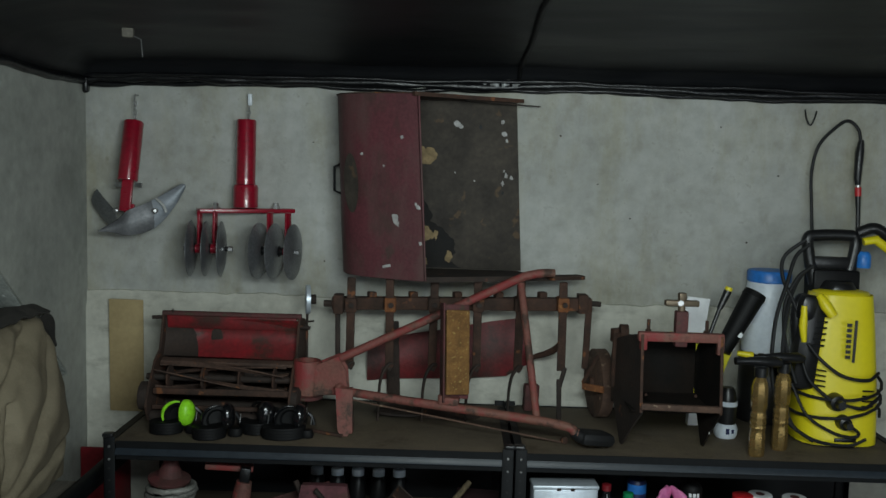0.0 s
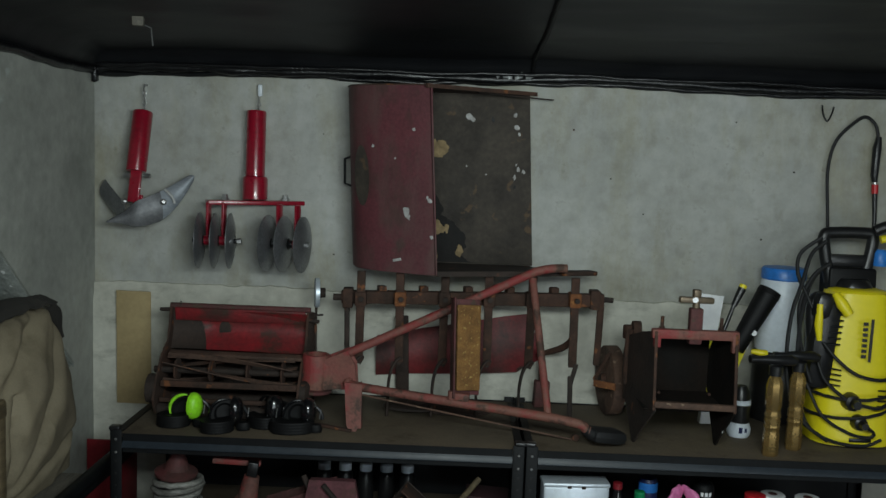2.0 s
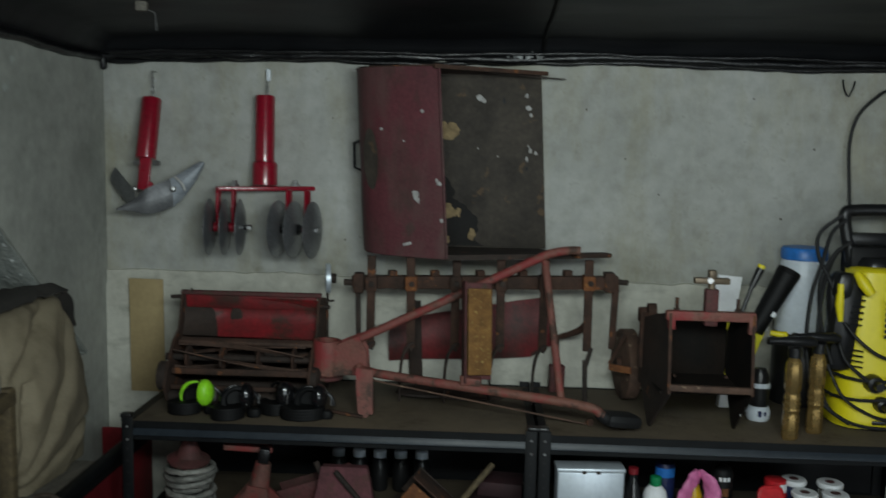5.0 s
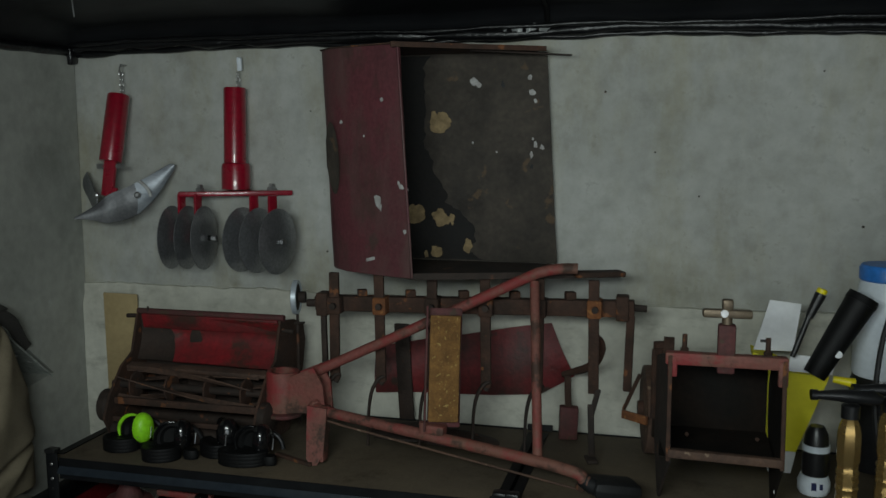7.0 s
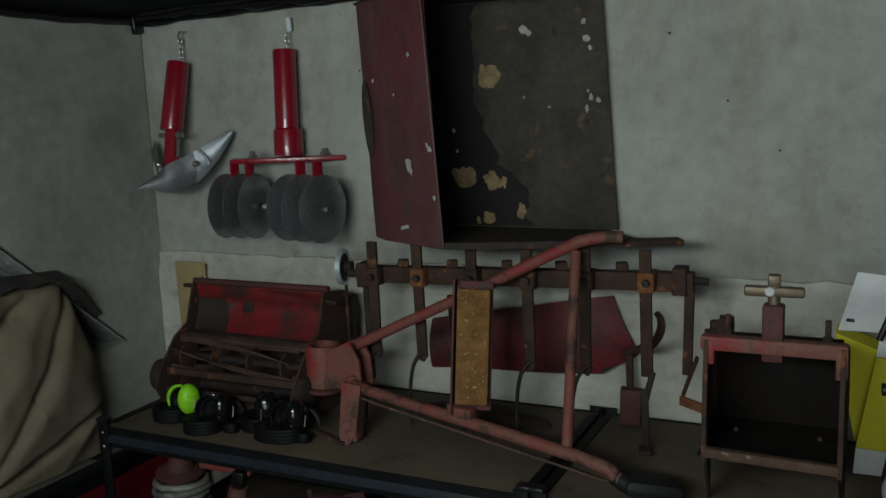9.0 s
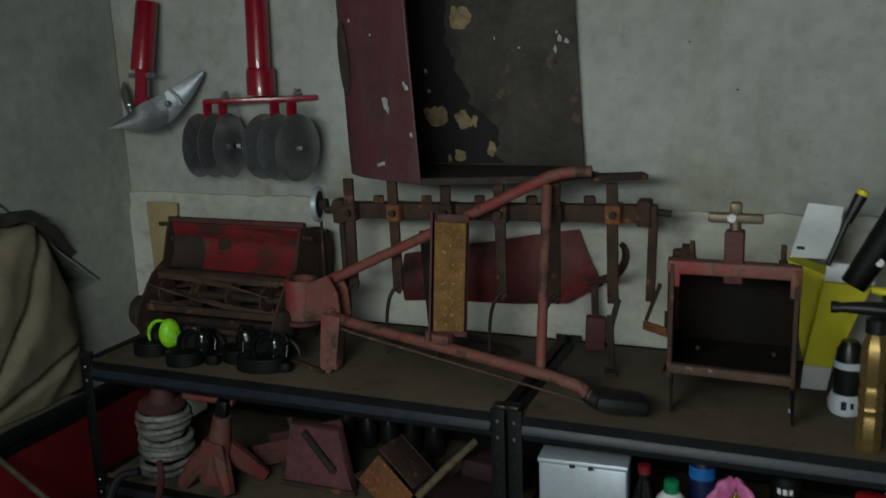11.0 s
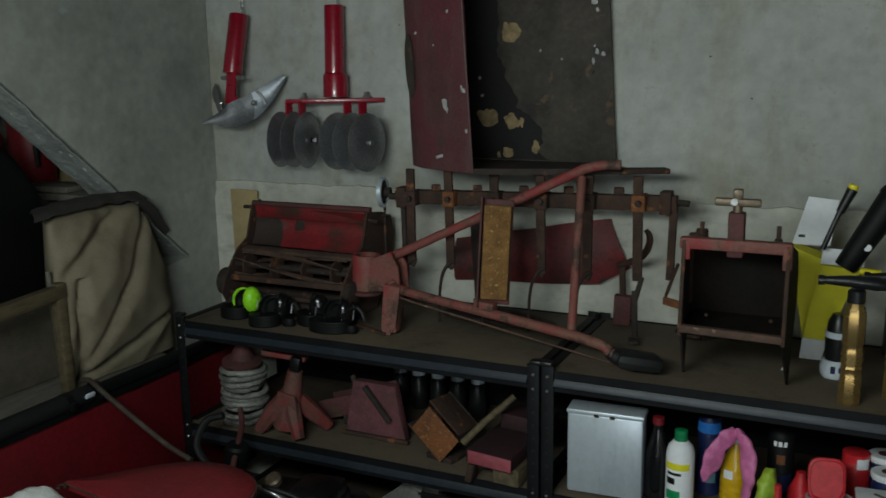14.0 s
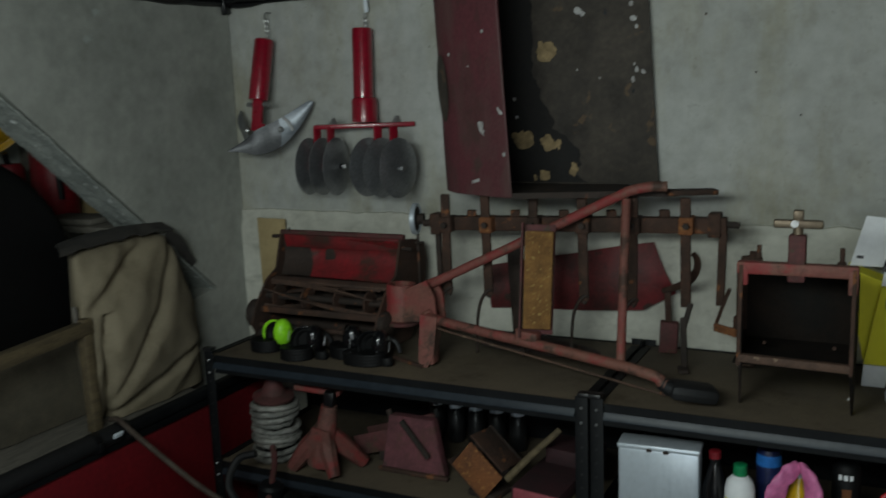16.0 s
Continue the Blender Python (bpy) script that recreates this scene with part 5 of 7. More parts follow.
def gold_bottle(x, y, yaw):
    b = thing("foam_bottle", (x, y, 0.886), "gold ribbed foam bottle with a black spray head", "foam bottle", "gold foam bottles on the shelf")
    prof = [(0.036, 0), (0.039, 0.006), (0.039, 0.060), (0.036, 0.066), (0.036, 0.074), (0.040, 0.080), (0.036, 0.088), (0.040, 0.096), (0.036, 0.104), (0.040, 0.112),
            (0.035, 0.120), (0.035, 0.130), (0.040, 0.137), (0.040, 0.190), (0.034, 0.208), (0.022, 0.222), (0.018, 0.226)]
    part("flask", Shape().lathe([(r * 0.74, h * 1.20) for r, h in prof], (x, y, 0.886), (0, 0, yaw), 8, (0.98, 0.80)), GOLD, b, "gold faceted flask", 30)
    part("neck", Shape().lathe([(0.021, 0), (0.021, 0.03), (0.015, 0.034)], (x, y, 1.152), (0, 0, 0), 18), BLACK_PLASTIC, b)
    hd = part("spray_head", Shape().tube([(x - 0.084, y - 0.012, 1.205), (x - 0.02, y - 0.004, 1.205), (x + 0.045, y, 1.203), (x + 0.065, y + 0.004, 1.198)], [0.009, 0.015, 0.018, 0.012], 14), BLACK_PLASTIC, b)
    part("nozzle_ring", Shape().tube([(x - 0.090, y - 0.0125, 1.205), (x - 0.076, y - 0.011, 1.205)], 0.013, 12), BLACK_PLASTIC, hd)
    return b


gold_bottle(0.644, 2.412, 22)
gold_bottle(0.746, 2.487, 22)


def washer():
    w = thing("pressure_washer", (0.985, 2.65, 0.886), "yellow and black upright pressure washer wrapped in black hose", "pressure washer")
    c = (0.982, 2.645)

    def body(u, v):
        a = u * math.tau
        # a rounded box that narrows upward and leans its front back
        k = 1 - 0.30 * v ** 1.6
        hx, hy = 0.140 * k, 0.120 * (1 - 0.25 * v)
        n = 3.2
        ca, sa = math.cos(a), math.sin(a)
        r = (abs(ca) ** n + abs(sa) ** n) ** (-1 / n)
        return c[0] + 0.012 * v + hx * r * ca, c[1] + 0.02 * v + hy * r * sa, 0.890 + 0.515 * v

    s = Shape().sheet(body, 44, 24)
    s.lathe([(0.098, 0), (0.092, 0.008), (0.06, 0.014), (0.001, 0.016)], (c[0] + 0.012, c[1] + 0.02, 1.404), (0, 0, 0), 32, (1.0, 0.95))
    bd = part("body", s, YELLOW, w, "bright yellow moulded body", 50)
    for i in range(6):
        part("vent_slot", Shape().box((0.880 + 0.003 * i, 2.545 + 0.003 * i, 1.235 + 0.020 * i), (0.040, 0.006, 0.006), (0, -3, 0), 0.002), BLACK_STEEL, bd)
    for i in range(4):
        part("vent_slot", Shape().box((0.884, 2.531, 1.10 + 0.018 * i), (0.046, 0.006, 0.005), (0, 8, 0), 0.002), BLACK_STEEL, bd)
        part("vent_slot", Shape().box((1.057, 2.535, 1.03 + 0.018 * i), (0.04, 0.006, 0.005), (0, 0, 0), 0.002), BLACK_STEEL, bd)
    lab = Shape().box((0.999, 2.535, 1.255), (0.009, 0.003, 0.145), (-2.5, 2, 0))
    part("label_bar", lab, BLACK_PLASTIC, bd, "dark upright label stripe")
    for k in range(7):
        part("label_mark", Shape().box((0.978, 2.536, 1.200 + 0.0185 * k), (0.016, 0.003, 0.011), (-2.5, 2, 0)), BLACK_PLASTIC, bd)
    part("foot_slot", Shape().box((0.985, 2.525, 0.912), (0.075, 0.006, 0.014), (0, 0, 0), 0.003), BLACK_PLASTIC, bd)
    for p, r in (((0.945, 2.522, 1.045), 0.026), ((0.975, 2.520, 0.975), 0.022)):
        part("connector", Shape().lathe([(r + 0.004, -0.02), (r + 0.004, 0.0), (r, 0.018), (r * 0.6, 0.022), (r * 0.55, 0.05)], p, (90, 0, 0), 24), BLACK_PLASTIC, w)
    part("collar", Shape().lathe([(0.060, 0), (0.062, 0.008), (0.052, 0.028), (0.045, 0.036)], (c[0] + 0.005, c[1] + 0.035, 1.410), (0, 0, 0), 28, (1.05, 0.9)), BLACK_PLASTIC, w)
    part("handle", Shape().tube(spline([(0.915, 2.705, 1.43), (0.892, 2.710, 1.53), (0.886, 2.712, 1.592), (0.920, 2.714, 1.603), (1.020, 2.714, 1.605), (1.055, 2.712, 1.595), (1.050, 2.710, 1.53), (1.028, 2.705, 1.43)], 6), 0.021, 14, flat=0.9).box((0.970, 2.712, 1.505), (0.16, 0.034, 0.045), (0, 0, 0), 0.012), BLACK_PLASTIC, w, "black carrying handle")
    part("side_hook", Shape().tube(spline([(0.875, 2.615, 1.36), (0.838, 2.610, 1.385), (0.822, 2.605, 1.33), (0.835, 2.605, 1.22), (0.855, 2.605, 1.16)], 6), 0.022, 12).box((0.862, 2.620, 1.29), (0.05, 0.04, 0.13), (0, 0, 0), 0.012), BLACK_PLASTIC, w)
    part("hook_tip", Shape().tube([(0.830, 2.560, 1.37), (0.828, 2.558, 1.30), (0.836, 2.560, 1.245)], [0.011, 0.014, 0.009], 12), YELLOW, w, "yellow clip")
    part("upper_housing", Shape().box((0.985, 2.725, 1.432), (0.165, 0.10, 0.095), (-4, 0, 0), 0.010), MATT_BLACK, w)
    part("side_housing", Shape().box((0.858, 2.605, 1.235), (0.090, 0.10, 0.33), (0, 5, 0), 0.030).box((0.846, 2.595, 1.36), (0.060, 0.09, 0.09), (0, 12, 0), 0.020), BLACK_PLASTIC, w, "black moulded hose holder")
    part("yellow_shoulder", Shape().tube([(0.880, 2.565, 1.405), (0.896, 2.545, 1.375), (0.920, 2.537, 1.340)], [0.012, 0.020, 0.016], 12), YELLOW, w)
    # hose and cable wound round the body
    coil = []
    for t in range(0, 46):
        a = -t * math.tau / 20 + 1.0
        coil.append((c[0] + 0.158 * math.cos(a), c[1] + 0.148 * math.sin(a), 1.12 - 0.0032 * t + 0.035 * math.sin(a * 0.93)))
    part("hose", Shape().tube(coil, 0.0055, 8), RUBBER, w)
    for pts, r in ((((0.846, 2.550, 1.24), (0.884, 2.522, 1.19), (0.954, 2.510, 1.14), (1.044, 2.518, 1.125), (1.104, 2.570, 1.14)), 0.006),
                   (((0.824, 2.550, 1.20), (0.849, 2.525, 1.12), (0.909, 2.513, 1.065), (0.949, 2.505, 1.046)), 0.006),
                   (((0.969, 2.500, 1.040), (1.034, 2.505, 1.032), (1.104, 2.550, 1.06)), 0.006),
                   (((0.799, 2.550, 1.10), (0.844, 2.516, 1.00), (0.929, 2.505, 0.945), (0.994, 2.502, 0.930), (1.018, 2.498, 0.944), (0.984, 2.480, 0.972)), 0.0055),
                   (((0.784, 2.530, 1.08), (0.774, 2.510, 1.02), (0.804, 2.500, 0.955), (0.884, 2.498, 0.913), (0.984, 2.495, 0.903), (1.044, 2.500, 0.925)), 0.0055)):
        part("hose", Shape().tube(spline(pts, 7), r, 8), RUBBER, w)
    for pts in (((0.869, 2.650, 1.575), (0.819, 2.640, 1.53), (0.784, 2.610, 1.44), (0.739, 2.570, 1.32), (0.719, 2.530, 1.17), (0.732, 2.500, 1.05), (0.784, 2.495, 0.97), (0.864, 2.498, 0.915)),
                ((0.884, 2.640, 1.50), (0.829, 2.630, 1.46), (0.784, 2.610, 1.38), (0.774, 2.590, 1.30), (0.784, 2.570, 1.20), (0.814, 2.550, 1.10)),
                ((0.854, 2.650, 1.59), (0.784, 2.650, 1.53), (0.774, 2.630, 1.46), (0.804, 2.600, 1.38), (0.834, 2.570, 1.30)),
                ((0.879, 2.650, 1.50), (0.824, 2.630, 1.44), (0.779, 2.580, 1.34), (0.754, 2.530, 1.20), (0.759, 2.515, 1.10))):
        part("hose", Shape().tube(spline(pts, 7), 0.0068, 8), RUBBER, w, "thick black hose loop")
    part("gun", Shape().tube(spline([(1.050, 2.690, 1.615), (1.105, 2.680, 1.635), (1.160, 2.680, 1.60), (1.230, 2.690, 1.54), (1.270, 2.700, 1.45)], 5), 0.020, 12, flat=0.9), BLACK_PLASTIC, w, "black trigger gun")
    part("trigger", Shape().tube([(1.057, 2.655, 1.588), (1.097, 2.650, 1.597), (1.152, 2.655, 1.56), (1.192, 2.660, 1.51)], [0.014, 0.016, 0.016, 0.010], 12), YELLOW, w, "yellow trigger piece")
    part("detergent_bottle", Shape().lathe([(0.024, 0), (0.026, 0.008), (0.025, 0.045), (0.016, 0.058)], (1.082, 2.70, 1.492), (0, 0, 0), 22), BLUE, w, "blue detergent bottle")


washer()
hl = thing("hanging_lance", (1.04, 2.94, 1.60), "black washer lance and thin hose hung over a wall hook", "spray lance")
part("hose", Shape().tube(spline([(0.985, 2.92, 1.54), (0.982, 2.945, 1.68), (0.977, 2.955, 1.82), (1.000, 2.958, 1.922), (1.060, 2.96, 1.990), (1.106, 2.962, 2.016), (1.145, 2.96, 1.985), (1.158, 2.958, 1.93)], 7), 0.0062, 8), RUBBER, hl)
part("grip", Shape().tube([(1.158, 2.958, 1.945), (1.154, 2.955, 1.90), (1.152, 2.955, 1.80), (1.155, 2.955, 1.775)], [0.010, 0.016, 0.014, 0.010], 14), BLACK_PLASTIC, hl)
part("ferrule", Shape().tube([(1.155, 2.955, 1.790), (1.157, 2.955, 1.762)], 0.009, 12), ZINC, hl)
part("ring", Shape().tube([(1.157, 2.955, 1.766), (1.159, 2.955, 1.732)], 0.012, 12), RED_PLASTIC, hl, "red ring")
part("stem", Shape().tube([(1.159, 2.955, 1.734), (1.160, 2.945, 1.66), (1.157, 2.93, 1.58)], [0.010, 0.008, 0.007], 10), BLACK_PLASTIC, hl)
hk = Shape().tube(spline([(0.945, 2.975, 2.055), (0.948, 2.965, 2.02), (0.960, 2.955, 1.995), (0.975, 2.958, 2.02), (0.985, 2.965, 2.05)], 6), 0.003, 6)
solid("wall_hook", hk, DARK_STEEL, (0.96, 2.97, 2.0), "thin dark wire hook on the back wall", "hook")

# everything stored on the top shelf settles on its boards
for kind in ("reel_mower", "hand_wheel", "earmuff", "tine_cultivator", "mouldboard", "plough_share", "claw_bracket", "hitch_frame", "foot_plate", "land_wheel_assembly", "seed_hopper",
             "accessory_carton", "spray_lance", "nozzle_tube", "yellow_nozzle", "sprayer_canister", "trigger_sprayer", "foam_bottle", "pressure_washer"):
    for ob in [o for o in bpy.data.objects if o.parent is None and o.name.split(".")[0] == kind]:
        ob.location.z -= 0.007

# ---- on the left unit's middle shelf ----
S2 = 0.502


def bottle(name, x, y, z, prof, mat, label, category, cap=None, cap_mat=None, bands=(), group="", seg=26, squash=(1, 1), yaw=0):
    """A turned vessel with an optional cap profile and raised label bands (z0, z1, radius, material, arc centre, arc width)."""
    b = thing(name, (x, y, z), label, category, group)
    part("vessel", Shape().lathe(prof, (x, y, z), (0, 0, yaw), seg, squash), mat, b)
    if cap:
        part("cap", Shape().lathe(cap, (x, y, z), (0, 0, yaw), 20), cap_mat, b)
    for z0, z1, r, m, mid, wide in bands:
        def f(u, v):
            a = radians(mid + wide * (u - 0.5))
            return x + r * squash[0] * math.cos(a), y + r * squash[1] * math.sin(a), z + z0 + (z1 - z0) * v
        part("label_patch", Shape().sheet(f, 12, 2, 0.0008), m, b)
    return b


PALE_WIRE = surf("pale_wire", (0.34, 0.33, 0.30), 0.55, 0.2, other=(0.17, 0.17, 0.155), scale=16, fine=120, bump=0.5)
weather(PALE_WIRE, (0.35, 0.33, 0.30), 30.0, 0.48, 0.66, (1, 1, 3), 0.8)


def wire_spool():
    w = thing("wire_reel", (-1.325, 2.47, S2), "reel of pale coiled wire under a dark red conical top", "wire reel")
    rng = random.Random(2)
    for i in range(10):
        z = S2 + 0.014 + 0.0192 * i
        r = 0.055 + 0.016 * (0.2 if i in (2, 6) else 1.0) + 0.010 * rng.random()
        turn_ = Shape().tube([(-1.325 + r * math.cos(a) + 0.006 * rng.random(), 2.47 + r * math.sin(a), z + 0.005 * math.sin(a + i)) for a in (k * math.tau / 24 for k in range(24))], 0.0105, 8, True).roughen(0.004, 40, i)
        part("coil", turn_, PALE_WIRE, w, "pale dusty wire coil", 80)
    part("core", Shape().lathe([(0.052, 0), (0.052, 0.20)], (-1.325, 2.47, S2), (0, 0, 0), 20), DARK_STEEL, w)
    part("top", Shape().lathe([(0.070, 0), (0.072, 0.010), (0.044, 0.022), (0.032, 0.05), (0.022, 0.075), (0.010, 0.08)], (-1.33, 2.475, S2 + 0.205), (4, 6, 0), 26), RUST_RED, w, "dark red conical top")
    part("tag", Shape().box((-1.318, 2.428, 0.565), (0.04, 0.004, 0.02), (10, 25, -6), 0.001), WHITE_CARD, w, "torn pale tag")


def axle_stand():
    a = thing("axle_stand", (-1.02, 2.42, S2), "rusty salmon-red axle stand with splayed legs", "axle stand")
    top = Vector((-1.058, 2.412, 0.735))
    part("column", Shape().tube([(-1.092, 2.402, 0.535), (-1.078, 2.406, 0.62), top], [0.052, 0.038, 0.026], 14), STAND_RED, a)
    part("ratchet_post", Shape().box((-1.056, 2.414, 0.755), (0.036, 0.030, 0.055), (0, 8, 10), 0.006), DARK_STEEL, a)
    part("saddle", Shape().box((-1.115, 2.44, 0.776), (0.16, 0.05, 0.020), (0, 6, 12), 0.005), STAND_RED, a)
    for foot_x, foot_y in ((-1.192, 2.372), (-1.018, 2.360), (-0.990, 2.50), (-1.14, 2.52)):
        part("leg", Shape().tube([(-1.080, 2.406, 0.66), ((-1.086 + foot_x) / 2, (2.404 + foot_y) / 2, 0.585), (foot_x, foot_y, S2 + 0.012)], [0.026, 0.032, 0.022], 8, flat=0.9), STAND_RED, a)
    part("plate", Shape().prism([(-1.135, 0.56), (-1.02, 0.545), (-1.035, 0.66), (-1.10, 0.67)], 2.366, 2.372, "xz"), STAND_RED, a)


def trestle(x, y, w, h, mat, label):
    t = thing("ramp_stand", (x, y, S2), label, "ramp stand", "red metal stands on the middle shelf")
    part("face", Shape().prism([(x - w / 2, S2 + 0.004), (x + w / 2, S2 + 0.004), (x + w * 0.30, S2 + h), (x - w * 0.34, S2 + h)], y, y + 0.005, "xz").roughen(0.002, 20), mat, t)
    part("side", Shape().box((x + w * 0.39, y + 0.02, S2 + h / 2), (0.006, 0.035, h), (0, -11, 0), 0.002), mat, t)
    part("top_plate", Shape().box((x - 0.004, y + 0.02, S2 + h - 0.004), (w * 0.64, 0.035, 0.006), (0, 0, 0), 0.002), mat, t)
    part("strut", Shape().tube([(x - 0.03, y - 0.012, S2 + h - 0.01), (x + w * 0.28, y - 0.016, S2 + 0.075)], 0.010, 8), RUST_DARK, t)
    part("foot_bar", Shape().box((x, y - 0.004, S2 + 0.008), (w + 0.02, 0.016, 0.014), (0, 0, 0), 0.003), RUST, t)


wire_spool()
axle_stand()
trestle(-0.800, 2.492, 0.235, 0.195, STAND_PURPLE, "rusty pinkish-red folding metal stand with a dark strut")
tr = thing("feed_trough", (-0.93, 2.60, S2), "long dusty red channel lying at the back of the shelf", "channel")
part("channel", Shape().box((-0.92, 2.60, 0.560), (0.26, 0.09, 0.008), (0, -16, 8), 0.002).box((-0.92, 2.555, 0.585), (0.26, 0.006, 0.07), (0, -16, 8), 0.002).box((-0.92, 2.645, 0.585), (0.26, 0.006, 0.07), (0, -16, 8), 0.002), RUST_RED, tr)
part("lever", Shape().tube([(-0.905, 2.53, 0.70), (-0.86, 2.51, 0.61)], 0.010, 8), RUST_DARK, tr)
part("support", Shape().box((-0.92, 2.60, 0.525), (0.10, 0.08, 0.045), (0, 0, 8), 0.003), RUST_DARK, tr)


def wedge():
    w = thing("rusty_box", (-0.522, 2.45, S2), "orange-rusted open steel box tipped on its corner", "box")
    rot = (-8, 38, -12)
    part("face", Shape().box((-0.537, 2.415, 0.592), (0.145, 0.005, 0.105), rot, 0.002).roughen(0.0015, 40), RUST_ORANGE, w)
    part("side", Shape().box((-0.497, 2.48, 0.645), (0.145, 0.13, 0.006), rot, 0.002), RUST, w)
    part("back", Shape().box((-0.522, 2.535, 0.605), (0.145, 0.005, 0.105), rot, 0.002), RUST_DARK, w)
    part("floor_plate", Shape().box((-0.577, 2.475, 0.555), (0.145, 0.12, 0.006), rot, 0.002), RUST, w)
    part("foot", Shape().box((-0.517, 2.46, 0.512), (0.10, 0.09, 0.018), (0, 0, -12), 0.003), RUST_DARK, w)


wedge()
solid("wooden_stick", Shape().tube([(-0.435, 2.405, 0.585), (-0.372, 2.44, 0.655), (-0.300, 2.50, 0.725)], [0.012, 0.011, 0.010], 10), WOOD, (-0.43, 2.41, 0.585), "short worn wooden tool handle leaning on the rusty box", "stick")
tb = thing("red_tool_box", (-0.30, 2.45, S2), "faded red metal box propped on a wooden offcut", "box")
# Tray and case are coloured as shaded, the front face as lit.
part("tray", Shape().box((-0.303, 2.44, 0.588), (0.146, 0.26, 0.042), (0, 2, -4), 0.004), BOX_MAROON, tb)
part("front", Shape().box((-0.306, 2.308, 0.588), (0.142, 0.005, 0.040), (0, 2, -4), 0.002), STAND_PINK, tb, "worn front face, pinker for the light on it")
part("upper_case", Shape().box((-0.270, 2.56, 0.634), (0.15, 0.12, 0.050), (0, 2, -4), 0.004), BOX_MAROON, tb)
part("prop", Shape().box((-0.262, 2.42, 0.532), (0.085, 0.16, 0.055), (0, 0, -4), 0.003), WOOD, tb, "wooden offcut")
part("bracket", Shape().box((-0.378, 2.345, 0.530), (0.022, 0.05, 0.06), (0, 12, 0), 0.004), RUST, tb)
for i in range(5):
    x = -0.872 + 0.078 * i
    b = bottle("grease_tub", x, 2.81, S2, [(0.026, 0), (0.030, 0.008), (0.029, 0.115), (0.018, 0.13)], BLACK_PLASTIC, "small black tub with a white cap at the back", "tub", [(0.024, 0.126), (0.024, 0.150), (0.02, 0.153)], WHITE, (), "small tubs along the back")

# ---- on the right unit's middle shelf ----


def flat_tin():
    t = thing("biscuit_tin", (0.02, 2.43, S2), "plain silver square tin standing on edge", "tin")
    part("box", Shape().box((0.015, 2.428, S2 + 0.126), (0.218, 0.075, 0.246), (0, 0, 4), 0.008), TIN, t)
    lid = part("lid", Shape().box((0.015, 2.428, S2 + 0.253), (0.224, 0.081, 0.016), (0, 0, 4), 0.006), TIN, t)
    for x in (-0.006, 0.040):
        part("catch", Shape().box((x, 2.386, S2 + 0.248), (0.014, 0.006, 0.009), (0, 0, 4), 0.002), RUST_DARK, lid)


flat_tin()
bottle("drinks_bottle", 0.160, 2.440, S2, [(0.030, 0), (0.034, 0.006), (0.032, 0.05), (0.034, 0.09), (0.033, 0.15), (0.014, 0.215), (0.013, 0.235)], GLOSS_BLACK, "dark plastic bottle with a red cap", "bottle",
       [(0.016, 0.232), (0.016, 0.252), (0.012, 0.254)], RED_CART)
bottle("bleach_bottle", 0.229, 2.415, S2, [(0.034, 0), (0.039, 0.006), (0.039, 0.165), (0.034, 0.188), (0.019, 0.205), (0.016, 0.207)], WHITE_CARD, "white cleaner bottle with a green cap and printed label", "bottle",
       [(0.0175, 0.203), (0.0185, 0.206), (0.0175, 0.234), (0.012, 0.236)], GREEN,
       ((0.128, 0.147, 0.0396, YELLOW_CARD, -95, 110), (0.112, 0.120, 0.0396, BLACK_STEEL, -105, 60), (0.085, 0.103, 0.0396, DARK_STEEL, -120, 40), (0.040, 0.066, 0.0396, GREEN, -110, 64)))
bottle("cleaner_can", 0.285, 2.552, S2, [(0.033, 0), (0.033, 0.225), (0.028, 0.235)], NAVY, "dark blue can with a pale blue top label", "can", None, None, ((0.19, 0.222, 0.0336, BLUE, -90, 150), (0.04, 0.07, 0.0336, TEAL, -70, 50)))
ob = bottle("oil_bottle", 0.368, 2.478, S2, [(0.034, 0), (0.039, 0.006), (0.039, 0.120), (0.030, 0.150), (0.017, 0.185), (0.014, 0.20)], AMBER, "yellow oil bottle with pale printed label", "bottle",
            [(0.0155, 0.198), (0.0155, 0.222), (0.012, 0.224)], WHITE, ((0.10, 0.125, 0.0396, WHITE_CARD, -110, 40),))


def glove(name, pts, widths, mat, label, seed, fingers=()):
    g = thing(name, pts[0], label, "glove")
    sp = spline(pts, 8)
    m = len(widths) - 1
    rs = []
    for k in range(len(sp)):
        v = k / (len(sp) - 1)
        j = min(int(v * m), m - 1)
        rs.append(widths[j] + (widths[j + 1] - widths[j]) * (v * m - j))
    part("palm", Shape().tube(sp, rs, 22, flat=0.45).roughen(0.010, 16, seed).roughen(0.006, 45, seed), mat, g, sharp=80)
    for k in fingers:
        part("finger", Shape().tube(spline(k, 4), [0.010] * (4 * (len(k) - 1)) + [0.006], 8).roughen(0.003, 30), mat, g, sharp=80)


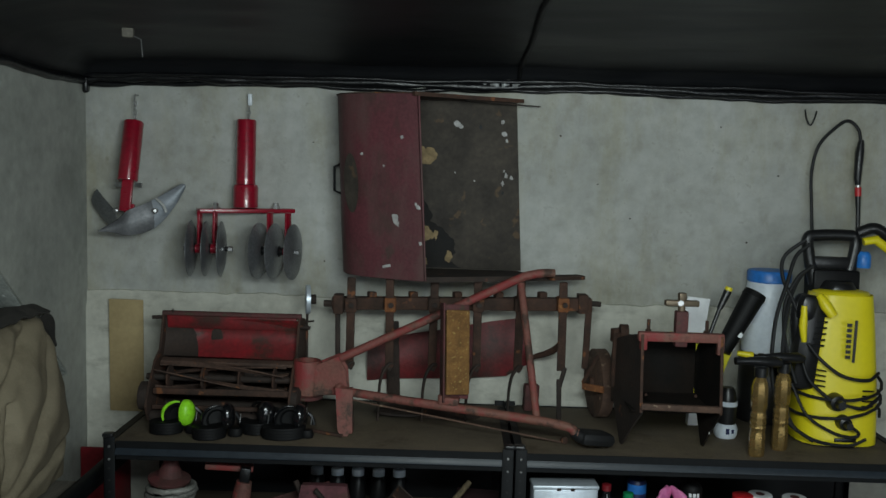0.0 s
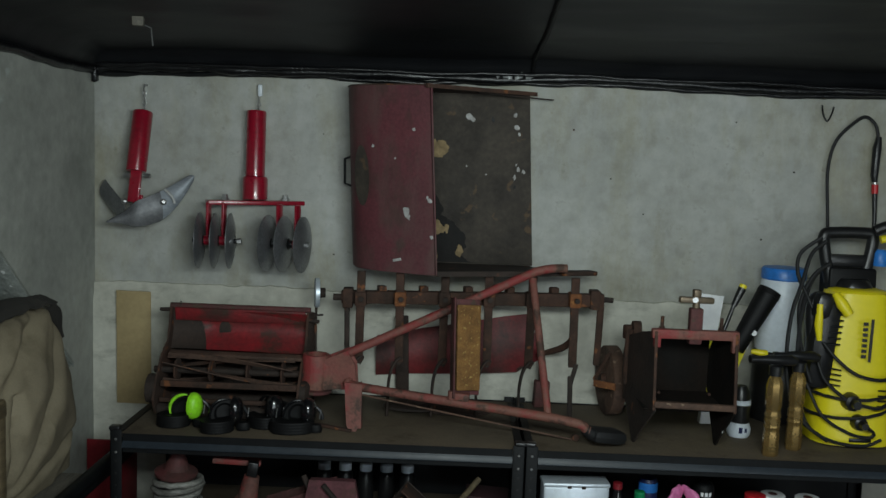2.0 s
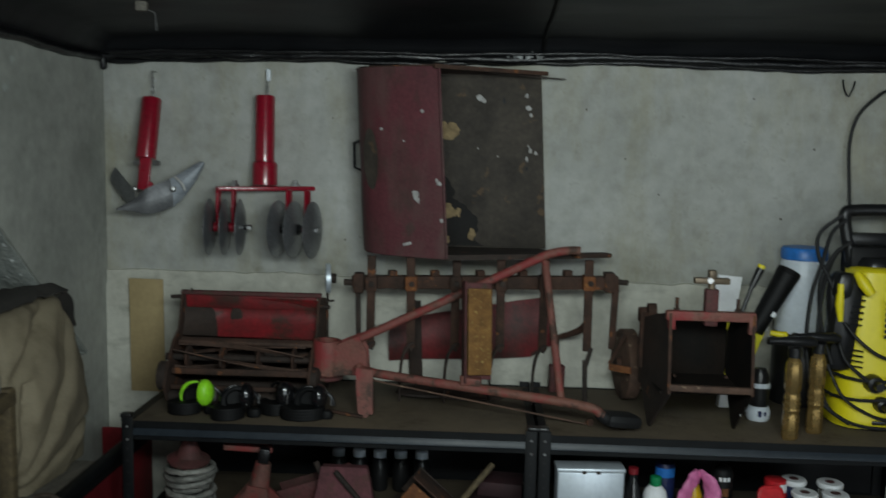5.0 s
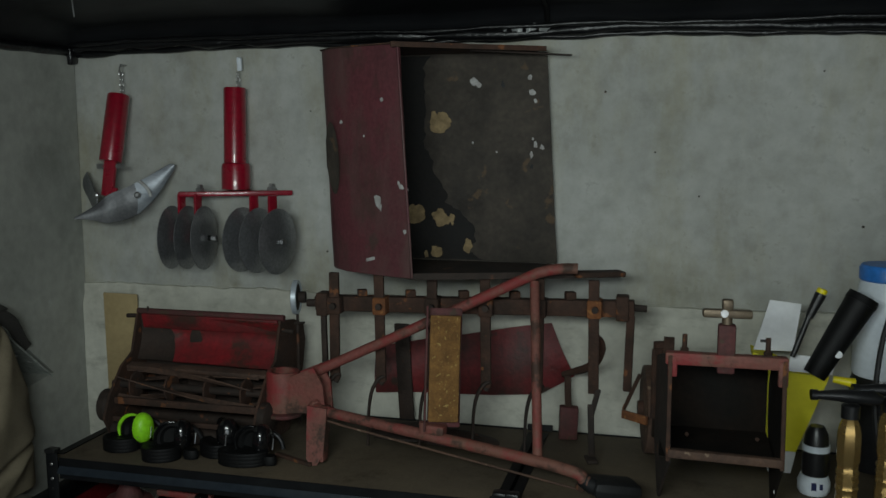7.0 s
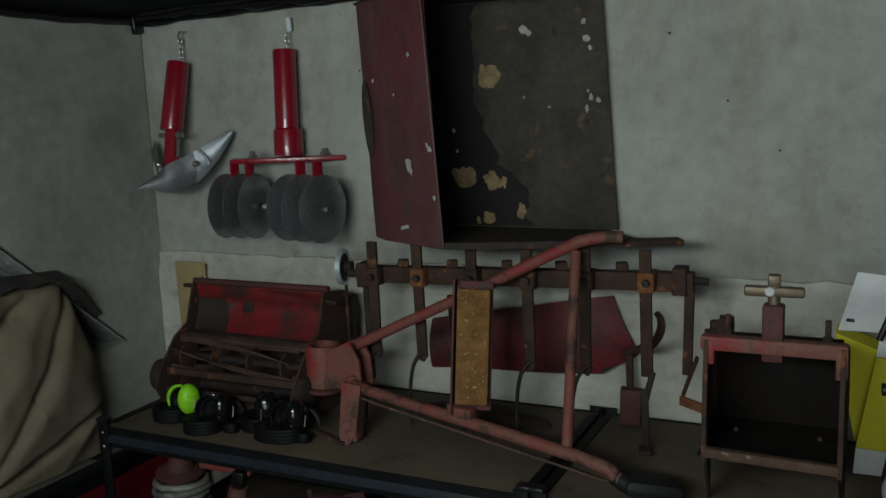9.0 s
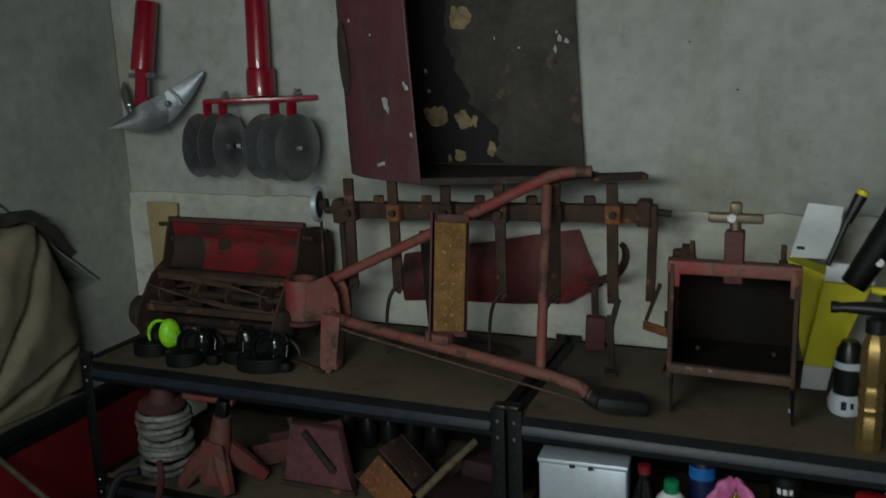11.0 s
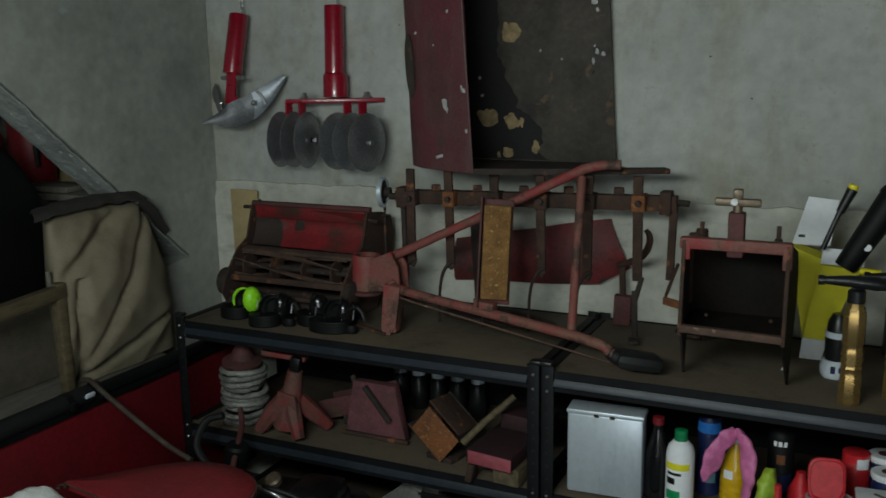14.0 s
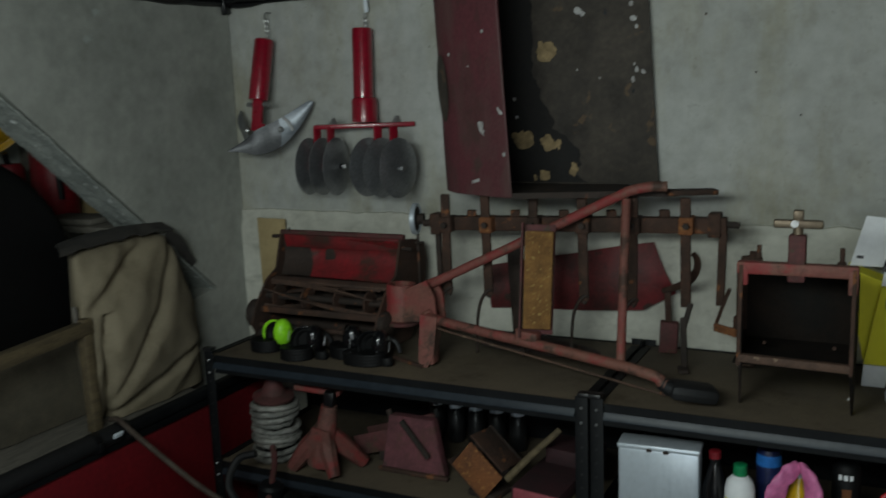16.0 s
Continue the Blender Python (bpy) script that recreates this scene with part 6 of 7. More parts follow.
glove("pink_glove", ((0.374, 2.438, 0.744), (0.350, 2.416, 0.730), (0.324, 2.404, 0.690), (0.306, 2.400, 0.645), (0.300, 2.404, 0.608)), (0.014, 0.024, 0.026, 0.021, 0.009), PINK, "pink rubber glove draped over the oil bottle", 1)
glove("pink_glove", ((0.378, 2.438, 0.744), (0.400, 2.412, 0.724), (0.412, 2.400, 0.660), (0.412, 2.398, 0.600), (0.404, 2.400, 0.540)), (0.016, 0.027, 0.030, 0.023, 0.009), PINK, "pink rubber glove draped over the oil bottle", 4)
glove("lime_glove", ((0.468, 2.425, 0.662), (0.466, 2.405, 0.625), (0.456, 2.388, 0.580), (0.440, 2.376, 0.530)), (0.026, 0.048, 0.050, 0.020), LIME, "crumpled lime green rubber glove", 9,
      (((0.432, 2.385, 0.565), (0.415, 2.375, 0.548), (0.404, 2.372, 0.540)), ((0.438, 2.375, 0.545), (0.432, 2.366, 0.520), (0.434, 2.362, 0.509))))
fn = thing("red_funnel", (0.490, 2.385, S2), "glossy red plastic funnel standing upside down", "funnel")
part("cone", Shape().lathe([(0.044, 0), (0.043, 0.006), (0.012, 0.095), (0.009, 0.135)], (0.490, 2.385, S2), (0, 0, 0), 26), RED_PLASTIC, fn)
part("rim", Shape().lathe([(0.046, 0), (0.047, 0.004), (0.044, 0.008)], (0.490, 2.385, S2), (0, 0, 0), 26), RED_PLASTIC, fn)
bottle("polish_can", 0.480, 2.56, S2, [(0.036, 0), (0.036, 0.205), (0.030, 0.22), (0.012, 0.232)], MATT_BLACK, "black spray can with a coloured label", "can", None, None, ((0.130, 0.158, 0.0366, RUST_ORANGE, -85, 36), (0.183, 0.197, 0.0366, WHITE_CARD, -90, 16), (0.183, 0.197, 0.0366, WHITE_CARD, -112, 14), (0.183, 0.197, 0.0366, WHITE_CARD, -68, 14), (0.05, 0.10, 0.0366, NAVY, -90, 120)))
bottle("red_bottle", 0.540, 2.49, S2, [(0.030, 0), (0.033, 0.006), (0.033, 0.08), (0.014, 0.12), (0.012, 0.135)], RED_PLASTIC, "small red bottle with white print", "bottle", None, None, ((0.035, 0.055, 0.0336, WHITE_CARD, -80, 60),))


def tub_stack():
    s = thing("food_tubs", (0.618, 2.425, S2), "stack of clear and red plastic food tubs with a red lid", "food tubs")
    part("red_tub", Shape().lathe([(0.040, 0), (0.046, 0.004), (0.056, 0.055), (0.058, 0.058)], (0.618, 2.425, S2), (0, 0, 12), 28, (1.0, 0.78)), RED_PLASTIC, s, "red tub")
    for k in range(5):
        z = S2 + 0.046 + 0.013 * k
        part("clear_tub", Shape().lathe([(0.057, 0), (0.062, 0.002), (0.062, 0.006), (0.058, 0.008), (0.054, 0.004)], (0.618, 2.425, z), (0, 0, 12), 28, (1.0, 0.78)), CLEAR, s)
    part("clear_body", Shape().lathe([(0.052, 0), (0.056, 0.055), (0.054, 0.055), (0.050, 0.002)], (0.618, 2.425, S2 + 0.052), (0, 0, 12), 28, (1.0, 0.78)), CLEAR, s)
    m = pose(0.606, 2.430, S2 + 0.152, 78, 0, 12)
    rim = []
    for k in range(32):
        ca, sa = math.cos(k * math.tau / 32), math.sin(k * math.tau / 32)
        r = (abs(ca) ** 4 + abs(sa) ** 4) ** -0.25
        rim.append((0.046 * r * ca, 0.056 * r * sa))
    lid = Shape()
    lid.add([m @ Vector((x * s, y * s, d)) for s, d in ((1.0, -0.003), (1.03, 0.0), (1.0, 0.004), (0.90, 0.005), (0.86, 0.002)) for x, y in rim],
            [(j * 32 + i, j * 32 + (i + 1) % 32, (j + 1) * 32 + (i + 1) % 32, (j + 1) * 32 + i) for j in range(4) for i in range(32)] + [list(range(32))[::-1], [4 * 32 + i for i in range(32)]])
    part("lid", lid, RED_PLASTIC, s, "upright red lid")


tub_stack()
bottle("red_jar", 0.672, 2.60, S2, [(0.036, 0), (0.039, 0.006), (0.039, 0.13), (0.034, 0.15)], RED_PLASTIC, "red jar with a white label", "jar", [(0.036, 0.15), (0.036, 0.172), (0.03, 0.175)], RED_PLASTIC, ((0.135, 0.165, 0.0396, WHITE_CARD, -60, 50),))
for k, (x, y, h) in enumerate(((0.742, 2.625, 0.165), (0.752, 2.54, 0.150), (0.858, 2.605, 0.165), (0.848, 2.525, 0.155))):
    j = bottle("jar", x, y, S2, [(0.036, 0), (0.040, 0.006), (0.040, h - 0.035), (0.034, h - 0.015)], NAVY if k < 2 else GLASS, "jar with a white screw lid" if k >= 2 else "dark blue jar with a white screw lid", "jar",
               [(0.041, h - 0.015), (0.043, h - 0.010), (0.043, h), (0.040, h + 0.003), (0.014, h + 0.003)], WHITE_CARD, (), "white-lidded jars at the back")
    part("lid_mark", Shape().lathe([(0.016, 0), (0.016, 0.001)], (x, y, S2 + h + 0.003), (0, 0, 0), 16), RUST_RED, j, "dark mark on the lid")


def square_tub():
    t = thing("square_tub", (0.742, 2.415, S2), "white square tub with a teal label and a loose lid", "tub")

    def wall(u, v):
        a = u * math.tau + 0.1
        r = 0.046 + 0.010 * v
        ca, sa = math.cos(a), math.sin(a)
        k = (abs(ca) ** 6 + abs(sa) ** 6) ** (-1 / 6)
        return 0.742 + r * k * ca * 1.02, 2.415 + r * k * sa * 0.9, S2 + 0.118 * v

    part("bucket", Shape().sheet(wall, 40, 6, 0.002).box((0.742, 2.415, S2 + 0.002), (0.082, 0.075, 0.003)), TEAL, t, "teal printed sides", 50)
    part("lid", Shape().box((0.742, 2.415, S2 + 0.126), (0.128, 0.112, 0.012), (0, 0, 4), 0.005), WHITE_CARD, t, "white lid")
    part("fold", Shape().box((0.752, 2.412, S2 + 0.133), (0.075, 0.010, 0.002), (0, 0, -35)), WOOD_GREY, t)
    part("label_mark", Shape().lathe([(0.014, 0), (0.014, 0.001)], (0.722, 2.3635, S2 + 0.096), (88, 0, 0), 16, (1.3, 0.7)), RED_PLASTIC, t, "red oval mark")
    part("label_mark", Shape().lathe([(0.013, 0), (0.013, 0.001)], (0.745, 2.3685, S2 + 0.042), (84, 0, 0), 16), FLAKE, t, "brown round picture")
    for i, z in enumerate((0.080, 0.070)):
        part("label_line", Shape().box((0.744, 2.3655, S2 + z), (0.050 - 0.008 * i, 0.001, 0.005), (4, 0, 0)), WHITE_CARD, t)


square_tub()
jr = bottle("sauce_jar", 0.842, 2.440, S2, [(0.034, 0), (0.038, 0.006), (0.038, 0.088), (0.032, 0.098)], GLASS, "glass jar with red contents and a red lid", "jar", [(0.036, 0.098), (0.037, 0.102), (0.037, 0.116), (0.033, 0.119)], RED_PLASTIC)
part("contents", Shape().lathe([(0.031, 0), (0.034, 0.006), (0.034, 0.055)], (0.842, 2.440, S2 + 0.004), (0, 0, 0), 24), RUST_ORANGE, jr, "orange-red contents")

# ---- bottom shelves and floor ----
WOOD_PALE = surf("pale_timber", (0.42, 0.34, 0.22), 0.7, other=(0.34, 0.27, 0.17), scale=6, bump=0.1, stretch=(1, 6, 6))
S3 = 0.122
for k in range(9):
    rng = random.Random(20 + k)
    r = 0.15 + 0.02 * rng.random()
    cx, cy = 0.10 + 0.10 * rng.random(), 2.57 + 0.03 * rng.random()
    pts = [(cx + r * 1.25 * math.cos(a), cy + r * math.sin(a), S3 + 0.02 + 0.019 * k + 0.03 * math.sin(a * 2 + k) * (k > 2) + 0.015 * (k > 3)) for a in (i * math.tau / 28 for i in range(28))]
    if k == 0:
        hose = thing("garden_hose", (0.14, 2.58, S3), "coiled yellow and grey garden hose on the bottom shelf", "hose")
    part("coil", Shape().tube(pts, 0.008, 8, True), HOSE_YELLOW if k % 2 else RUBBER, hose)
bk = thing("white_bowl", (0.52, 2.46, S3), "white plastic bowl on the bottom shelf", "bowl")
part("bowl", Shape().lathe([(0.08, 0), (0.09, 0.005), (0.125, 0.17), (0.132, 0.175), (0.128, 0.178), (0.118, 0.165), (0.085, 0.012)], (0.52, 2.46, S3), (0, 0, 0), 36), WHITE, bk)
part("rim", Shape().lathe([(0.126, 0), (0.136, 0.002), (0.136, 0.008), (0.128, 0.010), (0.126, 0)], (0.52, 2.46, S3 + 0.172), (0, 0, 0), 36), WHITE, bk)


def crate():
    c = thing("plastic_crate", (-0.44, 2.58, S3), "black plastic crate holding dark blue bottles", "crate")
    part("front", Shape().box((-0.44, 2.445, S3 + 0.12), (0.33, 0.006, 0.24), (3, 0, 0), 0.002), BLACK_PLASTIC, c)
    part("back", Shape().box((-0.44, 2.72, S3 + 0.12), (0.33, 0.006, 0.24), (-3, 0, 0), 0.002), BLACK_PLASTIC, c)
    for x in (-0.605, -0.275):
        part("side", Shape().box((x, 2.58, S3 + 0.12), (0.006, 0.27, 0.24), (0, 0, 0), 0.002), BLACK_PLASTIC, c)
    part("base", Shape().box((-0.44, 2.58, S3 + 0.004), (0.33, 0.27, 0.006)), BLACK_PLASTIC, c)
    for z in (0.245, 0.10):
        part("rim", Shape().box((-0.44, 2.438, S3 + z), (0.345, 0.014, 0.012), (0, 0, 0), 0.004), BLACK_PLASTIC, c)
    part("front_rib", Shape().box((-0.44, 2.438, S3 + 0.16), (0.012, 0.012, 0.12), (3, 0, 0), 0.003), BLACK_PLASTIC, c)


crate()
for x, h in ((-0.51, 0.26), (-0.42, 0.285), (-0.34, 0.25)):
    bottle("blue_bottle", x, 2.58, S3 + 0.008, [(0.036, 0), (0.040, 0.006), (0.040, h - 0.06), (0.016, h - 0.02), (0.016, h)], NAVY if x != -0.42 else BLUE, "dark blue bottle standing in the crate", "bottle", group="bottles in the crate")


def sack(name, c, size, mat, label, seed, lean=0.0, stripes=0):
    s = Shape()

    def f(u, v):
        a, b = u * math.tau, (v - 0.5) * math.pi
        ca, sa, cb, sb = math.cos(a), math.sin(a), math.cos(b), math.sin(b)
        p = lambda w, n: math.copysign(abs(w) ** n, w)
        x, y, z = p(ca, 0.6) * p(cb, 0.5), p(sa, 0.6) * p(cb, 0.5), p(sb, 0.7)
        k = 1 + 0.07 * noise.noise((x * 2 + seed, y * 2, z * 2)) + 0.025 * noise.noise((x * 5 + seed, y * 5, z * 5))
        return c[0] + size[0] * x * k + lean * z, c[1] + size[1] * y * k, c[2] + size[2] * (1 + z * k if z > 0 else 1 + z)
    s.sheet(f, 48, 24)
    ob = solid(name, s, mat, c, label, "sack", sharp=70)
    for k in range(stripes):
        pts = [Vector(f(0.5 + 0.55 * i / 30, 0.60 + 0.018 * k)) + Vector((0.001, -0.001, 0.002)) for i in range(31)]
        part("printed_stripe", Shape().tube(pts, 0.0022, 5), RED_STRIPE, ob)
    return ob


sk = thing("cement_sack", (-0.76, 2.42, S3), "half-empty folded grey paper sack on the bottom shelf", "sack")
part("bag", Shape().sheet(lambda u, v: (-0.90 + 0.32 * u + 0.06 * v * (u - 0.3), 2.375 + 0.10 * v + 0.012 * noise.noise((u * 4, v * 4, 2)), S3 + 0.004 + (0.10 + 0.21 * min(u * 1.25, 1.0) ** 1.4) * v), 24, 16, 0.055).roughen(0.006, 12), GREY_BAG, sk, sharp=60)
part("fold", Shape().sheet(lambda u, v: (-0.66 + 0.06 * u, 2.43 + 0.03 * v, S3 + 0.27 + 0.035 * v - 0.02 * u), 6, 4, 0.006), GREY_BAG, sk, sharp=60)
sack("rag_bundle", (-0.99, 2.50, S3), (0.14, 0.10, 0.07), DARK_CLOTH, "bundle of dark rags on the bottom shelf", 8)
bt = thing("wooden_batten", (-0.46, 2.375, S3), "pale wooden batten lying on dark blocks on the bottom shelf", "batten")
part("board", Shape().box((-0.45, 2.372, 0.235), (0.34, 0.022, 0.030), (0, 0, 1), 0.003), WOOD_PALE, bt)
for x in (-0.57, -0.33):
    part("block", Shape().box((x, 2.376, (S3 + 0.220) / 2), (0.05, 0.03, 0.220 - S3), (0, 0, 1), 0.003), WOOD_GREY, bt)


def tiller():
    t = thing("garden_tiller", (-0.98, 1.95, 0), "old garden tiller with a red tapered hood and black engine", "tiller")
    ring = spline([(-1.315, 1.672, 0), (-1.250, 1.735, 0), (-1.170, 1.820, 0), (-1.065, 1.900, 0), (-0.950, 1.925, 0), (-0.840, 1.892, 0), (-0.777, 1.815, 0), (-0.757, 1.720, 0), (-0.780, 1.640, 0), (-0.880, 1.605, 0), (-1.030, 1.620, 0), (-1.180, 1.648, 0), (-1.305, 1.668, 0)], 5)
    ring = [p + Vector((-0.025, 0.004 + 0.018 * min(1.0, max(0.0, (p.y - 1.70) / 0.15)), 0)) for p in ring]
    n = len(ring)
    cx, cy = -0.98, 1.77
    verts, faces = [], []
    for k, (s, z) in enumerate(((1.0, 0.585), (1.0, 0.602), (0.97, 0.610), (0.6, 0.619), (0.25, 0.623))):
        verts += [(cx + (p.x - cx) * s, cy + (p.y - cy) * s, z) for p in ring]
    for k in range(4):
        faces += [(k * n + i, k * n + (i + 1) % n, (k + 1) * n + (i + 1) % n, (k + 1) * n + i) for i in range(n)]
    faces.append([4 * n + i for i in range(n)])
    part("hood", Shape().add(verts, faces), HOOD_RED, t, "dull red tapered hood top", 50)
    # the skirt closes only the round end
    end = [p for p in ring if p.x > -0.955]
    rows = ((0.985, 0.594), (0.975, 0.50), (0.955, 0.38), (0.94, 0.29))
    sv = [(cx + (p.x - cx) * k, cy + (p.y - cy) * k, z) for k, z in rows for p in end]
    m = len(end)
    sf = [(k * m + i, k * m + i + 1, (k + 1) * m + i + 1, (k + 1) * m + i) for k in range(3) for i in range(m - 1)]
    part("skirt", Shape().add(sv, sf), HOOD_RED, t, sharp=50)
    part("worn_edge", Shape().tube([(p.x, p.y, 0.601 + 0.001 * noise.noise((i * 0.7, 0, 0))) for i, p in enumerate(ring)], 0.003, 6), RUST_BAR, t, "worn pale edge of the hood")
    part("hood_catch", Shape().tube(arc((-1.325, 1.652, 0.603), 0.012, 0, 300, 10, "xy"), 0.004, 6), RUST, t)
    eng = part("engine_block", Shape().box((-0.86, 2.13, 0.33), (0.26, 0.20, 0.26), (0, 0, 8), 0.02).box((-0.80, 2.13, 0.47), (0.14, 0.16, 0.06), (0, 0, 8), 0.02), DARK_STEEL, t, "black engine block")
    for k in range(5):
        part("cooling_fin", Shape().box((-0.84, 2.15, 0.26 + 0.026 * k), (0.25, 0.20, 0.006), (0, 3, 8), 0.002), RUST_DARK, eng)
    part("carburettor", Shape().lathe([(0.035, 0), (0.045, 0.02), (0.03, 0.06), (0.04, 0.09)], (-0.74, 2.06, 0.36), (75, 0, 30), 18), DARK_STEEL, eng)
    part("fuel_line", Shape().tube(spline([(-0.95, 2.05, 0.50), (-0.88, 2.0, 0.53), (-0.78, 2.02, 0.50), (-0.72, 2.05, 0.40)], 6), 0.007, 8), RUBBER, eng)
    # Bright bend, added for the streak of light on the glossy black engine.
    part("exhaust", Shape().tube(spline([(-0.96, 2.03, 0.500), (-0.925, 2.01, 0.517), (-0.885, 2.01, 0.512), (-0.850, 2.02, 0.494), (-0.835, 2.05, 0.47)], 6), 0.009, 12), ZINC, t, "bright metal bend standing in for a glint on the engine")
    part("fuel_cap", Shape().lathe([(0.026, 0), (0.026, 0.016), (0.02, 0.022)], (-0.925, 2.09, 0.500), (30, 0, 0), 20), BRASS, t)
    part("pulley", Shape().lathe([(0.075, 0), (0.06, 0.012), (0.06, 0.02), (0.075, 0.032)], (-1.05, 2.11, 0.34), (90, 0, 14), 28), BLACK_STEEL, t)
    part("air_cleaner", Shape().lathe([(0.036, 0), (0.040, 0.01), (0.040, 0.06), (0.032, 0.07)], (-1.16, 2.20, 0.47), (0, 10, 0), 24), BLACK_STEEL, t)
    part("frame", Shape().box((-0.95, 2.0, 0.17), (0.45, 0.06, 0.05), (0, 0, 8), 0.004).box((-0.95, 2.12, 0.10), (0.07, 0.28, 0.20), (0, 0, 8), 0.004).box((-1.0, 1.78, 0.16), (0.06, 0.40, 0.30), (0, 0, 0), 0.01), RUST_DARK, t)
    for x in (-1.14, -0.72):
        part("wheel", Shape().lathe([(0.10, -0.04), (0.135, -0.035), (0.14, 0), (0.135, 0.035), (0.10, 0.04)], (x, 2.0, 0.14), (0, 90, 8), 32), RUBBER, t)
    part("handlebar", Shape().tube(spline([(-1.135, 1.965, 0.585), (-1.25, 1.975, 0.62), (-1.47, 2.005, 0.705), (-1.565, 2.02, 0.745), (-1.60, 2.03, 0.752), (-1.64, 2.04, 0.742)], 6), 0.0085, 10), BAR_STEEL, t, "dull brown-grey bare steel handlebar")
    part("lever", Shape().tube(spline([(-1.235, 2.33, 0.60), (-1.20, 2.29, 0.565), (-1.15, 2.20, 0.53), (-1.10, 2.08, 0.45)], 5), 0.010, 8), RUST_RED, t)
    part("control_cable", Shape().tube(spline([(-1.25, 2.26, 0.60), (-1.31, 2.24, 0.575), (-1.32, 2.20, 0.50), (-1.24, 2.18, 0.44), (-1.12, 2.16, 0.42)], 6), 0.013, 8), RUBBER, t)


tiller()
bag = sack("printed_sack", (-1.060, 1.36, 0), (0.185, 0.13, 0.374), STRIPE, "white woven sack with fine red printed stripes standing on the floor", 5, 0.0, 9)

# ---- cart and stored things by the side wall ----


def cart():
    c = thing("red_cart", (-2.0, 1.7, 0), "dark red flat-sided cart with a black tubular top rail", "cart")
    part("side_panel", Shape().box((-1.606, 1.72, 0.41), (0.012, 2.28, 0.55), (0, 0, 0), 0.003), RED_CART, c)
    part("end_panel", Shape().box((-1.70, 2.865, 0.41), (0.19, 0.012, 0.55), (0, 0, 0), 0.003), RED_CART, c)
    part("top_rail", Shape().tube([(-1.602, 0.58, 0.700), (-1.602, 2.86, 0.705)], 0.024, 14).box((-1.605, 1.72, 0.675), (0.035, 2.28, 0.03), (0, 0, 0), 0.004), BLACK_STEEL, c)
    part("rail_sleeve", Shape().tube([(-1.602, 1.50, 0.708), (-1.602, 2.02, 0.708)], 0.031, 14), RUBBER, c)
    part("bed", Shape().box((-2.05, 1.55, 0.675), (0.86, 1.9, 0.02), (0, 0, 0), 0.003), WOOD_GREY, c, "dull grey bed board")
    for y in (1.93, 2.05):
        part("clamp", Shape().lathe([(0.034, -0.012), (0.034, 0.012)], (-1.602, y, 0.706), (90, 0, 0), 16).box((-1.575, y, 0.70), (0.03, 0.022, 0.03), (0, 0, 0), 0.004), DARK_STEEL, c)
    part("clamp_plate", Shape().box((-1.568, 2.0, 0.715), (0.008, 0.035, 0.016), (0, 20, 0), 0.002), WHITE, c, "pale clamp plate")
    for y in (1.0, 2.2):
        part("wheel", Shape().lathe([(0.10, -0.035), (0.15, -0.03), (0.155, 0), (0.15, 0.03), (0.10, 0.035)], (-2.10, y, 0.155), (0, 90, 0), 32), RUBBER, c)
    part("chassis", Shape().box((-2.05, 1.6, 0.22), (0.80, 1.5, 0.06), (0, 0, 0), 0.004).box((-2.05, 1.0, 0.45), (0.05, 0.05, 0.46)).box((-2.05, 2.2, 0.45), (0.05, 0.05, 0.46)), DARK_STEEL, c)


cart()
fr = thing("timber_trestle", (-1.72, 1.7, 0.72), "weathered timber frame standing on the cart", "trestle")
part("rail", Shape().box((-1.722, 1.60, 1.005), (0.040, 0.94, 0.044), (3.5, 0, 0), 0.004), WOOD, fr)
part("post", Shape().box((-1.722, 2.050, 0.875), (0.036, 0.034, 0.375), (0, 0, 0), 0.004), WOOD, fr)
part("post", Shape().box((-1.722, 1.16, 0.83), (0.048, 0.042, 0.29), (0, 0, 0), 0.004), WOOD, fr)
part("peg", Shape().box((-1.735, 2.03, 1.075), (0.012, 0.012, 0.06), (4, 0, 0), 0.002), WOOD_GREY, fr)
drum = thing("black_drum", (-2.35, 1.83, 0.69), "large matt black drum lying on the cart", "drum")
part("shell", Shape().lathe([(0.02, -0.004), (0.36, -0.002), (0.415, 0.02), (0.450, 0.07), (0.458, 0.20), (0.450, 0.60), (0.40, 0.68), (0.05, 0.70)], (-1.93, 1.825, 1.150), (0, -90, 0), 56), MATT_BLACK, drum, sharp=60)
part("band", Shape().lathe([(0.458, -0.02), (0.464, -0.012), (0.464, 0.012), (0.458, 0.02)], (-2.42, 1.825, 1.150), (0, -90, 0), 56), BLACK_PLASTIC, drum)


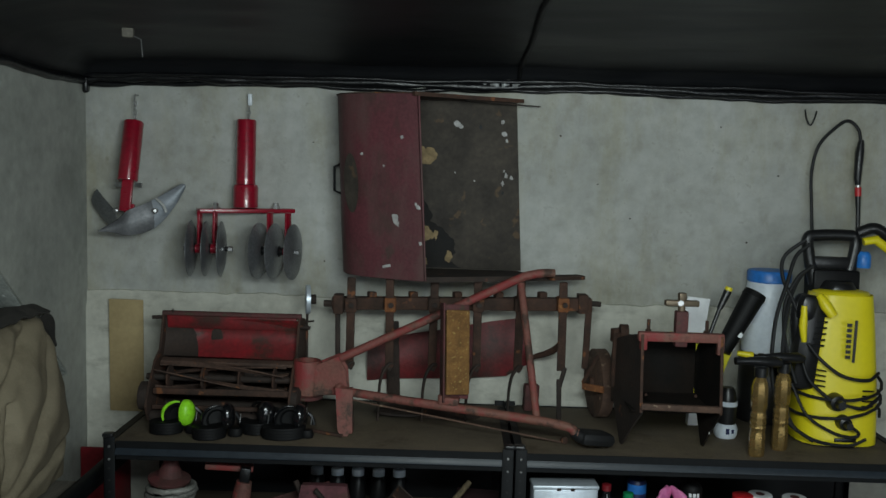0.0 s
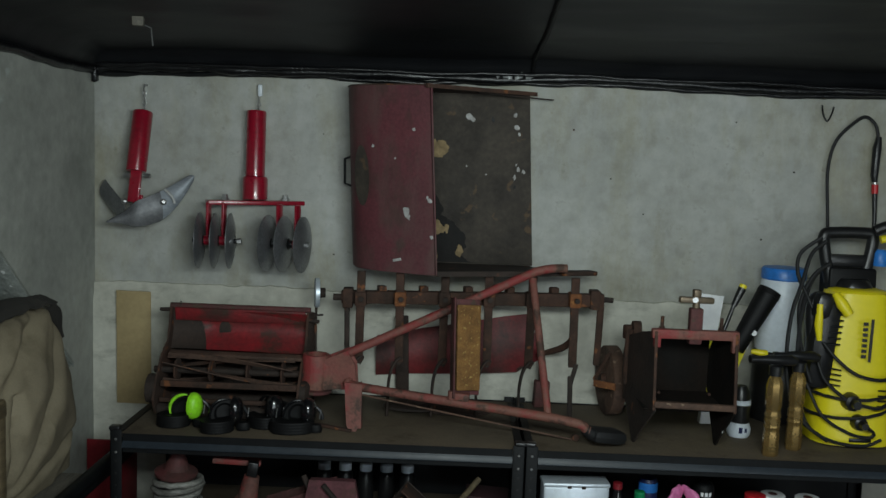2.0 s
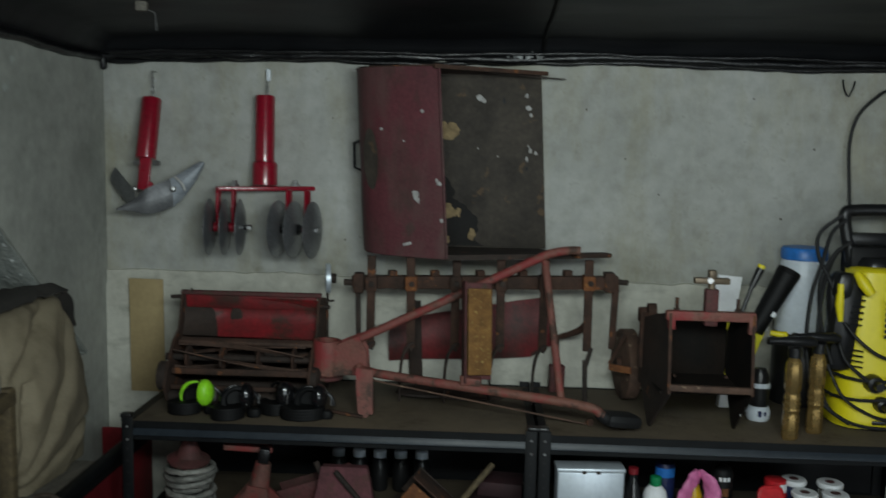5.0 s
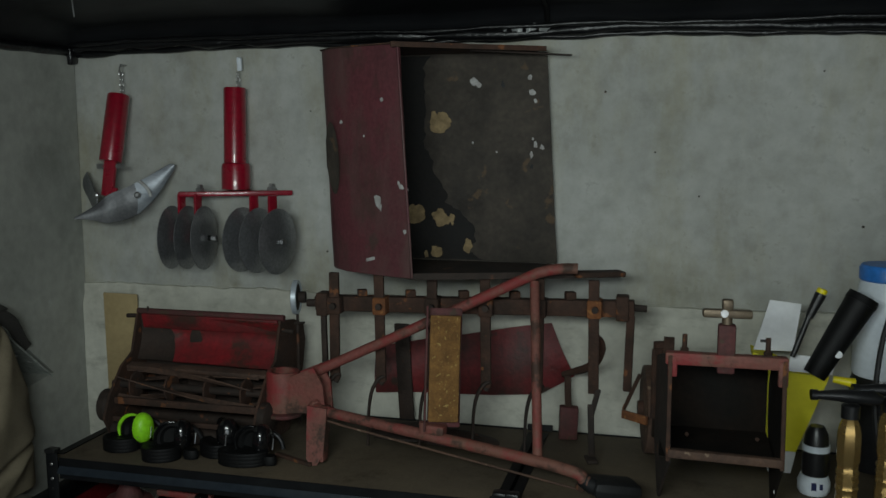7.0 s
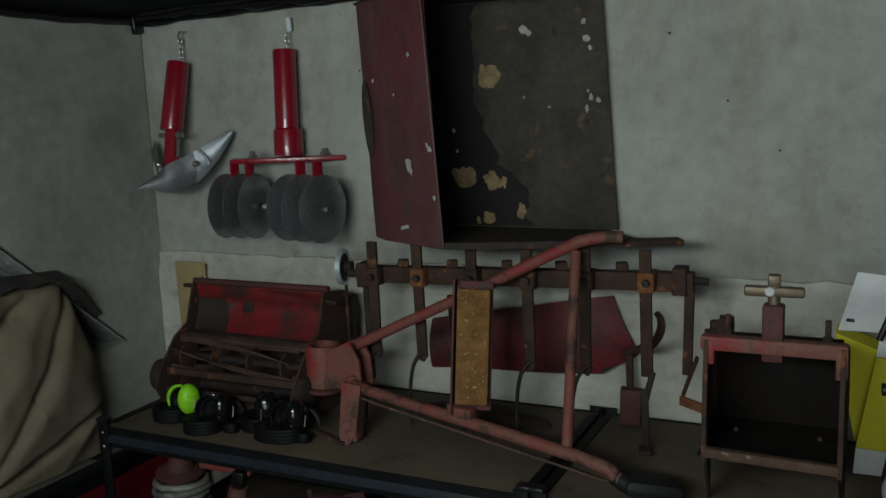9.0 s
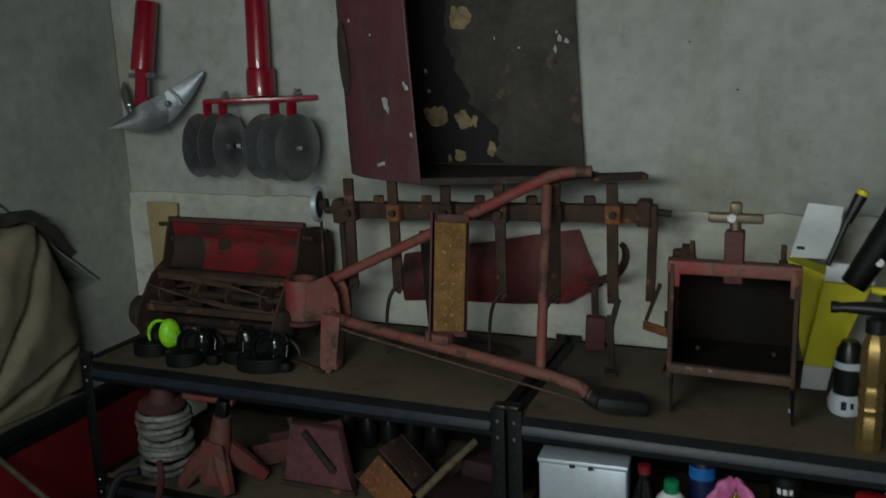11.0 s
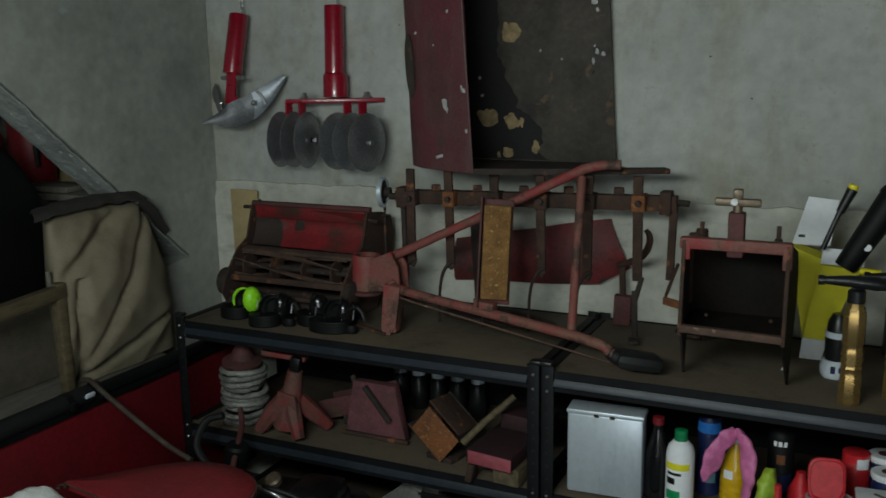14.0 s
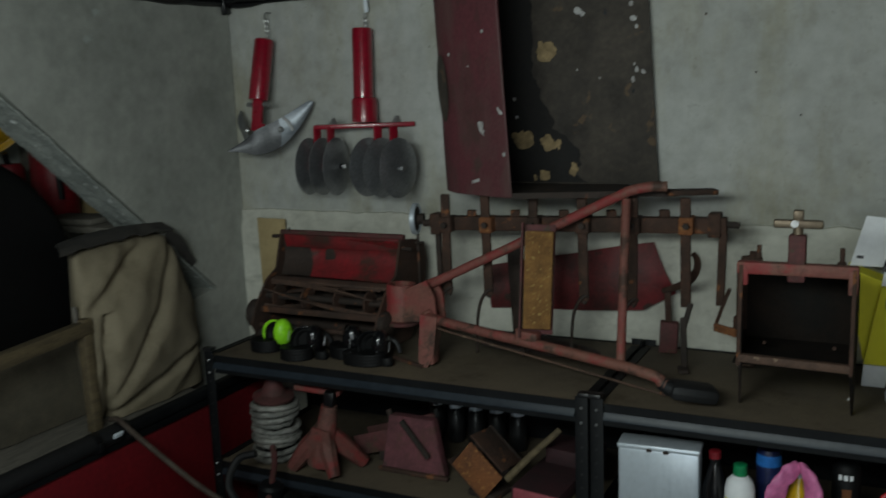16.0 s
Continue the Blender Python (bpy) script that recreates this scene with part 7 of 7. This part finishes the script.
def canvas_cover():
    c = thing("canvas_cover", (-1.83, 2.32, 0.69), "creased khaki canvas cover over a stored bundle", "canvas cover")

    def f(u, v):
        a = u * math.tau
        k = 1 - 0.12 * max(0.0, v - 0.55) / 0.45 - (0.55 * ((v - 0.93) / 0.07) ** 2 if v > 0.93 else 0)
        ca, sa = math.cos(a), math.sin(a)
        r = (abs(ca) ** 3.2 + abs(sa) ** 3.2) ** (-1 / 3.2)
        x, y, z = -1.835 + 0.125 * k * r * ca, 2.320 - 0.050 * v + 0.290 * (1 - 0.05 * v) * k * r * sa, 0.69 + 0.595 * v
        # long slanting folds and a sharp crease
        fold = 0.016 * abs(noise.noise((y * 2.6 + z * 2.2, z * 0.9, 3))) + 0.016 * abs(noise.noise((y * 5 - z * 4.0, z * 2, 7))) + 0.006 * noise.noise((y * 13, z * 9, 1))
        crease = 0.030 * math.exp(-((y - 2.115 - 0.10 * max(0.0, v - 0.45)) / 0.016) ** 2) * (1.0 if v < 0.62 else 0.0)
        slant = sum(a * math.exp(-((z - z0 - s * (y - 2.20)) / w) ** 2) for a, z0, s, w in ((0.034, 0.725, 0.34, 0.016), (0.024, 0.83, 1.3, 0.030), (0.030, 1.150, 0.58, 0.026))) * max(0.0, min(1.0, (y - 2.02) / 0.08))
        x += (-fold * 1.6 - crease - slant + 0.02) * max(0.2, min(1.0, 0.6 + 1.5 * ca))
        x += (0.075 * math.sin(math.pi * min(1.0, 0.15 + 0.85 * v)) - 0.045) * max(0.0, ca)
        y += 0.75 * max(0.0, -1.715 - x) * max(0.0, min(1.0, (2.25 - y) / 0.2))
        return x, y, z

    part("drape", Shape().sheet(f, 120, 70), CANVAS, c, sharp=80)
    def low(u, v):
        y, z = 1.45 + 0.70 * u, 0.69 + (0.24 + 0.05 * u) * v
        deep = -1.870 - 0.010 * v - 0.030 * abs(noise.noise((y * 6 + z * 5, z * 2, 4)))
        return deep, y, z
    part("lower_drape", Shape().sheet(low, 50, 24, 0.004), LOW_CANVAS, c, "crumpled canvas hanging below the cover, darkened for shade", 80)
    part("top_flap", Shape().sheet(lambda u, v: (-1.748 - 0.20 * u, 2.01 + 0.15 * u * (1 - v) + 0.50 * v, 1.258 + 0.022 * math.sin(math.pi * (0.10 + 0.70 * v)) + 0.022 * math.sin(math.pi * min(1.0, u * 1.4)) + 0.010 * noise.noise((u * 5, v * 9, 0))), 14, 20, 0.006), DARK_CLOTH, c, "dark dusty cloth lying over the top", 80)
    part("side_flap", Shape().sheet(lambda u, v: (-1.752 - 0.03 * u - 0.05 * v + 0.010 * math.sin(5 * u), 2.49 + 0.17 * u + 0.015 * v, 1.278 - 0.140 * u - 0.040 * v + 0.012 * math.sin(4 * u)), 12, 5, 0.005), DARK_CLOTH, c, "dark frayed flap edge", 80)


canvas_cover()
post = thing("timber_upright", (-2.70, 2.74, 0), "pale timber uprights leaning in the side bay", "timber")
part("board", Shape().box((-2.72, 2.78, 0.95), (0.10, 0.03, 1.9), (2, 3, 0), 0.004), WOOD, post)
part("board", Shape().box((-2.45, 2.83, 0.72), (0.13, 0.025, 1.44), (2, -4, 0), 0.004), CARDBOARD, post)
part("board", Shape().box((-2.95, 2.93, 0.95), (0.12, 0.03, 1.9), (0, 0, 0), 0.004), WOOD_GREY, post)
sh = thing("bay_shelf", (-2.50, 2.62, 1.26), "rough grey plank shelf in the side bay", "shelf")
part("plank", Shape().box((-2.46, 2.62, 1.262), (0.90, 0.30, 0.025), (0, 0, 0), 0.004), WOOD_GREY, sh)
for x in (-2.86, -2.10):
    part("support", Shape().box((x, 2.62, 0.625), (0.06, 0.28, 1.25), (0, 0, 0), 0.004), WOOD_GREY, sh)
part("pale_board", Shape().box((-2.27, 2.56, 1.288), (0.26, 0.16, 0.022), (0, 0, 6), 0.003), WOOD_GREY, sh, "pale board lying on the plank")
ext = thing("fire_extinguisher", (-2.50, 2.66, 1.275), "dark red fire extinguisher standing on the plank", "extinguisher")
part("cylinder", Shape().lathe([(0.082, 0), (0.088, 0.01), (0.088, 0.30), (0.064, 0.352), (0.022, 0.372)], (-2.50, 2.66, 1.275), (0, 0, 0), 32), RED_CART, ext)
part("valve", Shape().lathe([(0.018, 0), (0.022, 0.03), (0.012, 0.05)], (-2.50, 2.66, 1.644), (0, 0, 0), 16), ZINC, ext)
part("hose", Shape().tube(spline([(-2.49, 2.64, 1.68), (-2.41, 2.60, 1.66), (-2.385, 2.58, 1.50), (-2.39, 2.59, 1.36)], 6), 0.010, 8), RUBBER, ext)
ext2 = thing("oil_can", (-2.68, 2.60, 1.275), "dark red can standing on the plank", "can")
part("can", Shape().lathe([(0.060, 0), (0.062, 0.005), (0.062, 0.20), (0.05, 0.22)], (-2.69, 2.60, 1.275), (0, 0, 0), 28), RED_CART, ext2)
part("spout", Shape().tube([(-2.69, 2.60, 1.49), (-2.68, 2.58, 1.54)], 0.012, 10), DARK_STEEL, ext2)
HC = Vector((-2.775, 2.62, 1.700))
hm = thing("safety_helmet", (HC.x, HC.y, HC.z - 0.03), "amber yellow safety helmet with painted lamp reflections hung on timber", "helmet")
part("shell", Shape().lathe([(0.137, 0), (0.141, 0.022), (0.130, 0.077), (0.094, 0.127), (0.044, 0.151), (0.001, 0.156)], HC, (66, 8, 28), 36, (0.9, 1.1)), HELMET, hm)
part("brim", Shape().lathe([(0.141, -0.006), (0.160, -0.010), (0.160, -0.004), (0.141, 0.002)], HC, (66, 8, 28), 36, (0.9, 1.1)), HELMET, hm)
# Pale strips paint the lamp's reflections onto the glossy shell.
for dx, dz, ln, tilt in ((-0.075, 0.075, 0.06, 22), (0.045, 0.085, 0.06, -22), (-0.060, -0.035, 0.05, -14), (0.060, -0.030, 0.05, 14)):
    side = Vector((math.cos(radians(28)), math.sin(radians(28)), 0))
    front = Vector((math.sin(radians(28)), -math.cos(radians(28)), 0))
    part("reflective_strip", Shape().box(HC + side * dx + front * 0.118 + Vector((0, 0, dz + 0.02)), (0.020, 0.006, ln), (-20, tilt, 28), 0.002), WHITE_PAINT, hm, "pale strip painted as a lamp reflection")
part("peg", Shape().tube([HC, HC + Vector((0.06, 0.16, 0.02))], 0.012, 8), WOOD, hm)

# ---- under the ceiling ----
cb = thing("mains_cable", (-1.524, 1.658, 2.039), "looped cream mains cables hung under the ceiling", "cable")
main = [(-1.578, 1.203, 2.187), (-1.548, 1.203, 2.144), (-1.504, 1.203, 2.109), (-1.444, 1.203, 2.085), (-1.394, 1.203, 2.075), (-1.314, 1.203, 2.085), (-1.244, 1.203, 2.114), (-1.200, 1.203, 2.155), (-1.158, 1.203, 2.192)]
part("thick_cable", Shape().tube(spline([(x, y, z + 0.013) for x, y, z in main], 6), 0.0066, 10), CABLE, cb, "thick cream cable")
part("loop", Shape().tube(spline([(-1.575, 1.182, 2.198), (-1.584, 1.182, 2.161), (-1.576, 1.182, 2.127), (-1.553, 1.182, 2.117), (-1.528, 1.182, 2.134), (-1.514, 1.182, 2.174), (-1.515, 1.182, 2.200)], 6), 0.0061, 10), CABLE, cb)
part("thin_cable", Shape().tube(spline([(-1.475, 1.223, 2.170), (-1.456, 1.223, 2.133), (-1.413, 1.213, 2.112), (-1.312, 1.203, 2.102), (-1.220, 1.223, 2.122), (-1.129, 1.234, 2.166), (-1.062, 1.244, 2.198)], 6), 0.0047, 8), CABLE, cb)
part("connector", Shape().tube([(-1.478, 1.223, 2.198), (-1.475, 1.223, 2.168), (-1.470, 1.223, 2.151)], [0.022, 0.020, 0.010], 12), CABLE, cb)
part("tape_tag", Shape().box((-1.413, 1.193, 2.114), (0.033, 0.012, 0.024), (0, 35, 0), 0.003).box((-1.392, 1.193, 2.065), (0.022, 0.010, 0.024), (0, 12, 0), 0.003), WHITE_CARD, cb, "white tape tag")
part("grey_cable", Shape().tube(spline([(-1.868, 1.307, 2.142), (-1.697, 1.203, 2.085), (-1.639, 1.203, 2.060), (-1.585, 1.203, 2.055), (-1.543, 1.203, 2.078), (-1.517, 1.203, 2.118), (-1.506, 1.203, 2.187)], 6), 0.0049, 8), GREY_CABLE, cb, "thin grey cable")
solid("red_extension_cable", Shape().tube(spline([(-1.284, 1.464, 2.233), (-1.167, 1.449, 2.230), (-1.009, 1.359, 2.233), (-0.823, 1.246, 2.238)], 6), 0.0065, 8), surf("red_cord", (0.42, 0.06, 0.05), 0.5, bump=0.05), (-1.074, 1.471, 2.230), "red cord along the plastic ceiling sheet", "cable")
solid("orange_extension_cable", Shape().tube(spline([(-0.024, 1.253, 2.235), (0.102, 1.268, 2.230), (0.360, 1.246, 2.228), (0.725, 1.171, 2.233)], 6), 0.008, 8), surf("orange_cable", (0.75, 0.20, 0.03), 0.5, bump=0.05), (0.276, 1.246, 2.230), "orange cord along the plastic ceiling sheet", "cable")
hook = thing("ceiling_hook", (-1.44, 2.41, 2.20), "small pale block with a bent wire under the sheet", "hook")
hz = sag(-1.44, 2.41)
part("block", Shape().box((-1.44, 2.41, hz - 0.012), (0.036, 0.030, 0.032), (0, 0, 10), 0.005), WOOD_GREY, hook)
part("wire", Shape().tube([(-1.43, 2.42, hz - 0.02), (-1.405, 2.43, hz - 0.03), (-1.400, 2.43, hz - 0.085)], 0.0022, 6), ZINC, hook)
